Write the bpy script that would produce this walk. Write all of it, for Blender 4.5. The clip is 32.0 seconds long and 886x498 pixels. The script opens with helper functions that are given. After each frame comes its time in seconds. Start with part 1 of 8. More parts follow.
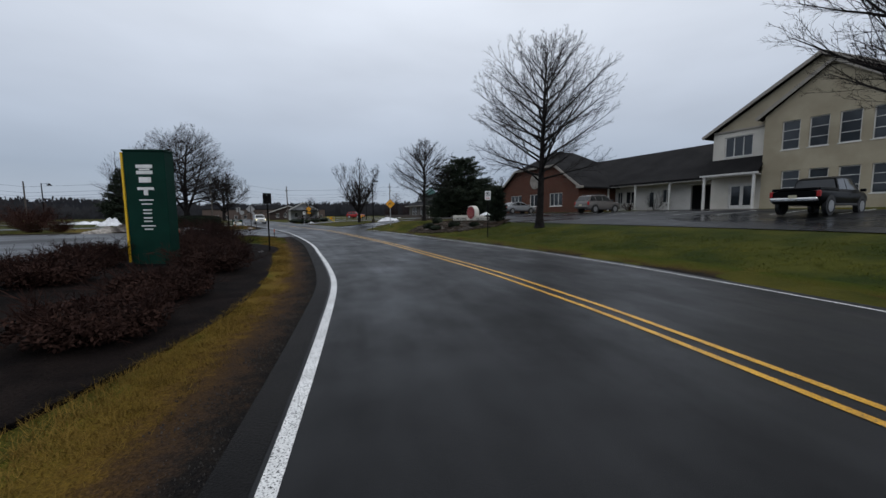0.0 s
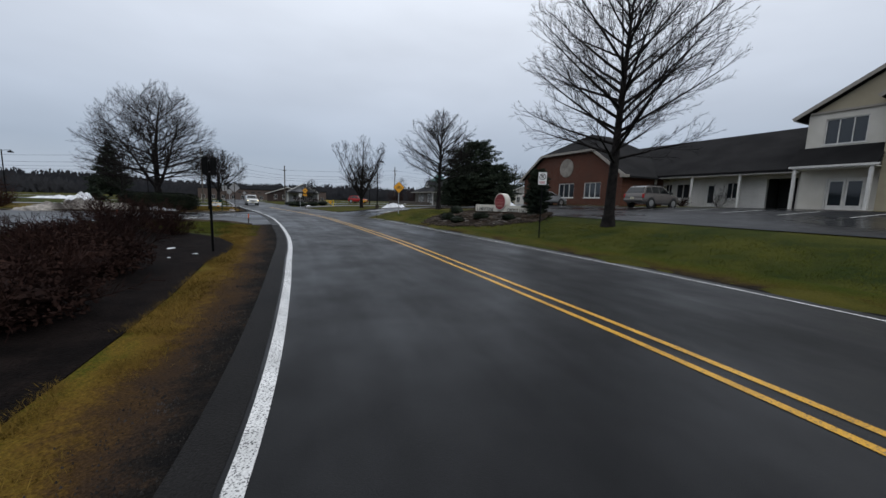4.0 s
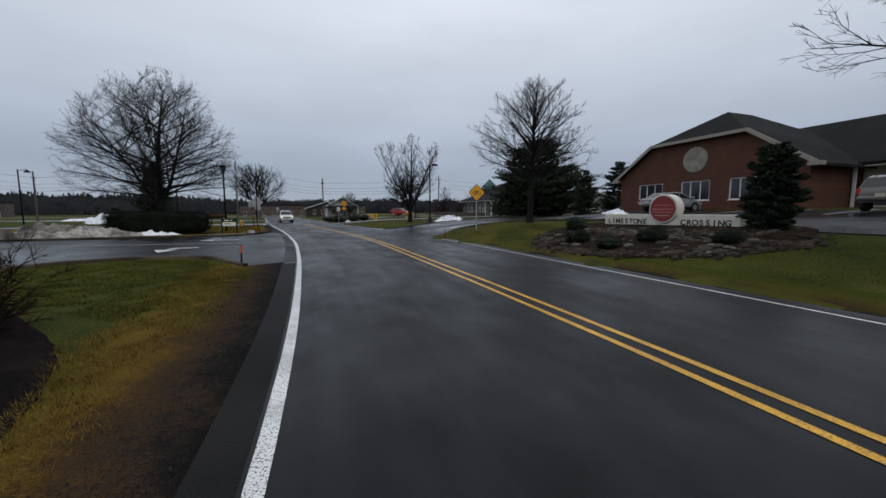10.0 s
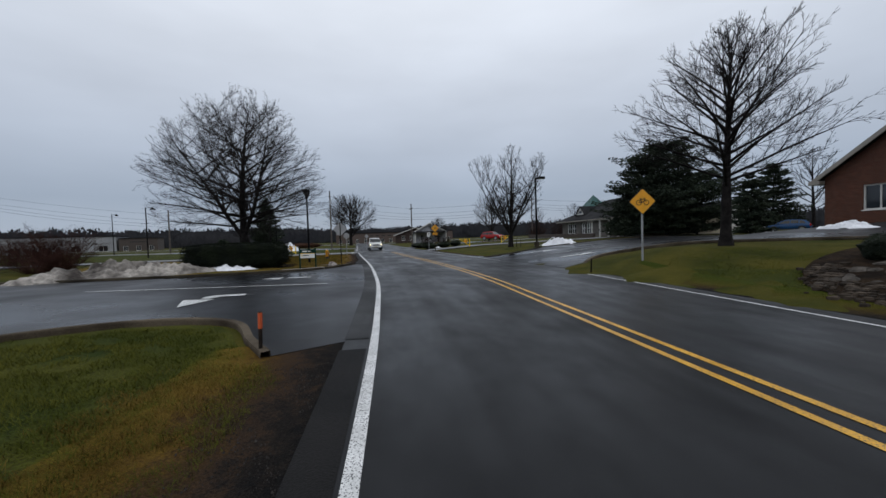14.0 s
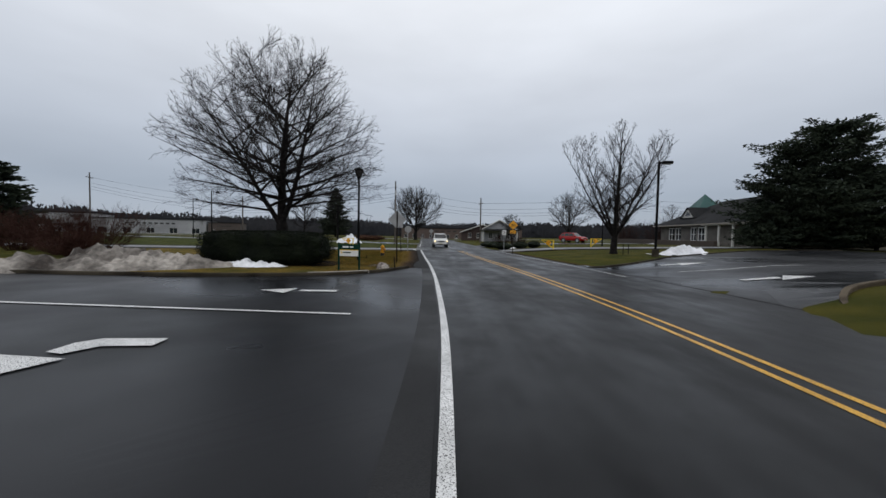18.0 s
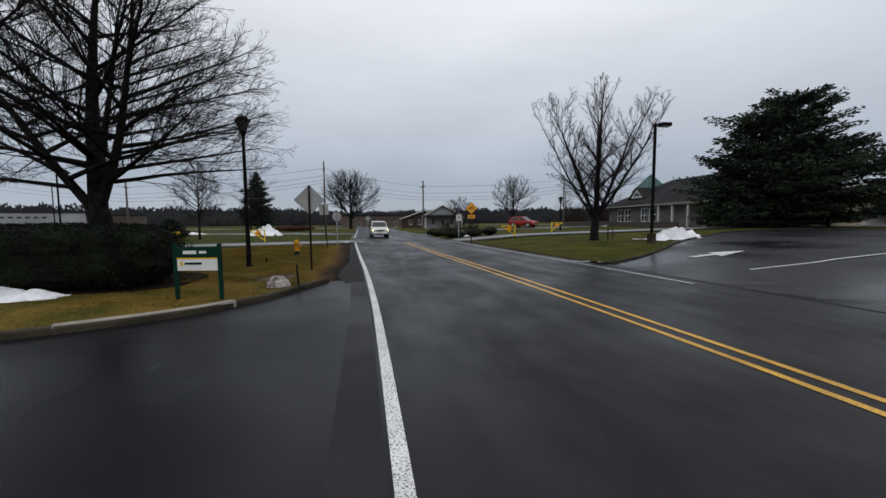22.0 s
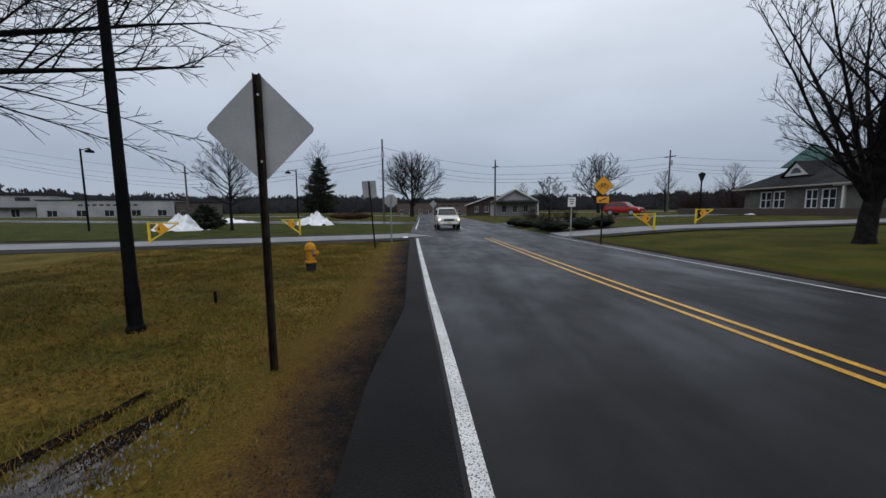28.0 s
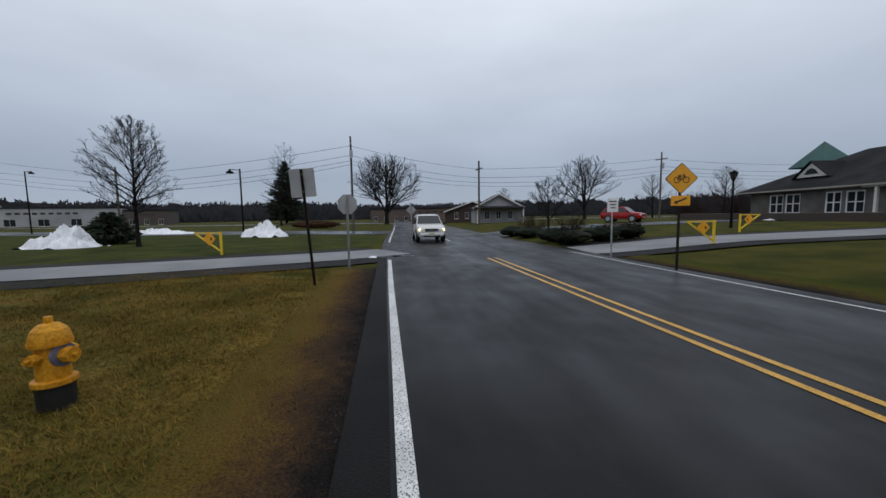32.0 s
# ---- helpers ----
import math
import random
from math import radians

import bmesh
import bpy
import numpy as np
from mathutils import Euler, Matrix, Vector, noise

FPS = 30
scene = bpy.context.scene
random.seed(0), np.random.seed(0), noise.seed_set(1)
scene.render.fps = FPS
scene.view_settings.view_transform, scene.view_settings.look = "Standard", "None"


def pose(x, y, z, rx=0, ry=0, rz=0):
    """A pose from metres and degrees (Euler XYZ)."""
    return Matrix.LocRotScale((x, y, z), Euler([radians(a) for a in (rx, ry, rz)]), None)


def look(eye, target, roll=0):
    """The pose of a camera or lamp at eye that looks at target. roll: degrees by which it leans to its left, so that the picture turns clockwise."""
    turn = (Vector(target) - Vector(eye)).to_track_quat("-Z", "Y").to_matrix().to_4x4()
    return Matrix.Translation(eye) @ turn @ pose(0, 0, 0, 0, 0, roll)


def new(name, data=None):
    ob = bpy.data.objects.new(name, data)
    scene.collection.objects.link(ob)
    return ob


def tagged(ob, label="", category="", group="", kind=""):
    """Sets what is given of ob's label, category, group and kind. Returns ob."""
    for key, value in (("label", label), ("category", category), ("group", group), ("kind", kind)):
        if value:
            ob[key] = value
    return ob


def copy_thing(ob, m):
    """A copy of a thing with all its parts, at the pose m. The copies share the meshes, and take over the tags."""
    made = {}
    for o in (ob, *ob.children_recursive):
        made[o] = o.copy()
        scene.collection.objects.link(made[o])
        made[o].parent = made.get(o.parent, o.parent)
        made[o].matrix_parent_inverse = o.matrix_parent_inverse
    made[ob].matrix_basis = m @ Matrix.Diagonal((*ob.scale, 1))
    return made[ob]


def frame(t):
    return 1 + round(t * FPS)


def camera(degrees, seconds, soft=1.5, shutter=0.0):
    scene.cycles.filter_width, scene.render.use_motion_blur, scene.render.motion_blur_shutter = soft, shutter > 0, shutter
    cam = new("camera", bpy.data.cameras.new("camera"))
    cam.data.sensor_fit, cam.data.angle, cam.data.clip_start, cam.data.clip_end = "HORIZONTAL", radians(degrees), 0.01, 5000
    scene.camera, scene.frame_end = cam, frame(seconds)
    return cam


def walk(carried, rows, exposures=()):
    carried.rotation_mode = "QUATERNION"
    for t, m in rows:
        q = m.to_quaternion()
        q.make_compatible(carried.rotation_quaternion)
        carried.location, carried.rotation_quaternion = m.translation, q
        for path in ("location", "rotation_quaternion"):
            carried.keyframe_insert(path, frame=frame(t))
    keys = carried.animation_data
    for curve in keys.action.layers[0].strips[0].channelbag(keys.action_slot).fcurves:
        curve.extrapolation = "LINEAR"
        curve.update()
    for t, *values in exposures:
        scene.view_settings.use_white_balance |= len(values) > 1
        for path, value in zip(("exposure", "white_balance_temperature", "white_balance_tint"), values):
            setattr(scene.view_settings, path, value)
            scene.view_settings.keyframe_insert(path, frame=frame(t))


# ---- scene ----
cam = camera(101.0, 32.0)
PATH = [
    (0.0, (0.000, -0.000, 1.604), (-0.219, 4.972, 1.127), -0.43),
    (0.5, (-0.214, 0.704, 1.597), (-0.944, 5.626, 1.105), 1.45),
    (1.0, (-0.352, 1.568, 1.606), (-0.330, 6.548, 1.156), -0.61),
    (1.5, (-0.570, 2.307, 1.599), (-1.220, 7.256, 1.316), 3.18),
    (2.0, (-0.712, 3.133, 1.605), (-0.673, 8.122, 1.282), -1.73),
    (2.5, (-0.950, 3.841, 1.596), (-1.462, 8.797, 1.177), 3.68),
    (3.0, (-1.138, 4.648, 1.597), (-1.329, 9.599, 0.927), -0.27),
    (3.5, (-1.393, 5.390, 1.595), (-1.844, 10.313, 0.844), 3.72),
    (4.0, (-1.628, 6.196, 1.585), (-1.863, 11.149, 0.944), 1.77),
    (4.5, (-2.015, 6.922, 1.599), (-1.961, 11.888, 1.015), 1.43),
    (6.5, (-3.374, 10.025, 1.605), (-2.978, 14.993, 1.214), -1.01),
    (7.0, (-3.719, 11.099, 1.593), (-4.257, 16.066, 1.382), 1.52),
    (7.5, (-4.251, 11.806, 1.603), (-3.986, 16.783, 1.207), -2.47),
    (8.0, (-4.470, 12.635, 1.595), (-4.879, 17.602, 1.193), 3.35),
    (8.5, (-4.765, 13.472, 1.599), (-4.851, 18.446, 1.098), -2.66),
    (9.0, (-5.107, 14.336, 1.598), (-5.589, 19.262, 0.891), 0.86),
    (9.5, (-5.432, 15.104, 1.600), (-5.840, 20.054, 1.026), -0.39),
    (10.0, (-5.760, 15.880, 1.595), (-6.492, 20.800, 1.085), -0.07),
    (10.5, (-6.056, 16.597, 1.607), (-7.152, 21.468, 1.346), -0.80),
    (11.0, (-6.378, 17.340, 1.605), (-7.575, 22.189, 1.380), -1.64),
    (11.5, (-6.723, 18.064, 1.598), (-8.711, 22.652, 1.547), -1.36),
    (12.0, (-7.109, 18.889, 1.601), (-8.679, 23.636, 1.597), -1.57),
    (12.5, (-7.624, 19.663, 1.601), (-9.464, 24.307, 1.372), 1.26),
    (13.0, (-8.049, 20.285, 1.599), (-10.039, 24.871, 1.492), -2.13),
    (13.5, (-8.473, 21.053, 1.612), (-10.297, 25.706, 1.444), -0.46),
    (14.0, (-8.859, 21.743, 1.598), (-10.699, 26.389, 1.432), -1.82),
    (14.5, (-9.282, 22.494, 1.601), (-11.042, 27.167, 1.331), -1.21),
    (16.5, (-10.940, 25.245, 1.604), (-12.870, 29.851, 1.371), -1.63),
    (17.0, (-11.423, 25.906, 1.608), (-14.101, 30.123, 1.399), 1.13),
    (17.5, (-11.940, 26.701, 1.608), (-13.951, 31.273, 1.373), -1.16),
    (18.0, (-12.470, 27.392, 1.601), (-15.086, 31.649, 1.405), 1.06),
    (18.5, (-13.014, 28.203, 1.603), (-14.899, 32.826, 1.330), -2.34),
    (19.0, (-13.522, 28.832, 1.595), (-15.778, 33.284, 1.304), 0.52),
    (19.5, (-13.999, 29.597, 1.605), (-15.809, 34.243, 1.230), -2.54),
    (20.0, (-14.524, 30.226, 1.626), (-16.492, 34.810, 1.302), 0.71),
    (20.5, (-14.919, 30.991, 1.599), (-16.837, 35.587, 1.160), -0.15),
    (21.0, (-15.119, 31.650, 1.605), (-17.284, 36.144, 1.265), -0.30),
    (21.5, (-15.572, 32.420, 1.599), (-17.620, 36.957, 1.136), -0.29),
    (22.0, (-16.216, 33.192, 1.602), (-18.086, 37.814, 1.232), -0.45),
    (22.5, (-16.833, 33.923, 1.593), (-19.183, 38.332, 1.393), 1.09),
    (23.0, (-17.438, 34.695, 1.595), (-19.053, 39.420, 1.345), -2.76),
    (23.5, (-17.863, 35.230, 1.599), (-20.148, 39.675, 1.448), -0.66),
    (24.0, (-18.152, 36.082, 1.597), (-19.726, 40.822, 1.361), -3.27),
    (24.5, (-18.647, 36.656, 1.599), (-20.753, 41.186, 1.380), 0.59),
    (25.0, (-19.058, 37.368, 1.591), (-20.791, 42.036, 1.139), -2.81),
    (25.5, (-19.551, 37.932, 1.604), (-21.831, 42.358, 1.147), 0.66),
    (27.5, (-21.230, 40.159, 1.632), (-23.380, 44.663, 1.333), 0.59),
    (28.0, (-21.631, 40.742, 1.602), (-24.222, 44.983, 1.062), -0.49),
    (28.5, (-22.046, 41.408, 1.591), (-24.151, 45.914, 1.079), -2.28),
    (29.0, (-22.508, 41.970, 1.575), (-25.220, 46.153, 1.195), 0.60),
    (29.5, (-22.955, 42.763, 1.590), (-25.116, 47.227, 0.953), -2.77),
    (30.0, (-23.463, 43.275, 1.569), (-26.027, 47.536, 1.046), 0.90),
    (30.5, (-23.850, 43.892, 1.575), (-26.148, 48.293, 0.985), -1.91),
    (31.0, (-24.300, 44.554, 1.613), (-26.894, 48.803, 1.150), 0.78),
    (31.5, (-24.698, 45.276, 1.627), (-27.065, 49.668, 1.304), -0.51),
    (32.0, (-25.090, 45.868, 1.635), (-27.405, 50.277, 1.181), -0.83),
]
EXPOSURE = [(0.0, 0.1, 6380, 10), (2.0, 0.18, 6400, 10), (4.0, 0.2, 6420, 10), (7.0, 0.18, 6420, 10), (9.0, -0.02, 6400, 10), (11.0, 0.05, 6400, 10), (13.0, 0.02, 6350, 10), (17.0, 0.1, 6560, 10), (19.0, 0.14, 6680, 10), (21.0, 0.15, 6700, 10), (23.0, 0.1, 6680, 10), (25.0, 0.06, 6650, 10), (28.0, 0.12, 6380, 10), (30.0, 0.06, 6320, 10), (32.0, 0.02, 6320, 10)]
walk(cam, [(t, look(eye, target, roll)) for t, eye, target, roll in PATH], EXPOSURE)

# ---- light ----
world = bpy.data.worlds.new("overcast")
scene.world = world
world.use_nodes = True
wn, wl = world.node_tree.nodes, world.node_tree.links
wn.clear()
w_out = wn.new("ShaderNodeOutputWorld")
w_bg = wn.new("ShaderNodeBackground")
w_sky = wn.new("ShaderNodeTexSky")
w_sky.sky_type = "NISHITA"
w_sky.sun_disc = False
w_sky.sun_elevation, w_sky.sun_rotation = radians(32), radians(150)
w_dim = wn.new("ShaderNodeVectorMath")
w_dim.operation = "SCALE"
w_dim.inputs[3].default_value = 0.06
wl.new(w_sky.outputs[0], w_dim.inputs[0])
w_tc = wn.new("ShaderNodeTexCoord")
w_sep = wn.new("ShaderNodeSeparateXYZ")
wl.new(w_tc.outputs["Generated"], w_sep.inputs[0])
w_ramp = wn.new("ShaderNodeValToRGB")
w_ramp.color_ramp.elements[0].position = 0.0
w_ramp.color_ramp.elements[0].color = (0.385, 0.44, 0.53, 1)
w_ramp.color_ramp.elements[1].position = 0.55
w_ramp.color_ramp.elements[1].color = (0.84, 0.88, 0.945, 1)
w_mid = w_ramp.color_ramp.elements.new(0.10)
w_mid.color = (0.345, 0.40, 0.49, 1)
w_mid2 = w_ramp.color_ramp.elements.new(0.34)
w_mid2.color = (0.64, 0.69, 0.775, 1)
wl.new(w_sep.outputs["Z"], w_ramp.inputs[0])
w_map = wn.new("ShaderNodeMapping")
w_map.inputs["Scale"].default_value = (1.0, 1.0, 3.2)
wl.new(w_tc.outputs["Generated"], w_map.inputs[0])
w_noise = wn.new("ShaderNodeTexNoise")
w_noise.inputs["Scale"].default_value = 1.9
w_noise.inputs["Detail"].default_value = 4
w_noise.inputs["Roughness"].default_value = 0.5
wl.new(w_map.outputs[0], w_noise.inputs["Vector"])
w_cl = wn.new("ShaderNodeMapRange")
w_cl.inputs["From Min"].default_value, w_cl.inputs["From Max"].default_value = 0.3, 0.7
w_cl.inputs["To Min"].default_value, w_cl.inputs["To Max"].default_value = 0.92, 1.08
wl.new(w_noise.outputs[0], w_cl.inputs[0])
w_mul = wn.new("ShaderNodeVectorMath")
w_mul.operation = "SCALE"
wl.new(w_ramp.outputs[0], w_mul.inputs[0])
wl.new(w_cl.outputs[0], w_mul.inputs[3])
w_mix = wn.new("ShaderNodeMix")
w_mix.data_type = "RGBA"
w_mix.inputs[0].default_value = 0.10
wl.new(w_mul.outputs[0], w_mix.inputs[6])
wl.new(w_dim.outputs[0], w_mix.inputs[7])
wl.new(w_mix.outputs[2], w_bg.inputs[0])
w_bg.inputs[1].default_value = 1.0
wl.new(w_bg.outputs[0], w_out.inputs[0])

sun_data = bpy.data.lights.new("sun", "SUN")
sun_data.energy, sun_data.angle, sun_data.color = 0.5, radians(40), (1.0, 0.98, 0.95)
sun = new("sun", sun_data)
sun.matrix_world = look((0, 0, 60), (-14, 30, 0))


# ---- materials ----
def material(name, a, b, scale=3.0, rough=0.8, bump=0.15, metal=0.0, fine=60.0, spec=0.5, vary=0.0, rough2=None, stain=0.18, bump_dist=0.02):
    """Two colours mixed by a broad noise, a fine grain on top, bump from the grain."""
    m = bpy.data.materials.new(name)
    m.use_nodes = True
    n, l = m.node_tree.nodes, m.node_tree.links
    p = n["Principled BSDF"]
    tc = n.new("ShaderNodeTexCoord")
    big, small = n.new("ShaderNodeTexNoise"), n.new("ShaderNodeTexNoise")
    big.inputs["Scale"].default_value, big.inputs["Detail"].default_value = scale, 5
    small.inputs["Scale"].default_value, small.inputs["Detail"].default_value = fine, 3
    for t in (big, small):
        l.new(tc.outputs["Object"], t.inputs["Vector"])
    ramp = n.new("ShaderNodeValToRGB")
    ramp.color_ramp.elements[0].position, ramp.color_ramp.elements[1].position = 0.36, 0.64
    ramp.color_ramp.elements[0].color, ramp.color_ramp.elements[1].color = (*a, 1), (*b, 1)
    l.new(big.outputs[0], ramp.inputs[0])
    grain = n.new("ShaderNodeMapRange")
    grain.inputs["From Min"].default_value, grain.inputs["From Max"].default_value = 0.25, 0.75
    grain.inputs["To Min"].default_value, grain.inputs["To Max"].default_value = 1 - stain, 1 + stain
    l.new(small.outputs[0], grain.inputs[0])
    mul = n.new("ShaderNodeVectorMath")
    mul.operation = "SCALE"
    l.new(ramp.outputs[0], mul.inputs[0])
    l.new(grain.outputs[0], mul.inputs[3])
    last = mul.outputs[0]
    if vary:
        info = n.new("ShaderNodeObjectInfo")
        geo = n.new("ShaderNodeNewGeometry")
        add = n.new("ShaderNodeMath")
        add.operation = "ADD"
        l.new(info.outputs["Random"], add.inputs[0])
        l.new(geo.outputs["Random Per Island"], add.inputs[1])
        wide = n.new("ShaderNodeMapRange")
        wide.inputs["From Max"].default_value = 2.0
        wide.inputs["To Min"].default_value, wide.inputs["To Max"].default_value = 1 - vary, 1 + vary
        l.new(add.outputs[0], wide.inputs[0])
        mul2 = n.new("ShaderNodeVectorMath")
        mul2.operation = "SCALE"
        l.new(last, mul2.inputs[0])
        l.new(wide.outputs[0], mul2.inputs[3])
        last = mul2.outputs[0]
    l.new(last, p.inputs["Base Color"])
    p.inputs["Metallic"].default_value = metal
    p.inputs["Specular IOR Level"].default_value = spec
    if rough2 is None:
        p.inputs["Roughness"].default_value = rough
    else:
        rr = n.new("ShaderNodeMapRange")
        rr.inputs["From Min"].default_value, rr.inputs["From Max"].default_value = 0.38, 0.62
        rr.inputs["To Min"].default_value, rr.inputs["To Max"].default_value = rough, rough2
        wet = n.new("ShaderNodeTexNoise")
        wet.inputs["Scale"].default_value, wet.inputs["Detail"].default_value = scale * 0.6, 4
        l.new(tc.outputs["Object"], wet.inputs["Vector"])
        l.new(wet.outputs[0], rr.inputs[0])
        l.new(rr.outputs[0], p.inputs["Roughness"])
    if bump:
        bp = n.new("ShaderNodeBump")
        bp.inputs["Strength"].default_value, bp.inputs["Distance"].default_value = bump, bump_dist
        l.new(small.outputs[0], bp.inputs["Height"])
        l.new(bp.outputs[0], p.inputs["Normal"])
    return m


def brick_material(name, a, b, mortar):
    m = material(name, a, b, 0.7, 0.9, 0.2, fine=40, spec=0.2)
    n, l = m.node_tree.nodes, m.node_tree.links
    p = n["Principled BSDF"]
    old = p.inputs["Base Color"].links[0].from_socket
    tc = n["Texture Coordinate"]
    mp = n.new("ShaderNodeMapping")
    mp.inputs["Rotation"].default_value = (radians(90), 0, 0)
    l.new(tc.outputs["Object"], mp.inputs[0])
    bt = n.new("ShaderNodeTexBrick")
    bt.inputs["Scale"].default_value = 1.0
    bt.inputs["Brick Width"].default_value, bt.inputs["Row Height"].default_value = 0.21, 0.067
    bt.inputs["Mortar Size"].default_value = 0.006
    bt.inputs["Mortar"].default_value = (*mortar, 1)
    bt.inputs["Color2"].default_value = (a[0] * 0.8, a[1] * 0.8, a[2] * 0.8, 1)
    l.new(mp.outputs[0], bt.inputs["Vector"])
    l.new(old, bt.inputs["Color1"])
    l.new(bt.outputs[0], p.inputs["Base Color"])
    return m


def banded_material(name, a, b, pitch, depth=0.4, rough=0.7, axis="Z"):
    """Lapped siding or shingle courses: fine bands along an axis."""
    m = material(name, a, b, 0.5, rough, 0.0, fine=25, spec=0.15)
    n, l = m.node_tree.nodes, m.node_tree.links
    p = n["Principled BSDF"]
    tc = n["Texture Coordinate"]
    sep = n.new("ShaderNodeSeparateXYZ")
    l.new(tc.outputs["Object"], sep.inputs[0])
    k = n.new("ShaderNodeMath")
    k.operation = "DIVIDE"
    k.inputs[1].default_value = pitch
    l.new(sep.outputs[axis], k.inputs[0])
    fr = n.new("ShaderNodeMath")
    fr.operation = "FRACT"
    l.new(k.outputs[0], fr.inputs[0])
    bp = n.new("ShaderNodeBump")
    bp.inputs["Strength"].default_value, bp.inputs["Distance"].default_value = depth, 0.02
    l.new(fr.outputs[0], bp.inputs["Height"])
    l.new(bp.outputs[0], p.inputs["Normal"])
    return m


def plain(name, col, rough=0.5, metal=0.0, emit=0.0):
    m = material(name, tuple(c * 0.93 for c in col), tuple(min(1, c * 1.05) for c in col), 4.0, rough, 0.05, metal, 90, stain=0.06)
    if emit:
        p = m.node_tree.nodes["Principled BSDF"]
        p.inputs["Emission Color"].default_value = (*col, 1)
        p.inputs["Emission Strength"].default_value = emit
    return m


def glass_material(name, tint=(0.02, 0.025, 0.03)):
    m = bpy.data.materials.new(name)
    m.use_nodes = True
    n, l = m.node_tree.nodes, m.node_tree.links
    p = n["Principled BSDF"]
    t = n.new("ShaderNodeTexNoise")
    t.inputs["Scale"].default_value = 1.3
    bp = n.new("ShaderNodeBump")
    bp.inputs["Strength"].default_value, bp.inputs["Distance"].default_value = 0.03, 0.05
    l.new(t.outputs[0], bp.inputs["Height"])
    l.new(bp.outputs[0], p.inputs["Normal"])
    p.inputs["Base Color"].default_value = (*tint, 1)
    p.inputs["Roughness"].default_value = 0.05
    p.inputs["Specular IOR Level"].default_value = 0.6
    return m


def road_material(name):
    """Asphalt worn along the driving line: the UV map holds metres across and along."""
    m = material(name, (0.0066, 0.0070, 0.0078), (0.0112, 0.0115, 0.0126), 0.35, 0.6, 0.4, fine=140, spec=0.14, stain=0.45, bump_dist=0.004)
    n, l = m.node_tree.nodes, m.node_tree.links
    p = n["Principled BSDF"]
    old = p.inputs["Base Color"].links[0].from_socket
    uv = n.new("ShaderNodeUVMap")
    total = None
    for sx, sy, amount in ((0.75, 0.045, 0.7), (2.6, 0.10, 0.25), (0.5, 0.32, 0.9), (1.9, 1.2, 0.5)):
        mp = n.new("ShaderNodeMapping")
        mp.inputs["Scale"].default_value = (sx, sy, 1)
        l.new(uv.outputs[0], mp.inputs[0])
        t = n.new("ShaderNodeTexNoise")
        t.inputs["Scale"].default_value, t.inputs["Detail"].default_value = 1.0, 4
        l.new(mp.outputs[0], t.inputs["Vector"])
        k = n.new("ShaderNodeMath")
        k.operation = "MULTIPLY_ADD"
        k.inputs[1].default_value = amount
        l.new(t.outputs[0], k.inputs[0])
        k.inputs[2].default_value = 0.0
        if total is not None:
            l.new(total, k.inputs[2])
        total = k.outputs[0]
    worn = n.new("ShaderNodeMapRange")
    worn.inputs["From Min"].default_value, worn.inputs["From Max"].default_value = 0.92, 1.44
    worn.inputs["To Min"].default_value, worn.inputs["To Max"].default_value = 0.66, 1.5
    l.new(total, worn.inputs[0])
    mul = n.new("ShaderNodeVectorMath")
    mul.operation = "SCALE"
    l.new(old, mul.inputs[0])
    l.new(worn.outputs[0], mul.inputs[3])
    l.new(mul.outputs[0], p.inputs["Base Color"])
    wet = n.new("ShaderNodeMapRange")
    wet.inputs["From Min"].default_value, wet.inputs["From Max"].default_value = 0.95, 1.42
    wet.inputs["To Min"].default_value, wet.inputs["To Max"].default_value = 0.54, 0.28
    l.new(total, wet.inputs[0])
    l.new(wet.outputs[0], p.inputs["Roughness"])
    return m


ASPHALT = road_material("road_asphalt")
LOT = material("wet_lot_asphalt", (0.0055, 0.006, 0.0072), (0.0105, 0.0112, 0.0135), 0.28, 0.20, 0.25, fine=130, spec=0.15, rough2=0.52, stain=0.35, bump_dist=0.003)
SEAM = material("dark_asphalt_strip", (0.0105, 0.0108, 0.0116), (0.0165, 0.0168, 0.0178), 0.8, 0.5, 0.5, fine=90, rough2=0.7, spec=0.24, stain=0.45, bump_dist=0.006)
SHOULDER = material("shoulder_asphalt", (0.0062, 0.0060, 0.0062), (0.0135, 0.0128, 0.0126), 0.8, 0.7, 0.8, fine=60, stain=0.6, bump_dist=0.014, spec=0.11)
GRASS = material("winter_lawn", (0.030, 0.036, 0.004), (0.070, 0.062, 0.009), 0.55, 0.95, 0.9, fine=45, stain=0.5, bump_dist=0.04, spec=0.08)
GREEN_GRASS = material("green_lawn", (0.020, 0.031, 0.004), (0.054, 0.056, 0.008), 0.6, 0.95, 1.0, fine=30, stain=0.65, bump_dist=0.04, spec=0.08)
STRAW = material("dormant_grass", (0.060, 0.054, 0.010), (0.150, 0.100, 0.020), 0.7, 0.95, 1.0, fine=18, stain=0.6, bump_dist=0.06, spec=0.08)
FAR_WALL = material("pale_metal_cladding", (0.26, 0.265, 0.275), (0.36, 0.365, 0.375), 0.2, 0.8, 0.1, fine=6, stain=0.1, spec=0.2)
MULCH = material("dark_mulch", (0.0048, 0.0036, 0.0034), (0.0120, 0.0086, 0.0076), 2.2, 0.95, 1.0, fine=35, stain=0.6, bump_dist=0.04, spec=0.05)
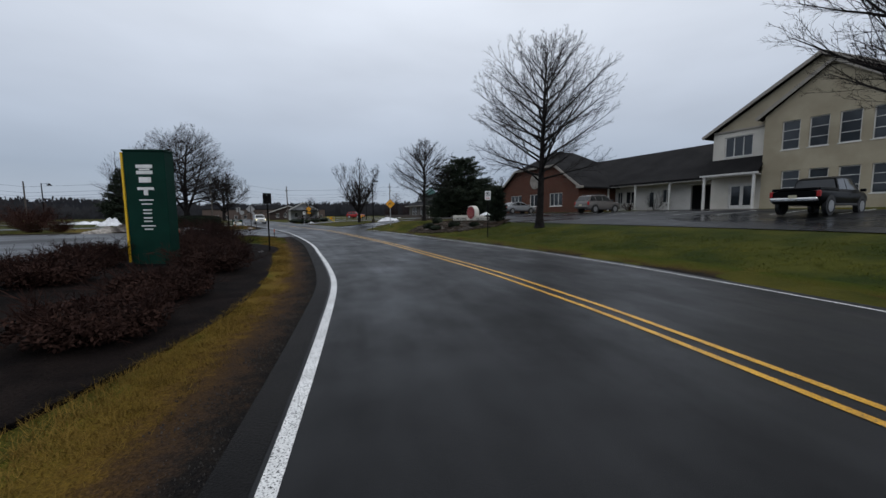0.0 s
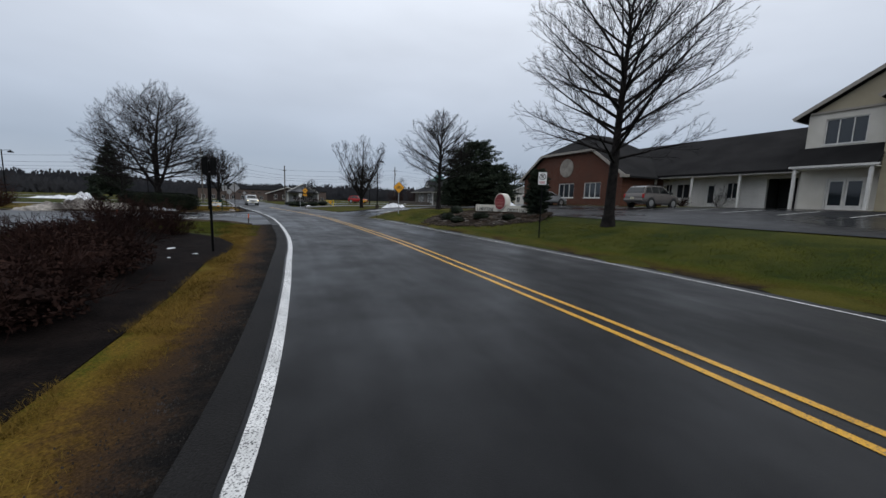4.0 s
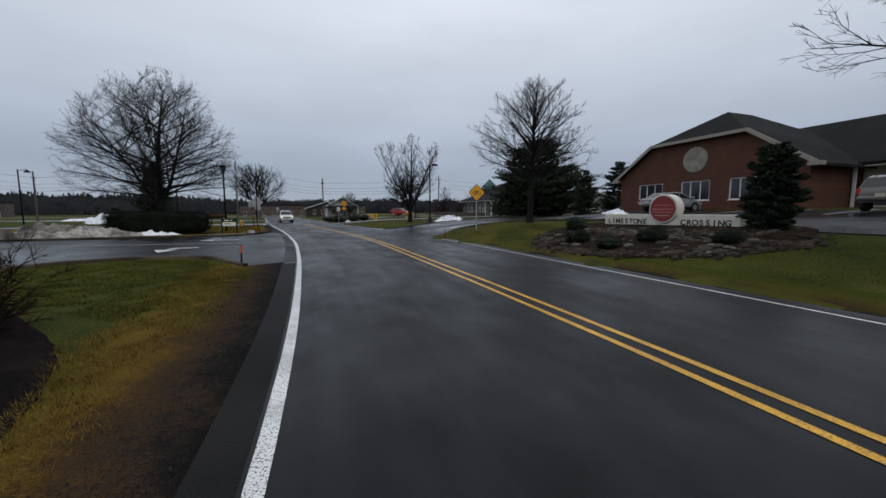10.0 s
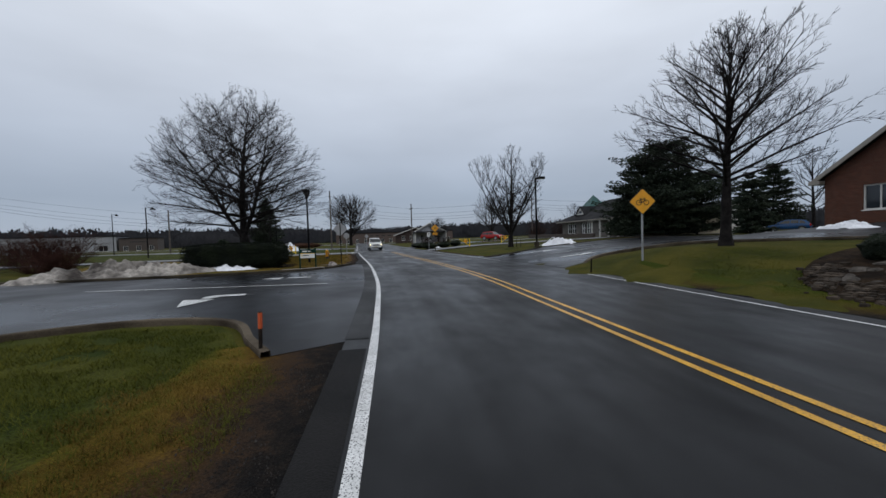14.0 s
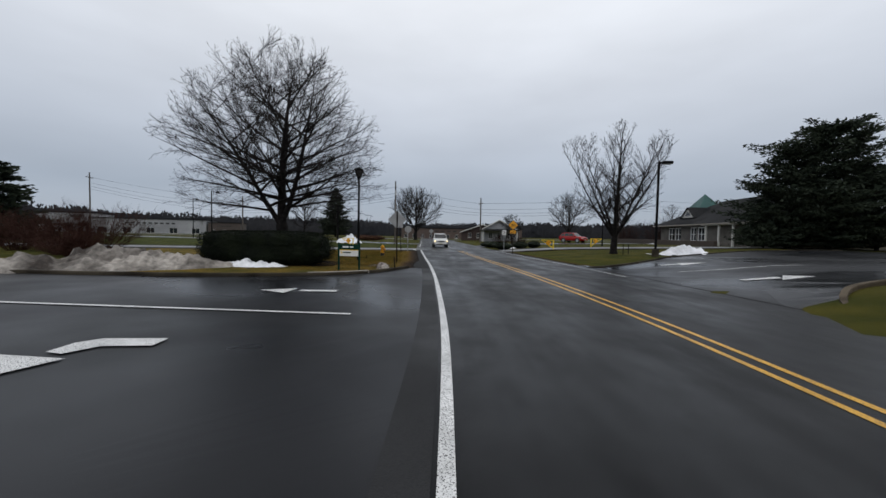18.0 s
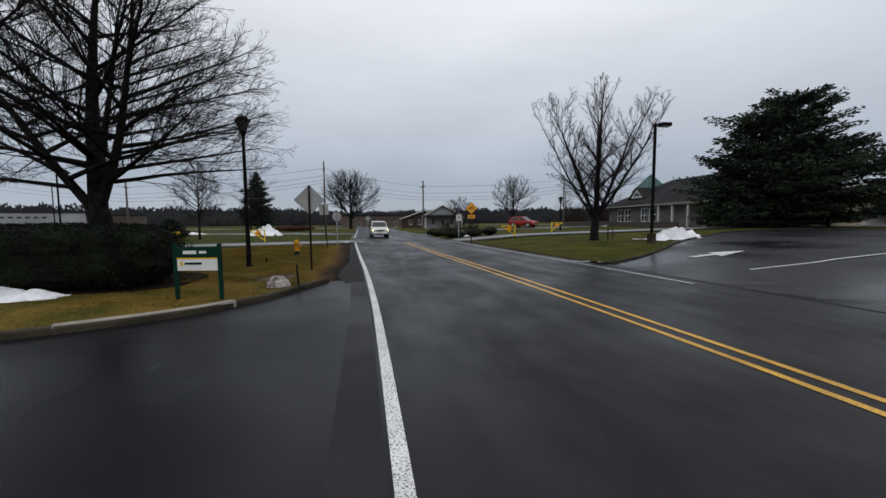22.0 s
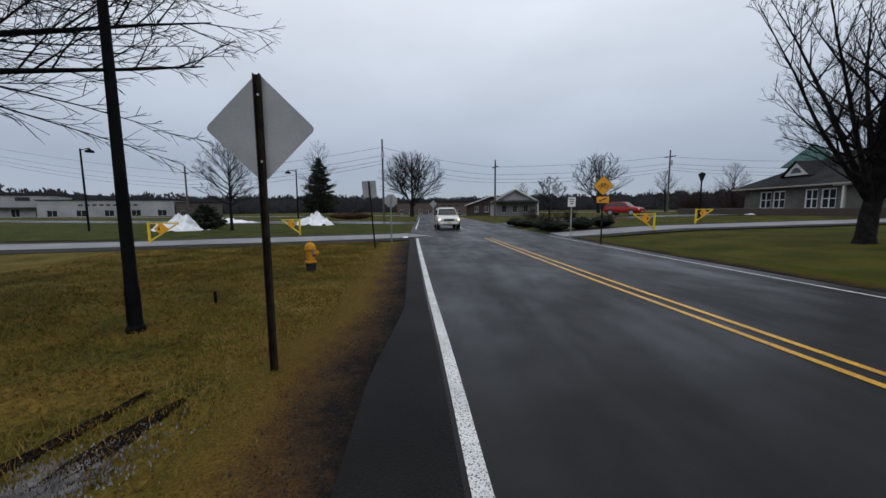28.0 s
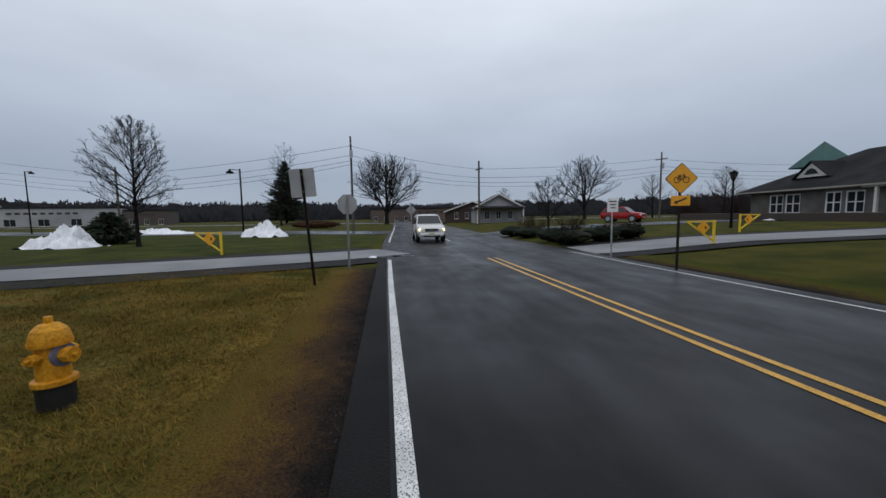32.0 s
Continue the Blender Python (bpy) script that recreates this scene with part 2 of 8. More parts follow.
def worn_paint(name, a, b, wear):
    """Road paint that has lost flecks down to the asphalt."""
    m = material(name, a, b, 2.0, 0.4, 0.4, fine=75, stain=0.3, bump_dist=0.003, spec=0.4)
    n, l = m.node_tree.nodes, m.node_tree.links
    p = n["Principled BSDF"]
    old = p.inputs["Base Color"].links[0].from_socket
    tc = n["Texture Coordinate"]
    fleck = n.new("ShaderNodeTexNoise")
    fleck.inputs["Scale"].default_value, fleck.inputs["Detail"].default_value = 75, 2
    l.new(tc.outputs["Object"], fleck.inputs["Vector"])
    cut = n.new("ShaderNodeMapRange")
    cut.inputs["From Min"].default_value, cut.inputs["From Max"].default_value = wear - 0.03, wear + 0.03
    l.new(fleck.outputs[0], cut.inputs[0])
    mix = n.new("ShaderNodeMix")
    mix.data_type = "RGBA"
    mix.inputs[6].default_value = (0.045, 0.045, 0.045, 1)
    l.new(cut.outputs[0], mix.inputs[0])
    l.new(old, mix.inputs[7])
    l.new(mix.outputs[2], p.inputs["Base Color"])
    return m


WHITE_LINE = worn_paint("white_road_paint", (0.50, 0.50, 0.49), (0.68, 0.68, 0.67), 0.40)
YELLOW_LINE = worn_paint("yellow_road_paint", (0.46, 0.235, 0.010), (0.64, 0.34, 0.020), 0.38)
CONCRETE = material("kerb_concrete", (0.20, 0.18, 0.155), (0.31, 0.285, 0.25), 1.5, 0.9, 0.4, fine=50, stain=0.25, spec=0.2)
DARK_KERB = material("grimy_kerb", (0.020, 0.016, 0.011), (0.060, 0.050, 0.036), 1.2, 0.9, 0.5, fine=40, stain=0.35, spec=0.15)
TRAIL = material("trail_paving", (0.13, 0.13, 0.135), (0.20, 0.20, 0.205), 0.6, 0.6, 0.3, fine=60, stain=0.2)
BARK = material("tree_bark", (0.007, 0.0062, 0.0060), (0.020, 0.0175, 0.0165), 5.0, 0.95, 0.8, fine=30, stain=0.4, bump_dist=0.03, spec=0.15)
TWIG = material("bare_twigs", (0.008, 0.0068, 0.0066), (0.020, 0.0165, 0.0155), 2.0, 0.95, 0.0, fine=20, spec=0.1)
LARGE_RED = material("red_brown_twigs", (0.026, 0.012, 0.009), (0.055, 0.027, 0.021), 2.0, 0.95, 0.0, fine=20, vary=0.4, spec=0.08)
RED_TWIG = material("reddish_twigs", (0.016, 0.008, 0.007), (0.036, 0.018, 0.014), 2.0, 0.95, 0.0, fine=20, vary=0.4, spec=0.1)
DRY_LEAF = material("brown_leaves", (0.018, 0.0095, 0.0080), (0.040, 0.0205, 0.0155), 3.0, 0.95, 0.0, fine=20, vary=0.45, spec=0.1)
NEEDLE = material("dark_needles", (0.016, 0.024, 0.017), (0.042, 0.054, 0.033), 1.2, 0.85, 0.0, fine=10, vary=0.5, spec=0.15)
HEDGE = material("dark_hedge_leaves", (0.005, 0.008, 0.005), (0.012, 0.017, 0.008), 1.5, 0.8, 0.0, fine=10, vary=0.5, spec=0.12)
BLADE = material("grass_blades", (0.045, 0.054, 0.006), (0.095, 0.092, 0.013), 0.8, 0.9, 0.0, fine=10, vary=0.4, spec=0.1)
STRAW_BLADE = material("straw_blades", (0.095, 0.062, 0.012), (0.190, 0.122, 0.027), 0.8, 0.9, 0.0, fine=10, vary=0.55, spec=0.08)
SNOW = material("old_snow", (0.62, 0.63, 0.66), (0.82, 0.83, 0.86), 1.2, 0.85, 0.5, fine=9, stain=0.12, bump_dist=0.08)
DIRTY_SNOW = material("dirty_snow", (0.040, 0.032, 0.027), (0.36, 0.33, 0.295), 0.8, 0.9, 1.0, fine=5, stain=0.5, bump_dist=0.14)
STONE = material("weathered_stone", (0.07, 0.062, 0.055), (0.17, 0.155, 0.14), 2.0, 0.9, 0.6, fine=20, vary=0.4, spec=0.2)
DARK_METAL = material("dark_painted_metal", (0.0045, 0.0045, 0.005), (0.009, 0.009, 0.0095), 4.0, 0.7, 0.1, 0.0, 60, stain=0.2, spec=0.06)
RUST_POST = material("weathered_steel_post", (0.010, 0.0075, 0.006), (0.030, 0.021, 0.016), 6.0, 0.8, 0.3, 0.0, 60, spec=0.15)
GALV = material("galvanised_steel", (0.34, 0.35, 0.36), (0.46, 0.47, 0.48), 3.0, 0.45, 0.1, 0.6, 60)
ALU_BACK = material("bare_aluminium_sheet", (0.27, 0.275, 0.28), (0.36, 0.365, 0.37), 1.6, 0.55, 0.05, 0.15, 60, stain=0.08)
SIGN_YELLOW = plain("sign_yellow", (0.80, 0.36, 0.015), 0.45)
SIGN_WHITE = plain("sign_white", (0.74, 0.74, 0.73), 0.5)
SIGN_BLACK = plain("sign_black", (0.012, 0.012, 0.012), 0.5)
SIGN_RED = plain("sign_red", (0.42, 0.02, 0.02), 0.5)
SIGN_GREEN = material("sign_green", (0.0015, 0.022, 0.015), (0.0025, 0.030, 0.020), 2.0, 0.6, 0.03, 0, 60, stain=0.1, spec=0.12)
SIGN_GOLD = plain("sign_gold", (0.72, 0.44, 0.01), 0.5)
HYDRANT = material("yellow_hydrant_paint", (0.50, 0.21, 0.008), (0.64, 0.30, 0.016), 5.0, 0.55, 0.3, 0, 40, stain=0.28, spec=0.25)
GATE_YELLOW = plain("gate_yellow", (0.76, 0.52, 0.02), 0.45)
STUCCO = material("beige_stucco", (0.30, 0.26, 0.185), (0.38, 0.335, 0.245), 0.6, 0.9, 0.3, fine=50, stain=0.1, spec=0.2)
WHITE_WALL = material("offwhite_wall", (0.50, 0.475, 0.42), (0.60, 0.575, 0.52), 0.6, 0.9, 0.2, fine=40, stain=0.08, spec=0.2)
WING_WALL = banded_material("pale_siding", (0.52, 0.505, 0.475), (0.64, 0.62, 0.59), 0.16)
SHINGLE = banded_material("dark_roof_shingles", (0.0085, 0.0083, 0.0088), (0.016, 0.0155, 0.0160), 0.14, 0.6, 0.95)
GREY_SHINGLE = banded_material("grey_roof_shingles", (0.012, 0.0125, 0.0135), (0.024, 0.0245, 0.026), 0.14, 0.6, 0.95)
GREEN_ROOF = banded_material("green_metal_roof", (0.028, 0.075, 0.070), (0.045, 0.105, 0.098), 0.4, 0.5, 0.5)
BRICK = brick_material("red_brick", (0.090, 0.032, 0.019), (0.132, 0.047, 0.027), (0.11, 0.085, 0.07))
TRIM = plain("white_trim", (0.60, 0.59, 0.56), 0.6)
TAN_TRIM = plain("tan_fascia", (0.27, 0.245, 0.21), 0.6)
GLASS = glass_material("window_glass")
WATER = glass_material("rain_water", (0.010, 0.010, 0.011))
CAR_GLASS = glass_material("car_glass", (0.012, 0.014, 0.015))
# near-black colour that stands in for shade inside a wall recess
RECESS_SHADE = plain("recess_shade", (0.02, 0.02, 0.021), 0.9)
RUBBER = material("tyre_rubber", (0.012, 0.012, 0.012), (0.022, 0.022, 0.022), 4, 0.85, 0.3, fine=60)
RIM = plain("alloy_rim", (0.42, 0.43, 0.44), 0.35, 0.8)
CHROME = plain("chrome", (0.6, 0.6, 0.6), 0.15, 1.0)
PLASTIC = plain("black_plastic", (0.014, 0.014, 0.015), 0.55)
LAMP_CLEAR = plain("headlamp_lens", (0.60, 0.60, 0.58), 0.1)
LAMP_ON = plain("lit_headlamp", (1.0, 0.78, 0.42), 0.2, emit=1.6)
LAMP_RED = plain("tail_lamp", (0.35, 0.012, 0.012), 0.2)
PLATE = plain("number_plate", (0.45, 0.42, 0.30), 0.5)
FAR_HILL = material("far_hill", (0.010, 0.0105, 0.012), (0.016, 0.016, 0.017), 0.02, 0.95, 0.0, fine=0.3, spec=0.03)
FAR_WOOD = material("far_woodland", (0.020, 0.021, 0.024), (0.030, 0.030, 0.032), 0.02, 0.95, 0.0, fine=0.3, vary=0.2, spec=0.03)
WIRE = plain("black_cable", (0.015, 0.015, 0.016), 0.6)
POLE_WOOD = material("utility_pole_wood", (0.060, 0.050, 0.042), (0.10, 0.085, 0.072), 3, 0.9, 0.4, fine=30)
ORANGE = plain("orange_marker", (0.55, 0.10, 0.03), 0.5)


def paint(name, col, rough=0.22, spec=0.35):
    m = material(name, tuple(c * 0.95 for c in col), col, 1.2, rough, 0.0, 0.0, 60, stain=0.04, spec=spec)
    m.node_tree.nodes["Principled BSDF"].inputs["Coat Weight"].default_value = 0.1 if spec > 0.3 else 0.0
    return m


# ---- mesh helpers ----
def part(name, bm, mat, parent=None, label="", smooth=False):
    me = bpy.data.meshes.new(name)
    bm.to_mesh(me)
    bm.free()
    me.materials.append(mat)
    if smooth:
        for p in me.polygons:
            p.use_smooth = True
    ob = new(name, me)
    if parent is not None:
        ob.parent = parent
    if label:
        tagged(ob, label)
    return ob


def raw(name, verts, faces, mat, parent=None, label="", smooth=False):
    me = bpy.data.meshes.new(name)
    me.from_pydata(verts, [], faces)
    me.update()
    me.materials.append(mat)
    if smooth:
        for p in me.polygons:
            p.use_smooth = True
    ob = new(name, me)
    if parent is not None:
        ob.parent = parent
    if label:
        tagged(ob, label)
    return ob


def thing(name, x, y, z, turn, label, category, group="", kind=""):
    ob = new(name)
    ob.matrix_basis = pose(x, y, z, 0, 0, turn)
    ob.empty_display_size = 0.2
    return tagged(ob, label, category, group, kind)


def add_box(bm, x, y, z, sx, sy, sz, bevel=0.0, turn=None):
    """A box by its centre and full sizes; turn: a rotation matrix about its centre."""
    m = Matrix.Translation((x, y, z)) @ (turn.to_4x4() if turn is not None else Matrix()) @ Matrix.Diagonal((sx, sy, sz, 1))
    r = bmesh.ops.create_cube(bm, size=1, matrix=m)
    if bevel:
        es = list({e for v in r["verts"] for e in v.link_edges})
        bmesh.ops.bevel(bm, geom=es, offset=bevel, segments=1, affect="EDGES")


def box(x, y, z, sx, sy, sz, bevel=0.0, turn=None):
    bm = bmesh.new()
    add_box(bm, x, y, z, sx, sy, sz, bevel, turn)
    return bm


def add_tube(bm, a, b, r0, r1=None, n=10, cap=True):
    a, b = Vector(a), Vector(b)
    r1 = r0 if r1 is None else r1
    d = b - a
    m = Matrix.Translation((a + b) / 2) @ d.to_track_quat("Z", "Y").to_matrix().to_4x4()
    bmesh.ops.create_cone(bm, cap_ends=cap, segments=n, radius1=r0, radius2=r1, depth=d.length, matrix=m)


def tube(a, b, r0, r1=None, n=10):
    bm = bmesh.new()
    add_tube(bm, a, b, r0, r1, n)
    return bm


def prism(points, depth, axis="Y", base=0.0):
    """A flat outline (u, v) given thickness; axis is the way it is thick."""
    bm = bmesh.new()
    vs = []
    for u, v in points:
        vs.append(bm.verts.new({"Y": (u, base, v), "X": (base, u, v), "Z": (u, v, base)}[axis]))
    f = bm.faces.new(vs)
    r = bmesh.ops.extrude_face_region(bm, geom=[f])
    off = {"Y": (0, depth, 0), "X": (depth, 0, 0), "Z": (0, 0, depth)}[axis]
    bmesh.ops.translate(bm, vec=off, verts=[g for g in r["geom"] if isinstance(g, bmesh.types.BMVert)])
    bmesh.ops.recalc_face_normals(bm, faces=bm.faces)
    return bm


def lathe(profile, n=20):
    """A turned solid from (radius, height) pairs."""
    bm = bmesh.new()
    rings = []
    for r, z in profile:
        rings.append([bm.verts.new((r * math.cos(k * math.tau / n), r * math.sin(k * math.tau / n), z)) for k in range(n)])
    for a, b in zip(rings, rings[1:]):
        for k in range(n):
            bm.faces.new((a[k], a[(k + 1) % n], b[(k + 1) % n], b[k]))
    bm.faces.new(rings[0][::-1])
    bm.faces.new(rings[-1])
    return bm


# ---- the line of the road, and the lie of the land ----
CENTRE = [(2.0, -90), (4.6, -45), (5.2, -22), (4.8, -9), (3.95, 0.0), (3.25, 3.0), (2.35, 6.2), (1.15, 9.8), (-0.6, 13.7), (-2.2, 16.8),
          (-4.15, 20.4), (-6.85, 25.2), (-9.8, 30.4), (-12.5, 35.0), (-16.3, 40.6), (-19.8, 45.4), (-23.4, 50.1), (-28.8, 57.4),
          (-36.2, 67.6), (-48.5, 85.5), (-60, 102), (-74, 122), (-100, 160)]


def smooth_line(points, step=0.5):
    """A curve through the points (Catmull-Rom), at even small steps."""
    out = []
    p = [Vector((*q, 0)) for q in points]
    p = [2 * p[0] - p[1]] + p + [2 * p[-1] - p[-2]]
    for i in range(1, len(p) - 2):
        k = max(2, int((p[i + 1] - p[i]).length / step))
        for j in range(k):
            t = j / k
            a, b, c, d = p[i - 1:i + 3]
            out.append(0.5 * ((2 * b) + (c - a) * t + (2 * a - 5 * b + 4 * c - d) * t * t + (3 * b - a - 3 * c + d) * t ** 3))
    out.append(p[-2])
    return [(v.x, v.y) for v in out]


LINE = np.array(smooth_line(CENTRE))
TANGENT = np.gradient(LINE, axis=0)
TANGENT /= np.linalg.norm(TANGENT, axis=1)[:, None]
NORMAL = np.stack([TANGENT[:, 1], -TANGENT[:, 0]], 1)


def road_frame(x, y):
    """Offset from the centre line (right positive) and the y of the nearest point of it."""
    d = (LINE[:, 0] - x) ** 2 + (LINE[:, 1] - y) ** 2
    i = int(d.argmin())
    return float((x - LINE[i, 0]) * NORMAL[i, 0] + (y - LINE[i, 1]) * NORMAL[i, 1]), float(LINE[i, 1])


def ease(a, b, v):
    t = min(1.0, max(0.0, (v - a) / (b - a)))
    return t * t * (3 - 2 * t)


def land(x, y):
    """Height of the ground."""
    o, s = road_frame(x, y)
    if o > 0:
        q = max(0.0, o - 4.7)
        k = 1 - 0.55 * ease(36, 45, s)
        knoll = 0.60 * math.exp(-((x + 6.3) ** 2 + (y - 38.1) ** 2) / 6.8) * ease(4.5, 6.5, o)
        return k * (0.15 * min(q, 5.8) + 0.055 * min(max(0.0, q - 5.8), 18)) - 0.25 * ease(60, 120, s) * ease(0, 6, q) + knoll
    q = max(0.0, -o - 5.2)
    return 0.018 * min(q, 8)


def along(o, y0, y1, step=1):
    """Points at an offset from the centre line between two places along it."""
    idx = [i for i in range(len(LINE)) if y0 <= LINE[i, 1] <= y1][::step]
    off = o if callable(o) else (lambda s: o)
    return [(LINE[i, 0] + NORMAL[i, 0] * off(LINE[i, 1]), LINE[i, 1] + NORMAL[i, 1] * off(LINE[i, 1])) for i in idx]


def strip(name, o0, o1, y0, y1, lift, mat, parent=None, label="", step=1):
    a, b = along(o0, y0, y1, step), along(o1, y0, y1, step)
    verts = [(x, y, land(x, y) + lift) for x, y in a] + [(x, y, land(x, y) + lift) for x, y in b]
    n = len(a)
    return raw(name, verts, [(i, n + i, n + i + 1, i + 1) for i in range(n - 1)], mat, parent, label)


def sheet(name, outline, lift, mat, cell=2.0, skirt=0.0, parent=None, label="", height=None):
    """A patch of ground inside an outline, cut along a grid so that it follows the land; skirt: a kerb face down its edge."""
    h = height or land
    bm = bmesh.new()
    f = bm.faces.new([bm.verts.new((x, y, 0)) for x, y in outline])
    f.normal_update()
    bmesh.ops.triangulate(bm, faces=[f])
    xs, ys = [p[0] for p in outline], [p[1] for p in outline]
    for axis, lo, hi in ((0, min(xs), max(xs)), (1, min(ys), max(ys))):
        v = math.floor(lo / cell) * cell + cell
        while v < hi:
            bmesh.ops.bisect_plane(bm, geom=bm.verts[:] + bm.edges[:] + bm.faces[:], plane_co=(v, v, 0), plane_no=(1, 0, 0) if axis == 0 else (0, 1, 0))
            v += cell
    for v in bm.verts:
        v.co.z = h(v.co.x, v.co.y) + lift
    bmesh.ops.recalc_face_normals(bm, faces=bm.faces)
    if sum(q.normal.z for q in bm.faces) < 0:
        bmesh.ops.reverse_faces(bm, faces=bm.faces)
    if skirt:
        edge = [e for e in bm.edges if e.is_boundary]
        r = bmesh.ops.extrude_edge_only(bm, edges=edge)
        bmesh.ops.translate(bm, vec=(0, 0, -skirt), verts=[g for g in r["geom"] if isinstance(g, bmesh.types.BMVert)])
    return part(name, bm, mat, parent, label)


def kerb(name, line, lift, width, mat, label, category="kerb"):
    """A kerb of small stones along a line: top and two faces."""
    verts, faces = [], []
    pts = smooth_line(line, 0.4)
    n = len(pts)
    for i, (x, y) in enumerate(pts):
        x0, y0 = pts[max(0, i - 1)]
        x1, y1 = pts[min(n - 1, i + 1)]
        d = Vector((x1 - x0, y1 - y0)).normalized()
        nx, ny = d.y, -d.x
        z = land(x, y)
        for s, zz in ((-0.5, z - 0.1), (-0.5, z + lift), (0.42, z + lift), (0.5, z + lift - 0.03), (0.5, z - 0.1)):
            verts.append((x + nx * s * width, y + ny * s * width, zz))
    for i in range(n - 1):
        for k in range(4):
            faces.append((i * 5 + k, i * 5 + k + 1, i * 5 + 5 + k + 1, i * 5 + 5 + k))
    ob = raw(name, verts, faces, mat)
    return tagged(ob, label, category, kind="structure")


# ---- ground ----
def build_ground():
    def axis(lo, hi, step, far):
        v = list(np.arange(lo, hi + 0.1, step))
        g = step
        while v[-1] < far:
            g *= 1.5
            v.append(v[-1] + g)
        g = step
        while v[0] > -far:
            g *= 1.5
            v.insert(0, v[0] - g)
        return v
    xs, ys = axis(-76, 44, 2.0, 2500), axis(-30, 120, 2.0, 2500)
    verts = []
    for y in ys:
        for x in xs:
            bump = 0.03 * noise.noise((x * 0.25, y * 0.25, 0)) if abs(x) < 120 and abs(y) < 140 else 0
            verts.append((x, y, land(x, y) - 0.03 + bump))
    w = len(xs)
    faces = [(j * w + i, j * w + i + 1, (j + 1) * w + i + 1, (j + 1) * w + i) for j in range(len(ys) - 1) for i in range(w - 1)]
    ob = raw("ground", verts, faces, GRASS, smooth=True)
    tagged(ob, "olive winter lawn with straw patches", "ground", kind="structure")


build_ground()


LEFT_S = [0, 4, 6, 8, 10, 12, 14, 16, 18, 20, 22, 24, 28, 30, 32, 36, 40, 44, 47, 50, 56, 100]
LEFT_O = [4.47, 4.50, 4.45, 4.39, 4.33, 4.28, 4.26, 4.18, 4.01, 3.88, 3.80, 3.77, 3.77, 3.78, 3.87, 3.94, 3.91, 3.89, 3.84, 3.78, 3.79, 3.8]


def white_left(s):
    return -float(np.interp([s - 2.0, s - 1.0, s, s + 1.0, s + 2.0], LEFT_S, LEFT_O).mean())


def asphalt_left(s):
    return white_left(s) - float(np.interp(s, [0, 12, 24, 28, 43.4, 44.4, 46, 48, 57], [0.34, 0.36, 0.40, 0.45, 0.45, 0.80, 0.75, 0.42, 0.36]))


def verge_width(s):
    return float(np.interp(s, [0, 12, 16, 20, 25], [1.5, 1.5, 1.6, 1.8, 2.1]))


def middle(s):
    return float(np.interp(s, [3, 6, 8, 10, 13, 15, 17, 20, 24, 30, 38, 46], [-0.04, -0.08, -0.19, -0.25, -0.29, -0.27, -0.16, -0.03, 0.04, 0.05, 0.08, 0.0]))


def white_right(s):
    return float(np.interp(s, [0, 13, 20, 60], [4.05, 4.02, 3.85, 3.85]))


def verge_material(name, stops):
    """Asphalt crumbs, dirt, straw and lawn that give way to one another with a ragged border, by the distance kept in the UV map."""
    m = material(name, (0.1, 0.1, 0.1), (0.2, 0.2, 0.2), 1.0, 0.95, 1.0, fine=55, stain=0.55, bump_dist=0.035, spec=0.06)
    n, l = m.node_tree.nodes, m.node_tree.links
    p = n["Principled BSDF"]
    uv = n.new("ShaderNodeUVMap")
    sep = n.new("ShaderNodeSeparateXYZ")
    l.new(uv.outputs[0], sep.inputs[0])
    tc = n["Texture Coordinate"]
    total = sep.outputs[0]
    for scale, amount in ((1.1, 0.36), (7.0, 0.26), (34.0, 0.20)):
        t = n.new("ShaderNodeTexNoise")
        t.inputs["Scale"].default_value, t.inputs["Detail"].default_value = scale, 4
        l.new(tc.outputs["Object"], t.inputs["Vector"])
        k = n.new("ShaderNodeMath")
        k.operation = "MULTIPLY_ADD"
        k.inputs[1].default_value = amount
        l.new(t.outputs[0], k.inputs[0])
        l.new(total, k.inputs[2])
        total = k.outputs[0]
    ramp = n.new("ShaderNodeValToRGB")
    while len(ramp.color_ramp.elements) < len(stops):
        ramp.color_ramp.elements.new(0.5)
    for e, (at, col) in zip(ramp.color_ramp.elements, stops):
        e.position, e.color = at, (*col, 1)
    l.new(total, ramp.inputs[0])
    scale_node = next(q for q in n if q.type == "VECT_MATH")
    l.new(ramp.outputs[0], scale_node.inputs[0])
    return m


VERGE = verge_material("road_verge", [(0.42, (0.008, 0.0076, 0.0075)), (0.50, (0.016, 0.0130, 0.0110)), (0.58, (0.036, 0.023, 0.015)), (0.70, (0.056, 0.032, 0.013)), (0.80, (0.105, 0.062, 0.012)), (0.92, (0.125, 0.084, 0.013)), (1.0, (0.070, 0.068, 0.008))])
STRAW_VERGE = verge_material("straw_road_verge", [(0.42, (0.010, 0.0092, 0.0088)), (0.50, (0.019, 0.0145, 0.0120)), (0.60, (0.046, 0.028, 0.016)), (0.72, (0.080, 0.047, 0.017)), (0.84, (0.115, 0.073, 0.016)), (1.0, (0.100, 0.076, 0.015))])
RIGHT_VERGE = verge_material("narrow_road_verge", [(0.44, (0.010, 0.0095, 0.009)), (0.56, (0.022, 0.017, 0.012)), (0.65, (0.050, 0.034, 0.010)), (0.78, (0.062, 0.056, 0.008)), (1.0, (0.036, 0.050, 0.005))])


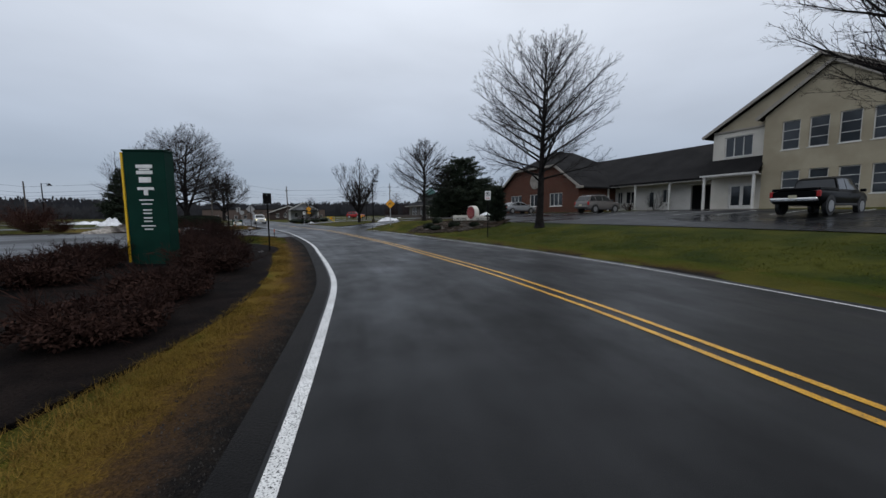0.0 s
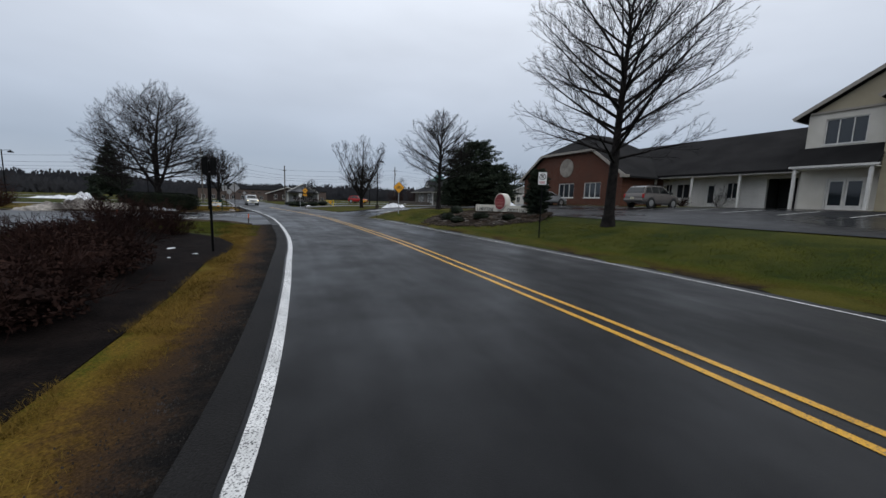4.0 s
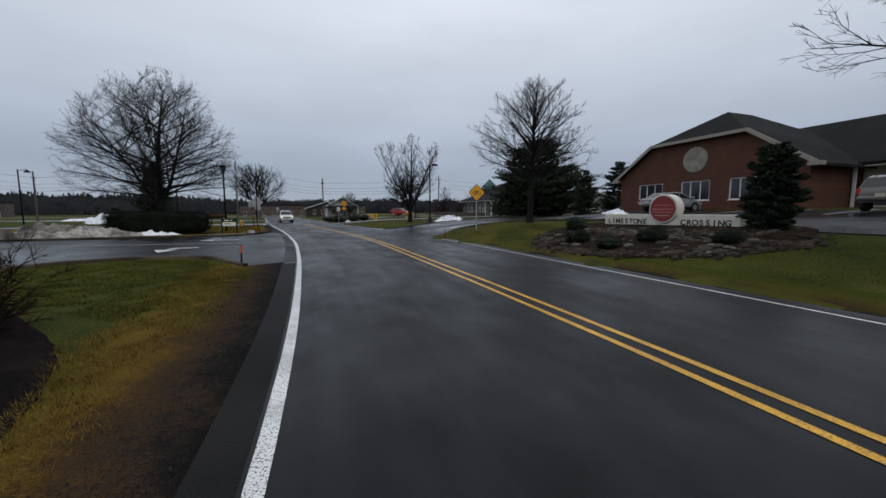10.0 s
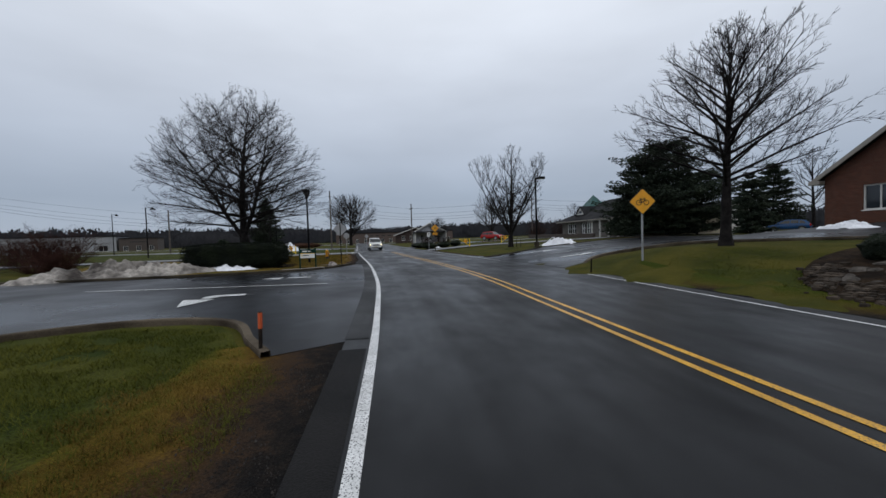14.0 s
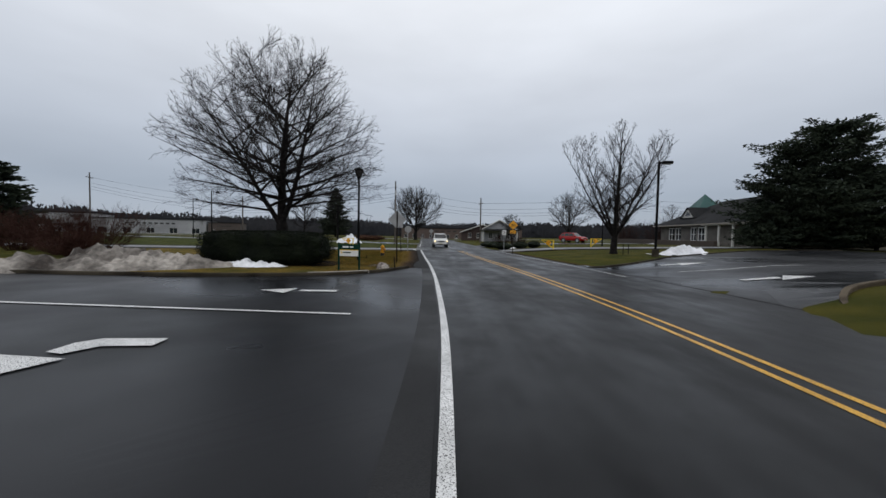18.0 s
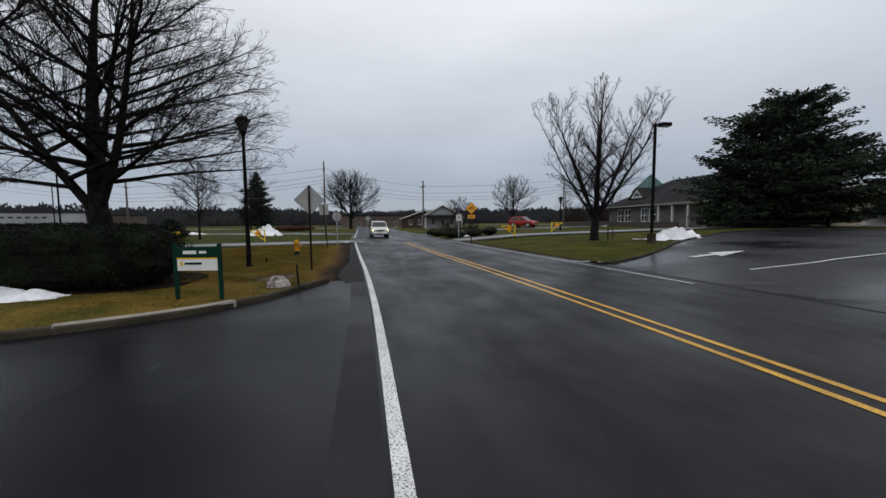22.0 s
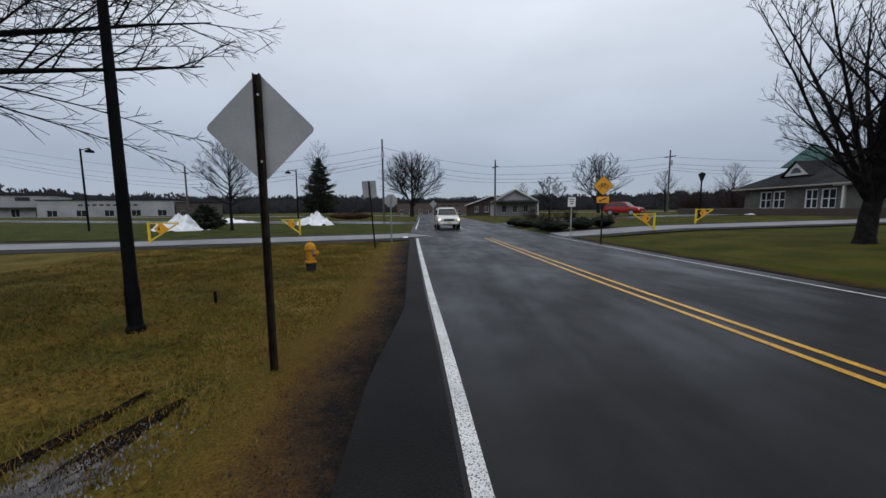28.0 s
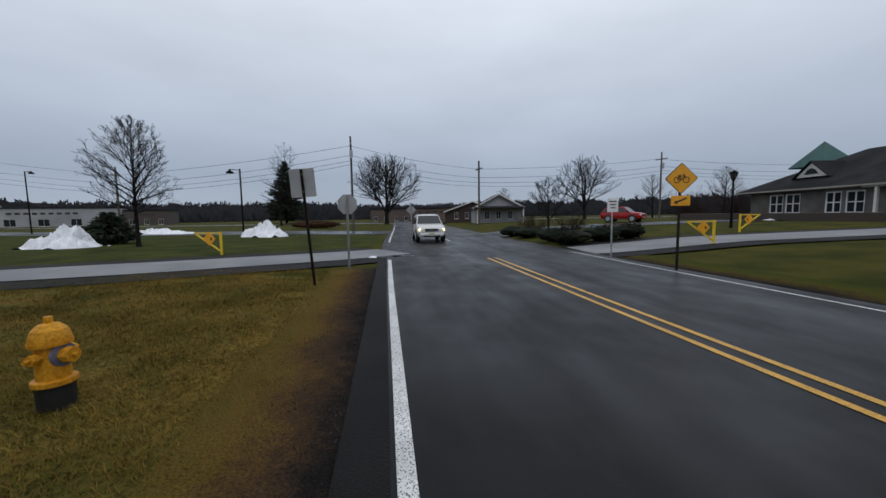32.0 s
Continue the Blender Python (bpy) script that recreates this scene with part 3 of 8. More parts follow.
def verge(edge, width, side, y0, y1, lift, mat):
    """A strip beside the asphalt, with its distance from the edge kept for the material."""
    cuts = 8
    rows = [along((lambda s, k=k: edge(s) + side * (width(s) * k / cuts - 0.08)), y0, y1, 1) for k in range(cuts + 1)]
    verts, faces, us = [], [], []
    n = len(rows[0])
    for k, r in enumerate(rows):
        for x, y in r:
            verts.append((x, y, land(x, y) + lift + 0.015 * noise.noise((x * 2.1, y * 2.1, 0)) * (k > 0) - 0.02 * (k == cuts)))
            us.append(k / cuts * 0.62)
    for k in range(cuts):
        for i in range(n - 1):
            q = (k * n + i, (k + 1) * n + i, (k + 1) * n + i + 1, k * n + i + 1)
            faces.append(q if side > 0 else q[::-1])
    ob = raw("verge", verts, faces, mat, smooth=True)
    layer = ob.data.uv_layers.new(name="distance")
    for loop in ob.data.loops:
        layer.data[loop.index].uv = (us[loop.vertex_index], 0)
    return tagged(ob, "ragged verge of gravel, dirt and dormant grass", "verge", kind="structure")


def build_road():
    cuts = 10
    rows = [along(lambda s, k=k: asphalt_left(s) + (4.35 - asphalt_left(s)) * k / cuts, -90, 160, 1) for k in range(cuts + 1)]
    verts, faces, uvs = [], [], []
    n = len(rows[0])
    run = np.concatenate([[0.0], np.cumsum(np.linalg.norm(np.diff(np.array(rows[5]), axis=0), axis=1))])
    for k, r in enumerate(rows):
        for i, (x, y) in enumerate(r):
            verts.append((x, y, land(x, y) + 0.03))
            uvs.append((k * 0.92, float(run[i])))
    for k in range(cuts):
        for i in range(n - 1):
            faces.append((k * n + i, (k + 1) * n + i, (k + 1) * n + i + 1, k * n + i + 1))
    ob = raw("road", verts, faces, ASPHALT)
    layer = ob.data.uv_layers.new(name="metres")
    for loop in ob.data.loops:
        layer.data[loop.index].uv = uvs[loop.vertex_index]
    tagged(ob, "damp dark two-lane asphalt road with worn wheel tracks", "road", kind="structure")


build_road()
verge(asphalt_left, verge_width, -1, -60, 28.6, 0.018, VERGE)
verge(asphalt_left, lambda s: float(np.interp(s, [43.7, 44.4, 46, 48, 57], [0.5, 1.1, 1.5, 1.35, 1.5])), -1, 43.7, 57.6, 0.018, STRAW_VERGE)
verge(lambda s: 4.35, lambda s: 1.5, 1, -60, 34.4, 0.018, RIGHT_VERGE)
verge(lambda s: 4.35, lambda s: 1.5, 1, 45.2, 58.2, 0.018, RIGHT_VERGE)

tagged(strip("shoulder", lambda s: asphalt_left(s) - 0.03, lambda s: white_left(s) - 0.10, -90, 28.2, 0.034, SHOULDER), "dark crumbling asphalt road shoulder", "road", kind="structure")
tagged(strip("shoulder", lambda s: white_left(s) - 0.47, lambda s: white_left(s) - 0.10, 28.2, 44.0, 0.038, SEAM), "dark asphalt strip beside the edge line", "road", kind="structure")
tagged(strip("shoulder", lambda s: asphalt_left(s) - 0.05, lambda s: white_left(s) - 0.10, 43.4, 60, 0.034, SHOULDER), "dark crumbling asphalt road shoulder", "road", kind="structure")

# painted lines
tagged(strip("edge_line", lambda s: white_left(s) - 0.062, lambda s: white_left(s) + 0.062, -90, 59.3, 0.036, WHITE_LINE), "worn white road edge line", "road marking", kind="structure")
tagged(strip("edge_line", lambda s: white_left(s) - 0.062, lambda s: white_left(s) + 0.062, 66.0, 98, 0.036, WHITE_LINE), "worn white road edge line", "road marking", kind="structure")
tagged(strip("edge_line", lambda s: white_right(s) - 0.04, lambda s: white_right(s) + 0.04, -90, 34.8, 0.036, WHITE_LINE), "thin worn white road edge line", "road marking", kind="structure")
tagged(strip("edge_line", lambda s: white_right(s) - 0.04, lambda s: white_right(s) + 0.04, 41.5, 60.0, 0.036, WHITE_LINE), "thin worn white road edge line", "road marking", kind="structure")
for k in (-0.15, 0.15):
    tagged(strip("centre_line", lambda s, k=k: middle(s) + k - 0.05, lambda s, k=k: middle(s) + k + 0.05, -90, 59.0, 0.036, YELLOW_LINE), "double yellow road centre line", "road marking", "double centre lines", "structure")
for y0 in (66, 76, 86):
    tagged(strip("centre_dash", -0.06, 0.06, y0, y0 + 4.5, 0.036, WHITE_LINE), "pale dashed road centre line", "road marking", "centre dashes", "structure")

# bank driveway and car park
BROWN_KERB = material("brown_stained_kerb", (0.040, 0.030, 0.020), (0.11, 0.088, 0.062), 1.2, 0.9, 0.5, fine=40, stain=0.35, spec=0.15)
SOUTH_KERB = [(-18.35, 21.5), (-18.25, 23.2), (-18.0, 24.8), (-17.2, 26.0), (-16.2, 26.62), (-15.3, 26.72), (-14.6, 26.45), (-13.9, 25.95), (-13.0, 25.45)]
NORTH_KERB = [(-22.75, 41.0), (-22.45, 39.2), (-22.4, 38.1), (-22.75, 36.6), (-24.1, 34.5), (-26.5, 32.0), (-30.6, 29.6), (-36, 27.4), (-50, 23)]
bank_lot = along(lambda s: asphalt_left(s) + 0.1, 28.35, 44.3) + NORTH_KERB + [(-50, -14), (-12.8, -14), (-12.8, 9), (-13.8, 12), (-16, 17)] + SOUTH_KERB
tagged(sheet("driveway", bank_lot, 0.024, LOT), "wet dark asphalt driveway and car park", "driveway", kind="structure")
kerb("kerb", SOUTH_KERB, 0.10, 0.13, BROWN_KERB, "low weathered concrete kerb round the grass island")
kerb("kerb", [(-22.42, 38.0), (-22.52, 37.4), (-22.8, 36.6), (-23.2, 35.8)][::-1], 0.145, 0.17, CONCRETE, "pale newer length of concrete kerb")
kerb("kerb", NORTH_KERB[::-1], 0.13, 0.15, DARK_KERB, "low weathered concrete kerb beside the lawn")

# office car park and its entrance
RIGHT_KERB = [(-8.75, 36.8), (-8.95, 38.0), (-9.0, 39.0), (-8.85, 39.8), (-8.35, 40.9), (-7.5, 41.7), (-5.8, 42.3), (-3.5, 42.2), (-1.0, 41.0), (1.4, 38.9), (3.3, 36.0)]
EAST_KERB = [(-15.9, 47.6), (-14.7, 48.9), (-13.2, 51.8), (-12.0, 55.2), (-9.8, 60), (-6.5, 66), (0, 71)]
office_lot = along(4.33, 34.9, 44.9, 2)[::-1]
office_lot = office_lot + RIGHT_KERB + along(11.4, -30, 26.5, 2)[::-1] + [along(24.0, -30, -29)[0], along(24.0, 8, 9)[0], (20.6, 33.2), (11.7, 41.1), (4.7, 54.2), (7, 62), (6, 68)] + EAST_KERB[::-1]
tagged(sheet("parking_lot", office_lot, 0.026, LOT), "wet dark asphalt office car park", "car park", kind="structure")
kerb("kerb", RIGHT_KERB, 0.10, 0.14, BROWN_KERB, "brown weathered kerb round the grass corner")
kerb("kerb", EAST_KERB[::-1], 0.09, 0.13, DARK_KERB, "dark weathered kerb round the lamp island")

# trail crossing the road
TRAIL_L = [(-75, 22), (-60, 33), (-46, 43.6), (-40.2, 49.4), (-36.9, 55.2), (-34.9, 59.6)]
TRAIL_R = [(-27.2, 62.8), (-21.6, 66.2), (-14, 70.6), (0, 78), (25, 90)]


def ribbon(name, line, half, lift, mat, label, category):
    pts = smooth_line(line, 1.0)
    verts, faces = [], []
    for i, (x, y) in enumerate(pts):
        a, b = pts[max(0, i - 1)], pts[min(len(pts) - 1, i + 1)]
        d = Vector((b[0] - a[0], b[1] - a[1])).normalized()
        for s in (-half, half):
            px, py = x + d.y * s, y - d.x * s
            verts.append((px, py, land(px, py) + lift))
    for i in range(len(pts) - 1):
        faces.append((2 * i, 2 * i + 1, 2 * i + 3, 2 * i + 2))
    return tagged(raw(name, verts, faces, mat), label, category, kind="structure")


ribbon("trail_shoulder", TRAIL_L, 2.9, 0.022, SHOULDER, "dark asphalt edging of the trail", "trail")
ribbon("trail_shoulder", TRAIL_R, 2.6, 0.022, SHOULDER, "dark asphalt edging of the trail", "trail")
ribbon("trail", TRAIL_L, 1.5, 0.04, TRAIL, "pale paved foot and cycle trail", "trail")
ribbon("trail", TRAIL_R, 1.5, 0.04, TRAIL, "pale paved foot and cycle trail", "trail")
ribbon("side_street", [(-140, 52), (-90, 62), (-66, 68), (-52, 74), (-44, 80)], 4.0, 0.012, LOT, "wet grey side street", "road")
ribbon("cross_street", [(-150, 70), (-96, 104), (-66, 121), (-30, 142), (40, 184)], 5.0, 0.02, LOT, "wet grey cross street at the road's end", "road")
ribbon("side_street", [(-36, 74), (-28, 84), (-10, 92), (20, 104)], 3.0, 0.012, LOT, "wet grey side street", "road")

MULCH_BED = along(lambda s: asphalt_left(s) - 2.0, -20, 3.5, 2) + [(-3.5, 4.6), (-4.3, 7.5), (-6.0, 11.4), (-7.4, 14.1), (-8.0, 15.8), (-8.9, 17.5), (-10.4, 19.0), (-12.4, 20.0), (-14.6, 20.6), (-15.6, 18.5),
                                                (-13.6, 13.5), (-11.8, 9), (-11.4, -20)]
tagged(sheet("mulch_bed", smooth_line(MULCH_BED, 0.8)[:-1], 0.03, MULCH, 1.0, 0.06), "dark mulch planting bed beside the road", "planting bed", kind="structure")


def road_arrow(x, y, turn, length, lean):
    """A turn arrow: a straight stroke and a broad head."""
    t = thing("road_arrow", x, y, land(x, y) + 0.042, turn, "white turn arrow painted on wet asphalt", "road marking", "driveway arrows")
    bm = bmesh.new()
    for outline in ([(-length * 0.5, -0.09), (length * 0.12, -0.13), (length * 0.12, 0.03), (-length * 0.5, 0.09)], [(length * 0.08, -0.36 + lean), (length * 0.5, lean * 0.4), (length * 0.0, 0.34 + lean)]):
        bm.faces.new([bm.verts.new((u, v, 0)) for u, v in outline])
    part("paint", bm, WHITE_LINE, t)


def line_on(name, x0, y0, x1, y1, w, label, z=0.042):
    d = Vector((x1 - x0, y1 - y0)).normalized()
    n = 8
    verts, faces = [], []
    for i in range(n + 1):
        x, y = x0 + (x1 - x0) * i / n, y0 + (y1 - y0) * i / n
        for s in (-w / 2, w / 2):
            verts.append((x - d.y * s, y + d.x * s, land(x, y) + z))
    for i in range(n):
        faces.append((2 * i, 2 * i + 2, 2 * i + 3, 2 * i + 1))
    return tagged(raw(name, verts, faces, WHITE_LINE), label, "road marking", "car park lines", "structure")


def flat_mark(name, outline, label):
    bm = bmesh.new()
    bm.faces.new([bm.verts.new((x, y, land(x, y) + 0.042)) for x, y in outline])
    bmesh.ops.recalc_face_normals(bm, faces=bm.faces)
    return tagged(part(name, bm, WHITE_LINE), label, "road marking", "driveway arrows", "structure")


flat_mark("arrow_head", [(-18.09, 27.5), (-18.33, 28.66), (-19.05, 28.28)], "white arrow head painted on wet asphalt")
flat_mark("arrow_stroke", [(-18.80, 28.60), (-18.57, 28.68), (-18.6, 29.05), (-18.15, 29.43), (-18.35, 29.7), (-18.98, 29.18), (-19.0, 28.9)], "white bent arrow shaft painted on wet asphalt")
flat_mark("arrow_head", [(-21.34, 32.9), (-20.52, 33.0), (-20.92, 33.7)], "white arrow head painted on wet asphalt")
flat_mark("arrow_stroke", [(-20.52, 33.4), (-19.78, 34.0), (-19.94, 34.24), (-20.65, 33.62)], "white arrow shaft painted on wet asphalt")
line_on("driveway_line", -24.0, 28.4, -17.6, 32.4, 0.11, "white lane line on the bank driveway")
flat_mark("arrow_head", [(-9.3, 43.0), (-8.4, 43.55), (-9.1, 44.0)], "white arrow head painted on wet asphalt")
flat_mark("arrow_stroke", [(-10.35, 43.35), (-10.2, 43.1), (-9.2, 43.4), (-9.3, 43.75)], "white arrow shaft painted on wet asphalt")
flat_mark("arrow_head", [(-11.85, 49.0), (-10.75, 50.3), (-12.0, 50.2)], "white arrow head painted on wet asphalt")
flat_mark("arrow_stroke", [(-12.85, 49.1), (-12.65, 48.85), (-11.75, 49.5), (-11.95, 49.75)], "white arrow shaft painted on wet asphalt")
line_on("driveway_line", -12.05, 45.85, -7.4, 48.15, 0.10, "white lane line on the office driveway")
tagged(strip("tar_joint", 4.30, 4.37, 34.9, 45.2, 0.036, SHOULDER), "dark tar joint across the driveway mouth", "road", kind="structure")
tagged(strip("tar_joint", lambda s: 4.62 + 0.06 * math.sin(s * 2), lambda s: 4.66 + 0.06 * math.sin(s * 2), 35.2, 44.2, 0.031, SHOULDER), "thin dark tar seam across the driveway mouth", "road", kind="structure")

# parking bays before the offices, square to the building
for k in range(11):
    a = -13.2 + 2.75 * k
    bx, by = 23.1 - 0.469 * a, 33.3 + 0.883 * a
    line_on("parking_line", bx - 0.883 * 5.4, by - 0.469 * 5.4, bx - 0.883 * 10.2, by - 0.469 * 10.2, 0.12, "white parking bay line on wet asphalt")

# greener and drier lawns
tagged(sheet("office_lawn", along(5.4, -30, 33.8, 2) + along(11.3, -30, 26.0, 2)[::-1], 0.0, GREEN_GRASS), "green sloping lawn before the car park", "lawn", kind="structure")
tagged(sheet("island_lawn", along(lambda s: asphalt_left(s) - 1.3, 19.5, 28.1, 2) + [(-13.15, 25.35), (-14.0, 25.8), (-14.7, 26.3), (-15.3, 26.55), (-16.1, 26.45), (-17.1, 25.85), (-17.85, 24.7), (-18.15, 23.2), (-18.2, 21.5), (-15.5, 20.6), (-12.4, 20.0), (-10.6, 19.2)], 0.004, GREEN_GRASS, 1.0), "green grass island beside the driveway", "lawn", kind="structure")
tagged(sheet("dry_lawn", along(lambda s: asphalt_left(s) - 0.15, 42.8, 56.5, 2) + [(-37.5, 51.5), (-41, 46.2), (-47, 40.0), (-40, 34), (-30.5, 30.0), (-26.4, 32.4), (-24.1, 34.8), (-22.85, 37), (-22.5, 39.2), (-22.85, 40.9)], 0.0, STRAW, 1.5), "dormant straw and olive lawn between driveway and trail", "lawn", kind="structure")
tagged(sheet("trail_lawn", [(-76, 27), (-61, 37), (-47.8, 47.0), (-42.4, 51.0), (-39.6, 55.6), (-37.6, 61.5), (-45, 72), (-64, 64), (-90, 58)], 0.0, GREEN_GRASS, 4.0), "green lawn beyond the trail", "lawn", kind="structure")


def puddle(x, y, rx, ry, turn, seed, label):
    """A thin sheet of rain water with a wandering edge."""
    n = 40
    verts = [(0, 0, 0)]
    for k in range(n):
        a = k * math.tau / n
        r = 1 + 0.45 * noise.noise((math.cos(a) * 1.3 + seed, math.sin(a) * 1.3, 0)) + 0.2 * noise.noise((math.cos(a) * 4, math.sin(a) * 4, seed))
        verts.append((math.cos(a) * rx * r, math.sin(a) * ry * r, 0))
    ob = raw("puddle", verts, [(0, k + 1, (k + 1) % n + 1) for k in range(n)], WATER)
    ob.matrix_basis = pose(x, y, land(x, y) + 0.036, 0, 0, turn)
    return tagged(ob, label, "puddle", kind="structure")


puddle(-15.2, 47.6, 1.7, 0.22, -28, 1, "shallow rain puddle at the driveway mouth")
puddle(-16.5, 48.2, 0.7, 0.14, -28, 4, "shallow rain puddle at the driveway mouth")
puddle(-33.4, 58.2, 0.5, 0.3, 30, 9, "bright rain puddle at the trail's end")


# ---- plants ----
class Twigs:
    """Collects tapered tubes into one mesh."""

    def __init__(self):
        self.verts, self.faces = [], []

    def run(self, pts, radii, n):
        base = len(self.verts)
        for i, p in enumerate(pts):
            d = (pts[min(i + 1, len(pts) - 1)] - pts[max(i - 1, 0)])
            d = d.normalized() if d.length > 1e-6 else Vector((0, 0, 1))
            u = d.orthogonal().normalized()
            v = d.cross(u)
            for k in range(n):
                a = k * math.tau / n
                q = p + (u * math.cos(a) + v * math.sin(a)) * radii[i]
                self.verts.append((q.x, q.y, q.z))
        for i in range(len(pts) - 1):
            for k in range(n):
                a, b = base + i * n + k, base + i * n + (k + 1) % n
                self.faces.append((a, b, b + n, a + n))


def bend(rng, start, way, length, steps, up, wobble):
    pts, d = [start.copy()], way.normalized()
    for _ in range(steps):
        d = (d + Vector((rng.gauss(0, wobble), rng.gauss(0, wobble), rng.gauss(0, wobble) + up))).normalized()
        pts.append(pts[-1] + d * (length / steps))
    return pts


def side_way(rng, d, angle, turn):
    u = d.orthogonal().normalized()
    v = d.cross(u)
    s = u * math.cos(turn) + v * math.sin(turn)
    return d * math.cos(angle) + s * math.sin(angle)


def reach_in(start, way, mid, r, h):
    """How far from start along way the crown's egg-shaped envelope lies."""
    p = Vector((start.x / r, start.y / r, (start.z - mid) / h))
    d = Vector((way.x / r, way.y / r, way.z / h))
    a, b, c = d.dot(d), 2 * p.dot(d), p.dot(p) - 1
    k = b * b - 4 * a * c
    return 0.2 if k <= 0 else max(0.2, (-b + math.sqrt(k)) / (2 * a))


def grow_tree(seed, height, radius, trunk_h, limbs=26, leaders=1, lift=0.02, dense=1.0, trunk_r=0.2, foot=None, waist=0.46, thick=1.0, spread=1.12, tuft=None):
    """A bare broadleaf tree inside an egg-shaped envelope: trunk and limbs, and a crown of fine branches. Returns two Twigs."""
    rng = random.Random(seed)
    wood, fine = Twigs(), Twigs()
    low = trunk_h * 0.75 if foot is None else foot
    mid, half = low + (height - low) * waist, (height - low) * (1 - waist)
    mains = []
    if leaders == 1:
        pts = bend(rng, Vector((0, 0, -0.25)), Vector((0, 0, 1)), height * 0.96, 12, 0.06, 0.008)
        rad = [max(0.015, trunk_r * (1 - i / 12.3) ** 0.9) for i in range(13)]
        rad[0] = trunk_r * 1.5
        wood.run(pts, rad, 9)
        mains.append((pts, rad, trunk_h))
    else:
        stem = bend(rng, Vector((0, 0, -0.25)), Vector((0, 0, 1)), trunk_h + 0.25, 4, 0.02, 0.03)
        wood.run(stem, [trunk_r * 1.5, trunk_r * 1.05, trunk_r, trunk_r * 0.95, trunk_r * 0.9], 9)
        for j in range(leaders):
            a = j * math.tau / max(1, leaders - 1) + rng.uniform(-0.3, 0.3)
            lean = rng.uniform(0.30, 0.85) if j else 0.04
            way = Vector((math.cos(a) * lean, math.sin(a) * lean, 1)).normalized()
            start = stem[-1] - Vector((0, 0, rng.uniform(0, 0.25) * trunk_h))
            ln = reach_in(start, way, mid, radius, half) * rng.uniform(0.86, 0.97)
            pts = bend(rng, start, way, ln, 9, lift, 0.035)
            r0 = trunk_r * (rng.uniform(0.34, 0.5) if j else 0.78)
            rad = [max(0.012, r0 * (1 - i / 9.4)) for i in range(10)]
            wood.run(pts, rad, 7)
            mains.append((pts, rad, pts[1].z))
    for pts, rad, from_z in mains:
        count = limbs if leaders == 1 else max(5, int(limbs / leaders * 2))
        turn = rng.uniform(0, 6)
        last = len(pts) - 1
        for k in range(count):
            f = (k + rng.uniform(0.1, 0.9)) / count
            z = from_z + (pts[-1].z - from_z) * f
            i = next((q for q in range(last) if pts[q + 1].z >= z), last - 1)
            t = (z - pts[i].z) / max(1e-3, pts[i + 1].z - pts[i].z)
            start = pts[i].lerp(pts[i + 1], min(1, max(0, t)))
            turn += 2.4 + rng.uniform(-0.5, 0.5)
            tilt = (spread - 0.62 * f) + rng.uniform(-0.12, 0.12)
            way = Vector((math.cos(turn) * math.sin(tilt), math.sin(turn) * math.sin(tilt), math.cos(tilt)))
            length = reach_in(start, way, mid, radius, half) * rng.uniform(0.80, 0.99)
            if tuft:
                length = min(length, tuft * rng.uniform(0.6, 1.2) * (1.1 - 0.5 * f))
            lp = bend(rng, start, way, length, 6, lift + 0.03 * (f - 0.35), 0.04)
            r0 = min(rad[i] * 0.62, 0.018 + length * 0.012)
            wood.run(lp, [max(0.008, r0 * (1 - q / 6.8)) for q in range(7)], 5)
            n2 = max(5, int(length * 3.0 * dense))
            for m in range(n2):
                g = 0.14 + 0.86 * (m + rng.random()) / n2
                b = min(5.99, g * 6)
                j = int(b)
                s2 = lp[j].lerp(lp[j + 1], b - j)
                d2 = side_way(rng, (lp[j + 1] - lp[j]).normalized(), rng.uniform(0.38, 0.78), rng.uniform(0, 6.28))
                d2.z += 0.16
                l2 = min(length * (0.5 * (1 - g) + 0.16) * rng.uniform(0.7, 1.25), reach_in(s2, d2.normalized(), mid, radius * 1.06, half * 1.06))
                p2 = bend(rng, s2, d2, l2, 4, lift + 0.015, 0.05)
                fine.run(p2, [thick * max(0.005, 0.013 * (1 - q / 4.6) * (0.6 + l2 * 0.3)) for q in range(5)], 3)
                n3 = max(3, int(l2 * 5.2 * dense))
                for w in range(n3):
                    c = 0.15 + 0.84 * (w + rng.random()) / n3
                    e = min(3, int(c * 4))
                    s3 = p2[e].lerp(p2[e + 1], c * 4 - e)
                    d3 = side_way(rng, (p2[e + 1] - p2[e]).normalized(), rng.uniform(0.3, 0.7), rng.uniform(0, 6.28))
                    d3.z += 0.14
                    l3 = rng.uniform(0.35, 0.85) * (0.55 + 0.45 * (1 - c)) * min(1.0, 0.4 + l2 * 0.5)
                    p3 = bend(rng, s3, d3, l3, 2, lift, 0.06)
                    fine.run(p3, [0.0065 * thick, 0.005 * thick, 0.0035 * thick], 3)
                    for _ in range(2 if dense > 0.8 else 1):
                        d4 = side_way(rng, (p3[1] - p3[0]).normalized(), rng.uniform(0.4, 0.8), rng.uniform(0, 6.28))
                        fine.run([p3[1], p3[1] + d4 * l3 * 0.55], [0.0048 * thick, 0.003 * thick], 3)
    return wood, fine


def bare_tree(x, y, label, turn=0.0, z=None, **shape):
    t = thing("tree", x, y, land(x, y) if z is None else z, turn, label, "tree")
    wood, fine = grow_tree(**shape)
    raw("trunk", wood.verts, wood.faces, BARK, t, smooth=True)
    raw("crown", fine.verts, fine.faces, TWIG, t, "crown of fine bare twigs")
    return t


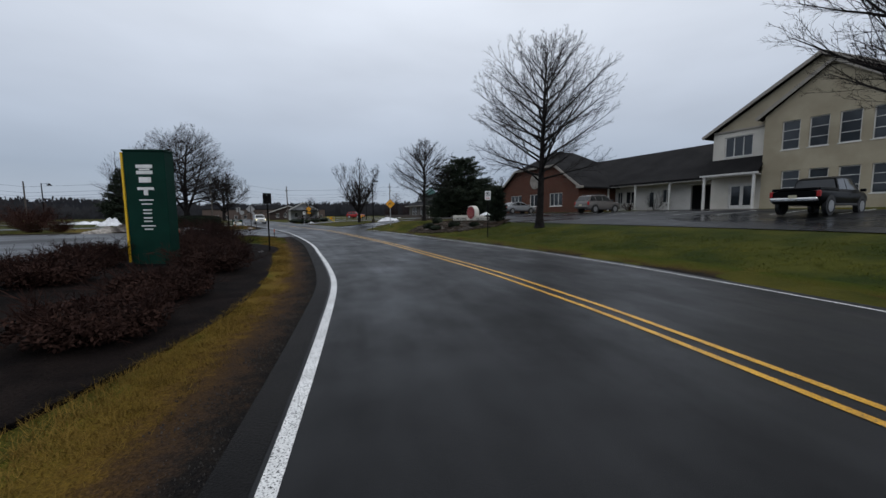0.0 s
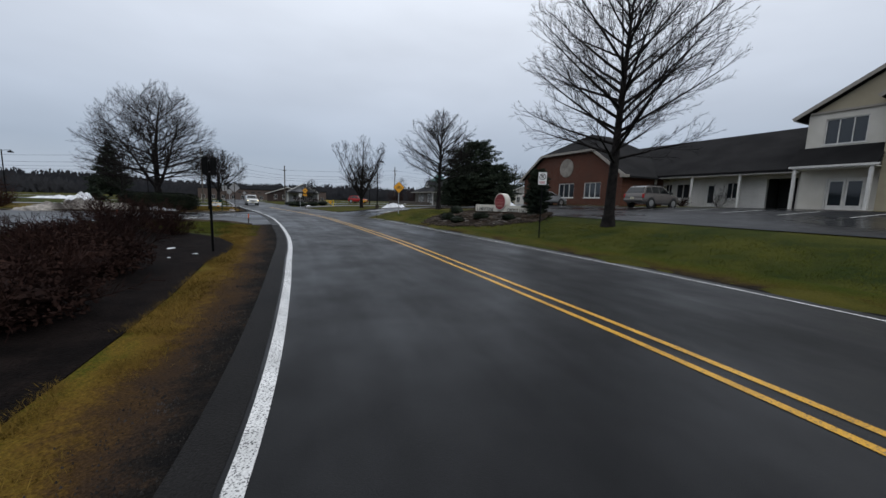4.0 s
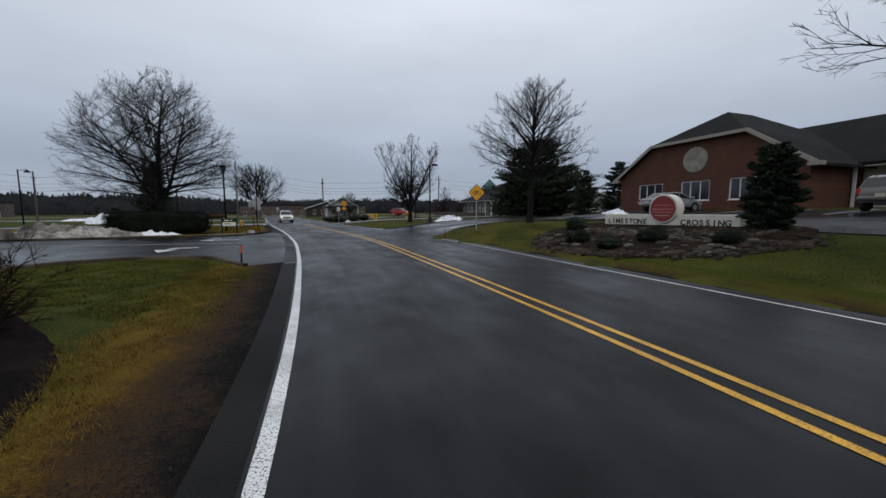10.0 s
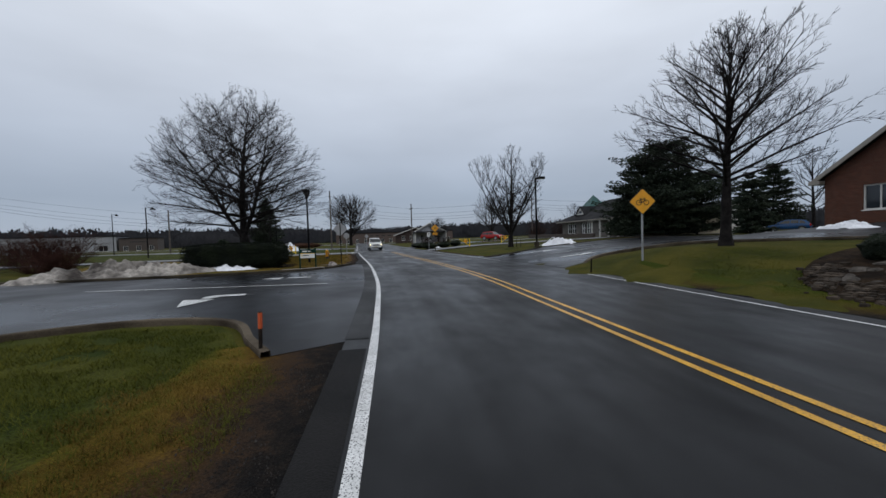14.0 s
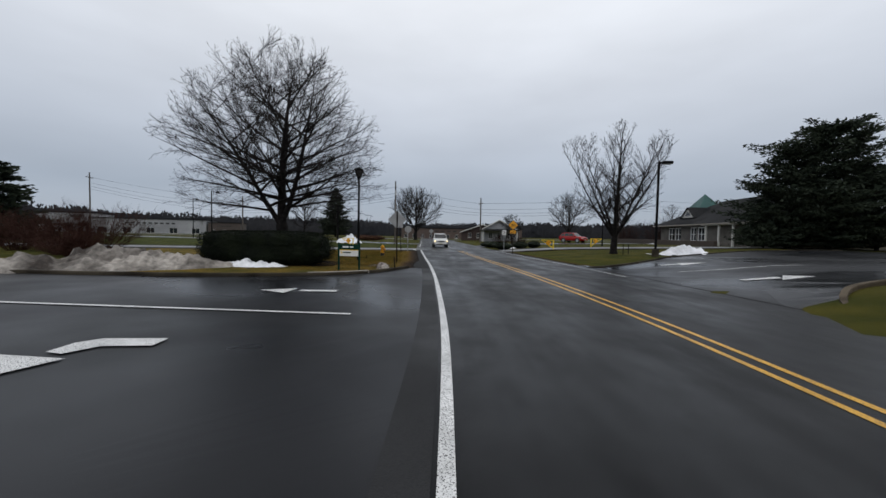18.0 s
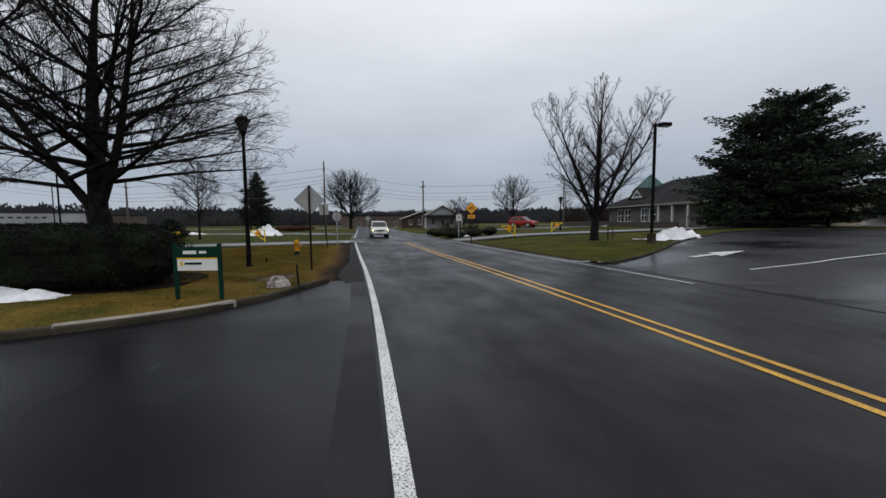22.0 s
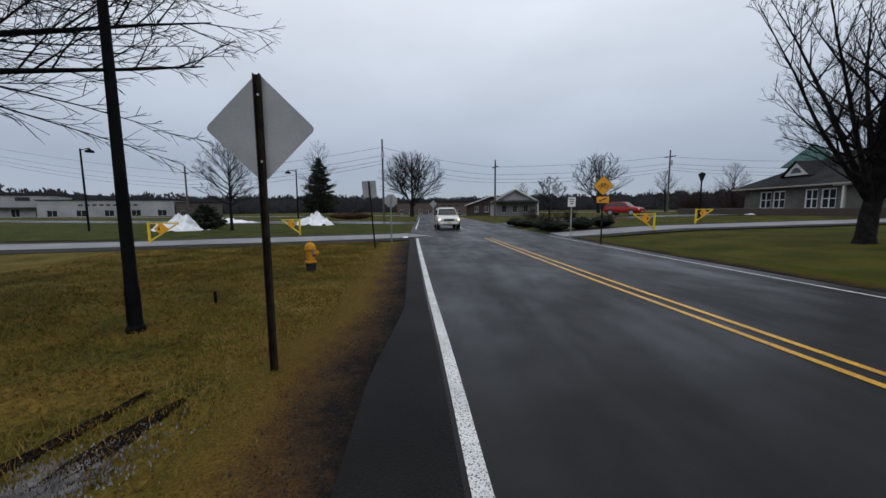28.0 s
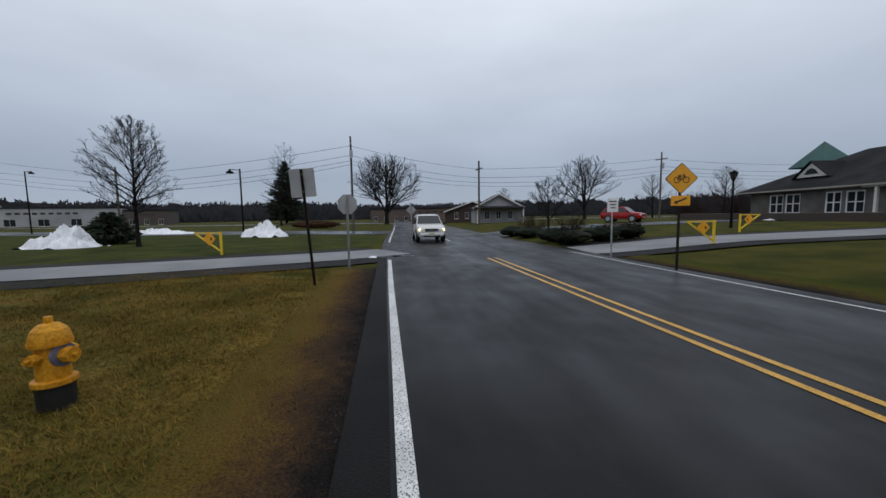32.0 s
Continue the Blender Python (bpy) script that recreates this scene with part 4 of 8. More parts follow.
def leaf_cloud(rng, verts, faces, cx, cy, cz, rx, ry, rz, n, size, shell=0.55):
    """Scatters small leaf facets in an ellipsoid, thick towards its skin."""
    for _ in range(n):
        d = Vector((rng.gauss(0, 1), rng.gauss(0, 1), rng.gauss(0, 1))).normalized()
        k = shell + (1 - shell) * rng.random() ** 0.6
        k *= 1 + 0.16 * noise.noise((d.x * 3 + cx, d.y * 3 + cy, d.z * 3))
        c = Vector((cx + d.x * rx * k, cy + d.y * ry * k, cz + d.z * rz * k))
        u = Vector((rng.gauss(0, 1), rng.gauss(0, 1), rng.gauss(0, 0.7))).normalized()
        v = u.orthogonal().normalized()
        s = size * rng.uniform(0.6, 1.3)
        b = len(verts)
        for q in (c - u * s, c + v * s * 0.45, c + u * s, c - v * s * 0.45):
            verts.append((q.x, q.y, q.z))
        faces.append((b, b + 1, b + 2, b + 3))


def conifer(x, y, height, radius, seed, label, z=None, lowest=0.06, ragged=0.25, clumps=1.0, name="conifer", pine=False, spray=1.0):
    """An evergreen: a trunk with whorls of boughs that carry sprays of needles."""
    rng = random.Random(seed)
    t = thing(name, x, y, land(x, y) if z is None else z, rng.uniform(0, 360), label, "tree")
    wood = Twigs()
    verts, faces = [], []
    tp = bend(rng, Vector((0, 0, -0.2)), Vector((0, 0, 1)), height, 8, 0.05, 0.02)
    wood.run(tp, [max(0.02, height * 0.022 * (1 - i / 8.2)) for i in range(9)], 8)
    levels = max(18, int(height * 2.0))
    for k in range(levels):
        f = lowest + (1 - lowest) * (k + rng.random() * 0.6) / levels
        z0 = height * f
        reach = radius * min(1.0, 0.62 + f * 2.2) * (math.sqrt(max(0.02, 1 - max(0.0, (f - 0.3) / 0.7) ** 2)) if pine else (1 - f) ** 0.62) * (1 + rng.uniform(-ragged, ragged)) + 0.12
        boughs = rng.randint(5, 7)
        a0 = rng.uniform(0, 6.28)
        for j in range(boughs):
            a = a0 + j * math.tau / boughs + rng.uniform(-0.3, 0.3)
            ln = reach * rng.uniform(0.75, 1.12)
            way = Vector((math.cos(a), math.sin(a), rng.uniform(-0.12, 0.18) + (0.25 * f if pine else 0)))
            bp = bend(rng, Vector((0, 0, z0)), way, ln, 4, 0.05, 0.05)
            wood.run(bp, [0.012 + ln * 0.012 * (1 - q / 4.4) for q in range(5)], 4)
            n = max(14, int(ln * 38 * clumps / spray))
            for _ in range(n):
                g = rng.uniform(0.25, 1.04)
                i = min(3, int(g * 4))
                c = bp[i].lerp(bp[i + 1], min(1.2, g * 4 - i))
                spread = 0.30 * ln * (1.05 - g * 0.5)
                c = c + Vector((rng.uniform(-spread, spread), rng.uniform(-spread, spread), rng.uniform(-0.10, 0.14) * (0.6 + ln * 0.3) * (0.6 if pine else 1)))
                d = Vector((math.cos(a) + rng.gauss(0, 0.6), math.sin(a) + rng.gauss(0, 0.6), rng.gauss(0.1, 0.4))).normalized()
                v = d.orthogonal().normalized()
                v = v * math.cos(rng.uniform(0, 3)) + d.cross(v) * math.sin(rng.uniform(0, 3))
                s = rng.uniform(0.14, 0.34) * (0.7 + height * 0.03) * spray
                b = len(verts)
                for q in (c - d * s, c + v * s * 0.34, c + d * s, c - v * s * 0.34):
                    verts.append((q.x, q.y, q.z))
                faces.append((b, b + 1, b + 2, b + 3))
    raw("trunk", wood.verts, wood.faces, BARK, t, smooth=True)
    raw("foliage", verts, faces, NEEDLE, t, "layered sprays of dark green needles")
    return t


def bare_bush(x, y, radius, height, seed, label, mat=None, stems=46, leaves=0):
    rng = random.Random(seed)
    t = thing("bush", x, y, land(x, y), 0, label, "bush")
    tw = Twigs()
    for _ in range(stems):
        a, tilt = rng.uniform(0, 6.28), rng.random() ** 0.7 * 1.15
        r0 = radius * 0.25 * rng.random()
        start = Vector((math.cos(a) * r0, math.sin(a) * r0, -0.05))
        way = Vector((math.cos(a) * math.sin(tilt), math.sin(a) * math.sin(tilt), math.cos(tilt)))
        ln = min(height / max(0.3, math.cos(tilt)), radius / max(0.25, math.sin(tilt))) * rng.uniform(0.75, 1.0)
        p = bend(rng, start, way, ln, 4, 0.04, 0.10)
        tw.run(p, [0.012, 0.010, 0.008, 0.006, 0.004], 3)
        for _ in range(9):
            g = rng.uniform(0.2, 0.98) * 4
            i = min(3, int(g))
            s = p[i].lerp(p[i + 1], g - i)
            d = side_way(rng, (p[i + 1] - p[i]).normalized(), rng.uniform(0.35, 0.9), rng.uniform(0, 6.28))
            q = bend(rng, s, d, ln * rng.uniform(0.12, 0.35), 2, 0.06, 0.15)
            tw.run(q, [0.006, 0.005, 0.003], 3)
            for _ in range(2):
                d2 = side_way(rng, (q[1] - q[0]).normalized(), rng.uniform(0.4, 0.9), rng.uniform(0, 6.28))
                tw.run([q[1], q[1] + d2 * ln * 0.12], [0.004, 0.003], 3)
    raw("branchwork", tw.verts, tw.faces, mat or RED_TWIG, t)
    if leaves > 3000:
        core = bmesh.new()
        bmesh.ops.create_icosphere(core, subdivisions=3, radius=1)
        for v in core.verts:
            k = 0.66 + 0.25 * noise.noise(v.co * 2.6 + Vector((seed, 0, 0)))
            v.co = Vector((v.co.x * radius * 0.8 * k, v.co.y * radius * 0.8 * k, height * 0.42 + v.co.z * height * 0.46 * k))
        part("inner_foliage", core, DRY_LEAF, t)
    if leaves:
        verts, faces = [], []
        leaf_cloud(rng, verts, faces, 0, 0, height * 0.45, radius * 0.85, radius * 0.85, height * 0.5, leaves, 0.032, 0.2)
        raw("foliage", verts, faces, DRY_LEAF, t, "sparse withered brown leaves")
    return t


def leafy_shrub(x, y, rx, ry, h, seed, label, turn=0.0, n=1500, size=0.07, mat=None, name="shrub"):
    rng = random.Random(seed)
    t = thing(name, x, y, land(x, y), turn, label, "shrub")
    verts, faces = [], []
    lumps = max(3, int(max(rx, ry) * 3))
    for _ in range(lumps):
        a, r = rng.uniform(0, 6.28), rng.random() ** 0.5 * 0.6
        leaf_cloud(rng, verts, faces, math.cos(a) * r * rx, math.sin(a) * r * ry, h * rng.uniform(0.42, 0.56), rx * 0.55, ry * 0.55, h * 0.48, n // lumps, size, 0.5)
    core = bmesh.new()
    bmesh.ops.create_icosphere(core, subdivisions=3, radius=1)
    for v in core.verts:
        k = 0.80 + 0.16 * noise.noise(v.co * 2.3 + Vector((seed, 0, 0)))
        v.co = Vector((v.co.x * rx * k, v.co.y * ry * k, h * 0.46 + v.co.z * h * 0.52 * k))
    part("inner_foliage", core, mat or HEDGE, t)
    raw("foliage", verts, faces, mat or HEDGE, t)
    tw = Twigs()
    for _ in range(12):
        a = rng.uniform(0, 6.28)
        p = bend(rng, Vector((0, 0, -0.05)), Vector((math.cos(a) * rx, math.sin(a) * ry, h * 1.3)), h * 0.8, 3, 0.02, 0.1)
        tw.run(p, [0.02, 0.015, 0.01, 0.006], 4)
    raw("branchwork", tw.verts, tw.faces, BARK, t)
    return t


def blades(name, spots, mat, label, tall=0.07, seed=3):
    """Loose grass blades over patches: spots are (x, y) roots."""
    rng = random.Random(seed)
    verts, faces = [], []
    for x, y in spots:
        z = land(x, y)
        for _ in range(4):
            px, py = x + rng.gauss(0, 0.035), y + rng.gauss(0, 0.035)
            a, h, w = rng.uniform(0, 6.28), tall * rng.uniform(0.5, 1.4), rng.uniform(0.0016, 0.004)
            lx, ly = math.cos(a), math.sin(a)
            k = rng.uniform(0.4, 1.8) * h
            b = len(verts)
            verts += [(px - ly * w, py + lx * w, z), (px + ly * w, py - lx * w, z), (px + lx * k, py + ly * k, z + h)]
            faces.append((b, b + 1, b + 2))
    return tagged(raw(name, verts, faces, mat), label, "grass", kind="stuff")


bare_tree(5.05, 23.2, "tall bare broadleaf tree on the office lawn", 235, seed=12, height=11.4, radius=4.9, trunk_h=2.8, limbs=56, trunk_r=0.25, foot=1.7, spread=1.25)
bare_tree(-3.75, 39.35, "spreading bare broadleaf tree beside the car park entrance", 250, seed=12, height=8.4, radius=3.9, trunk_h=2.3, limbs=52, trunk_r=0.21, foot=1.8, lift=0.0, spread=1.15)
bare_tree(-16.0, 58.3, "vase-shaped bare tree on the lamp island", 60, seed=33, height=10.0, radius=5.2, trunk_h=1.4, limbs=66, leaders=9, trunk_r=0.25, lift=0.008, foot=1.1, tuft=2.6, spread=0.95)
bare_tree(-30.4, 39.9, "large bare broadleaf tree behind the hedge", 120, seed=58, height=11.2, radius=5.7, trunk_h=1.9, limbs=46, leaders=4, waist=0.30, trunk_r=0.33, foot=1.0, spread=1.34, lift=0.0)


# ---- buildings ----
FACE = 118.0  # turn of the building fronts, which lie along the road


def wall_boxes(x0, x1, z0, z1, y, th, holes):
    """A wall in the local xz plane (front at y, thickness to -y) made round its openings."""
    bm = bmesh.new()
    xs = sorted({x0, x1, *[h[0] for h in holes], *[h[1] for h in holes]})
    for a, b in zip(xs, xs[1:]):
        cuts = sorted((h[2], h[3]) for h in holes if h[0] < (a + b) / 2 < h[1])
        z = z0
        for lo, hi in cuts + [(z1, z1)]:
            if lo > z + 1e-4:
                add_box(bm, (a + b) / 2, y - th / 2, (z + lo) / 2, b - a, th, lo - z)
            z = hi
    bmesh.ops.remove_doubles(bm, verts=bm.verts, dist=1e-4)
    return bm


def window(parent, x0, x1, z0, z1, y, cols=2, rows=1, mat=None, bar=0.07, name="window"):
    """A window set back in its opening: frame with bars, panes behind."""
    w = new(name)
    w.parent = parent
    bm = bmesh.new()
    fy, d = y - 0.05, 0.07
    for x in (x0 + bar / 2, x1 - bar / 2):
        add_box(bm, x, fy, (z0 + z1) / 2, bar, d, z1 - z0)
    for z in (z0 + bar / 2, z1 - bar / 2):
        add_box(bm, (x0 + x1) / 2, fy, z, x1 - x0 - 2 * bar, d, bar)
    for k in range(1, cols):
        add_box(bm, x0 + (x1 - x0) * k / cols, fy, (z0 + z1) / 2, bar * 0.8, d * 0.8, z1 - z0 - 2 * bar)
    for k in range(1, rows):
        add_box(bm, (x0 + x1) / 2, fy - 0.003, z0 + (z1 - z0) * k / rows, x1 - x0 - 2 * bar, d * 0.7, bar * 0.7)
    part("window_frame", bm, mat or TRIM, w)
    for k in range(cols):
        a, b = x0 + (x1 - x0) * k / cols, x0 + (x1 - x0) * (k + 1) / cols
        part("pane", box((a + b) / 2, fy - 0.03, (z0 + z1) / 2, b - a - 0.02, 0.012, z1 - z0 - 0.04), GLASS, w)
    part("window_sill", box((x0 + x1) / 2, y + 0.03, z0 - 0.03, x1 - x0 + 0.12, 0.12, 0.06, 0.01), mat or TRIM, w)
    return w


def door(parent, x0, x1, z0, z1, y, mat, leaves=2):
    w = new("door")
    w.parent = parent
    bm = bmesh.new()
    for x in (x0 + 0.04, x1 - 0.04):
        add_box(bm, x, y - 0.05, (z0 + z1) / 2, 0.08, 0.1, z1 - z0)
    add_box(bm, (x0 + x1) / 2, y - 0.05, z1 - 0.04, x1 - x0 - 0.16, 0.1, 0.08)
    part("door_frame", bm, mat, w)
    for k in range(leaves):
        a, b = x0 + 0.09 + (x1 - x0 - 0.18) * k / leaves, x0 + 0.09 + (x1 - x0 - 0.18) * (k + 1) / leaves
        part("door_leaf", wall_boxes(a + 0.01, b - 0.01, z0 + 0.02, z1 - 0.09, y - 0.05, 0.045, [(a + 0.12, b - 0.12, z0 + 0.3, z1 - 0.25)]), mat, w)
        part("pane", box((a + b) / 2, y - 0.075, (z0 + z1) / 2, b - a - 0.2, 0.012, z1 - z0 - 0.5), GLASS, w)
    part("handle", tube(((x0 + x1) / 2 + 0.1, y + 0.02, z0 + 0.95), ((x0 + x1) / 2 + 0.1, y + 0.02, z0 + 1.2), 0.012, n=6), CHROME, w)
    return w


def slab(corners, thick):
    """A roof slope: a flat outline in space given thickness downwards."""
    bm = bmesh.new()
    f = bm.faces.new([bm.verts.new(c) for c in corners])
    f.normal_update()
    if f.normal.z < 0:
        f.normal_flip()
    r = bmesh.ops.extrude_face_region(bm, geom=[f])
    bmesh.ops.translate(bm, vec=(0, 0, -thick), verts=[g for g in r["geom"] if isinstance(g, bmesh.types.BMVert)])
    bmesh.ops.recalc_face_normals(bm, faces=bm.faces)
    return bm


def bar_between(a, b, w, h):
    a, b = Vector(a), Vector(b)
    d = b - a
    bm = bmesh.new()
    add_box(bm, *((a + b) / 2), w, d.length, h, 0, d.to_track_quat("Y", "Z").to_matrix())
    return bm


def gable_front(x0, x1, z, peak, y, th):
    """The triangle of wall over a front."""
    return prism([(x0, z), (x1, z), ((x0 + x1) / 2, peak)], -th, "Y", y)


def office_block():
    b = thing("office_building", 23.1, 33.3, 0, FACE, "beige two-storey office building with gabled front", "building")
    base, wall_top = 1.3, 8.35
    x_l, x_r, deep = 1.0, -12.6, -14.0
    holes = [(-1.95, 0.1, 6.25, 7.95)]
    door_hole = [(-2.3, -0.35, 1.85, 4.0)]
    part("wall", wall_boxes(-3.2, x_l, base, wall_top, 0.0, 0.25, holes + door_hole), WHITE_WALL, b, "off-white rendered wall")
    window(b, -1.95, 0.1, 6.25, 7.95, -0.05, 3, 1, TRIM)
    door(b, -2.3, -0.35, 1.85, 4.0, -0.05, TRIM, 2)
    part("gable_wall", gable_front(x_l, x_r, wall_top, 12.65, -0.02, 0.2), STUCCO, b, "beige gable wall")
    part("gable_band", box(-1.1, 0.05, 8.43, 4.1, 0.12, 0.14), TAN_TRIM, b)
    # projecting front with its own gable
    fx0, fx1, fy = -3.0, -10.4, 0.75
    upper = [(-5.15 - 1.55 * k, -4.1 - 1.55 * k, 6.2, 8.3) for k in range(4)]
    lower = [(-5.3 - 1.55 * k, -4.25 - 1.55 * k, 2.75, 4.65) for k in range(4)]
    part("front_wall", wall_boxes(fx1, fx0, base, 8.9, fy, 0.25, upper + lower), STUCCO, b, "beige stucco front wall")
    part("front_gable", gable_front(fx0, fx1, 8.9, 11.85, fy - 0.01, 0.23), STUCCO, b)
    for h in upper + lower:
        window(b, *h, fy - 0.06, 1, 3, TRIM, 0.06)
    part("side_wall", box(fx0 - 0.125, fy / 2 - 0.26, 5.1, 0.25, 0.7, 7.6), STUCCO, b)
    part("side_wall", box(fx1 + 0.125, fy / 2 - 0.26, 5.1, 0.25, 0.7, 7.6), STUCCO, b)
    part("end_wall", box(x_l - 0.125, deep / 2 - 0.13, 4.8, 0.25, -deep - 0.26, 7.1), WHITE_WALL, b)
    part("end_wall", box(x_r + 0.125, deep / 2 - 0.13, 4.8, 0.25, -deep - 0.26, 7.1), STUCCO, b)
    part("back_wall", box((x_l + x_r) / 2, deep, 4.8, x_l - x_r, 0.25, 7.1), STUCCO, b)
    part("side_front_wall", box((x_r + fx1) / 2, -0.12, 4.8, fx1 - x_r, 0.25, 7.1), STUCCO, b)
    mid = (x_l + x_r) / 2
    part("roof", slab([(x_l + 0.75, 0.32, 8.25), (mid, 0.32, 12.9), (mid, deep - 0.4, 12.9), (x_l + 0.75, deep - 0.4, 8.25)], 0.12), SHINGLE, b)
    part("roof", slab([(x_r - 0.75, 0.32, 8.25), (mid, 0.32, 12.9), (mid, deep - 0.4, 12.9), (x_r - 0.75, deep - 0.4, 8.25)], 0.12), SHINGLE, b)
    fm = (fx0 + fx1) / 2
    part("front_roof", slab([(fx0 + 0.5, fy + 0.22, 8.85), (fm, fy + 0.22, 12.0), (fm, -4, 12.0), (fx0 + 0.5, -4, 8.85)], 0.12), SHINGLE, b)
    part("front_roof", slab([(fx1 - 0.5, fy + 0.22, 8.85), (fm, fy + 0.22, 12.0), (fm, -4, 12.0), (fx1 - 0.5, -4, 8.85)], 0.12), SHINGLE, b)
    for a, c in (((x_l + 0.78, 0.35, 8.15), (mid, 0.35, 12.81)), ((x_r - 0.78, 0.35, 8.15), (mid, 0.35, 12.81)),
                 ((fx0 + 0.53, fy + 0.25, 8.76), (fm, fy + 0.25, 11.91)), ((fx1 - 0.53, fy + 0.25, 8.76), (fm, fy + 0.25, 11.91))):
        part("bargeboard", bar_between(a, c, 0.06, 0.24), TAN_TRIM, b)
    part("gutter", box(x_l + 0.8, deep / 2, 8.18, 0.12, -deep, 0.12), TAN_TRIM, b)
    # porch with a lean-to roof
    part("porch_roof", slab([(x_l + 0.25, 0.05, 6.1), (-3.05, 0.05, 6.1), (-3.05, 1.5, 4.75), (x_l + 0.25, 1.5, 4.75)], 0.14), SHINGLE, b)
    part("porch_fascia", box(-1.0, 1.52, 4.68, 4.3, 0.06, 0.13), TRIM, b)
    part("porch_ceiling", box(-1.0, 0.76, 4.58, 4.0, 1.4, 0.06), TRIM, b)
    for x in (x_l - 0.15, -2.8):
        part("porch_post", box(x, 1.35, 3.05, 0.18, 0.18, 3.0, 0.02), TRIM, b)
    part("porch_step", box(-1.0, 0.9, 1.7, 4.2, 1.8, 0.3, 0.02), CONCRETE, b)


def office_wing():
    b = thing("office_wing", 23.1, 33.3, 0, FACE, "long low pale office wing under a dark roof", "building")
    x0, x1, y, base, top = 1.3, 14.0, -1.5, 1.2, 4.75
    wins = [(5.6, 6.5, 2.6, 4.0), (7.3, 8.2, 1.9, 4.0), (9.6, 10.9, 2.6, 4.0), (11.3, 12.0, 2.6, 4.0)]
    dark = [(1.7, 3.6, 1.85, 4.2)]
    part("wall", wall_boxes(x0, x1, base, top, y, 0.25, wins + dark), WING_WALL, b, "pale lapped siding")
    for k, h in enumerate(wins):
        if k == 1:
            door(b, *h, y - 0.05, TRIM, 1)
        else:
            window(b, *h, y - 0.05, 2, 1, TRIM)
    # back and side of the recess, with its shade put into their colour
    part("recess", wall_boxes(1.7, 3.6, 1.85, 4.2, y - 2.0, 0.2, []), RECESS_SHADE, b)
    part("recess_side", box(3.7, y - 1.1, 3.0, 0.2, 1.7, 2.4), RECESS_SHADE, b)
    part("back_wall", box((x0 + x1) / 2, -11.5, 3.0, x1 - x0, 0.25, 3.5), WING_WALL, b)
    part("roof", slab([(1.02, 0.1, 4.75), (17.5, 0.1, 4.75), (22, -6.5, 8.75), (1.02, -6.5, 8.75)], 0.16), SHINGLE, b)
    part("roof", slab([(1.02, -13, 4.75), (17.5, -13, 4.75), (22, -6.5, 8.75), (1.02, -6.5, 8.75)], 0.16), SHINGLE, b)
    part("fascia", box(6.6, 0.13, 4.66, 11.1, 0.05, 0.16), SHINGLE, b)
    part("soffit", box(6.6, -0.68, 4.5, 11.1, 1.55, 0.05), WING_WALL, b)
    for x in (4.85, 8.6, 12.1):
        part("post", box(x, -0.1, 3.1, 0.16, 0.16, 2.8, 0.015), TRIM, b)
    part("walkway", box(6.7, -0.4, 1.68, 11.0, 2.0, 0.2, 0.02), CONCRETE, b)


def brick_hall():
    b = thing("brick_building", 9.95, 48.57, 0, FACE, "red brick office building with clipped gable roof", "building")
    base, eave, hw, deep = 0.9, 4.85, 7.4, -15.0
    wins = [(2.8, 5.3, 2.45, 4.05), (-1.3, 1.1, 2.45, 4.05), (-4.9, -2.7, 2.45, 4.05)]
    part("wall", wall_boxes(-hw, hw, base, eave, 0, 0.3, wins), BRICK, b, "red brick front wall")
    part("gable_wall", prism([(-hw, eave), (hw, eave), (3.75, 7.35), (-3.75, 7.35)], -0.28, "Y", -0.005), BRICK, b)
    for h in wins:
        window(b, *h, -0.06, 3, 1, TRIM, 0.09)
    part("round_vent", lathe_disc(1.02, 0.1, 28), plain_stone(), b, "pale round gable vent").matrix_local = pose(0, 0.06, 5.72, 90, 0, 0)
    part("end_wall", box(-hw + 0.15, deep / 2 - 0.15, 2.9, 0.3, -deep - 0.3, 3.9), BRICK, b)
    part("end_wall", box(hw - 0.15, deep / 2 - 0.15, 2.9, 0.3, -deep - 0.3, 3.9), BRICK, b)
    part("back_wall", box(0, deep, 2.9, 2 * hw, 0.3, 3.9), BRICK, b)
    for s in (1, -1):
        part("roof", slab([(s * 8.0, 0.4, 4.55), (s * 3.85, 0.4, 7.38), (0, -3.4, 9.75), (0, -6.4, 9.75), (s * 8.0, deep - 0.4, 4.55)], 0.18), SHINGLE, b)
        part("bargeboard", bar_between((s * 8.0, 0.43, 4.47), (s * 3.85, 0.43, 7.3), 0.06, 0.26), TAN_TRIM, b)
        part("eave_return", box(s * 7.75, 0.2, 4.5, 0.7, 0.5, 0.25, 0.02), TAN_TRIM, b)
    part("back_hip_roof", slab([(8.0, deep - 0.4, 4.55), (-8.0, deep - 0.4, 4.55), (0, -6.4, 9.75)], 0.15), SHINGLE, b)
    part("hip_roof", slab([(3.85, 0.4, 7.38), (-3.85, 0.4, 7.38), (0, -3.4, 9.75)], 0.15), SHINGLE, b)
    part("hip_fascia", box(0, 0.43, 7.3, 7.7, 0.06, 0.24), TAN_TRIM, b)


def lathe_disc(r, t, n):
    bm = lathe([(r * 0.96, 0), (r, t * 0.3), (r, t * 0.8), (r * 0.95, t)], n)
    return bm


def plain_stone():
    return CONCRETE


HOUSE_WALL = material("grey_house_wall", (0.10, 0.092, 0.084), (0.16, 0.15, 0.138), 0.6, 0.9, 0.2, fine=40, stain=0.1, spec=0.15)


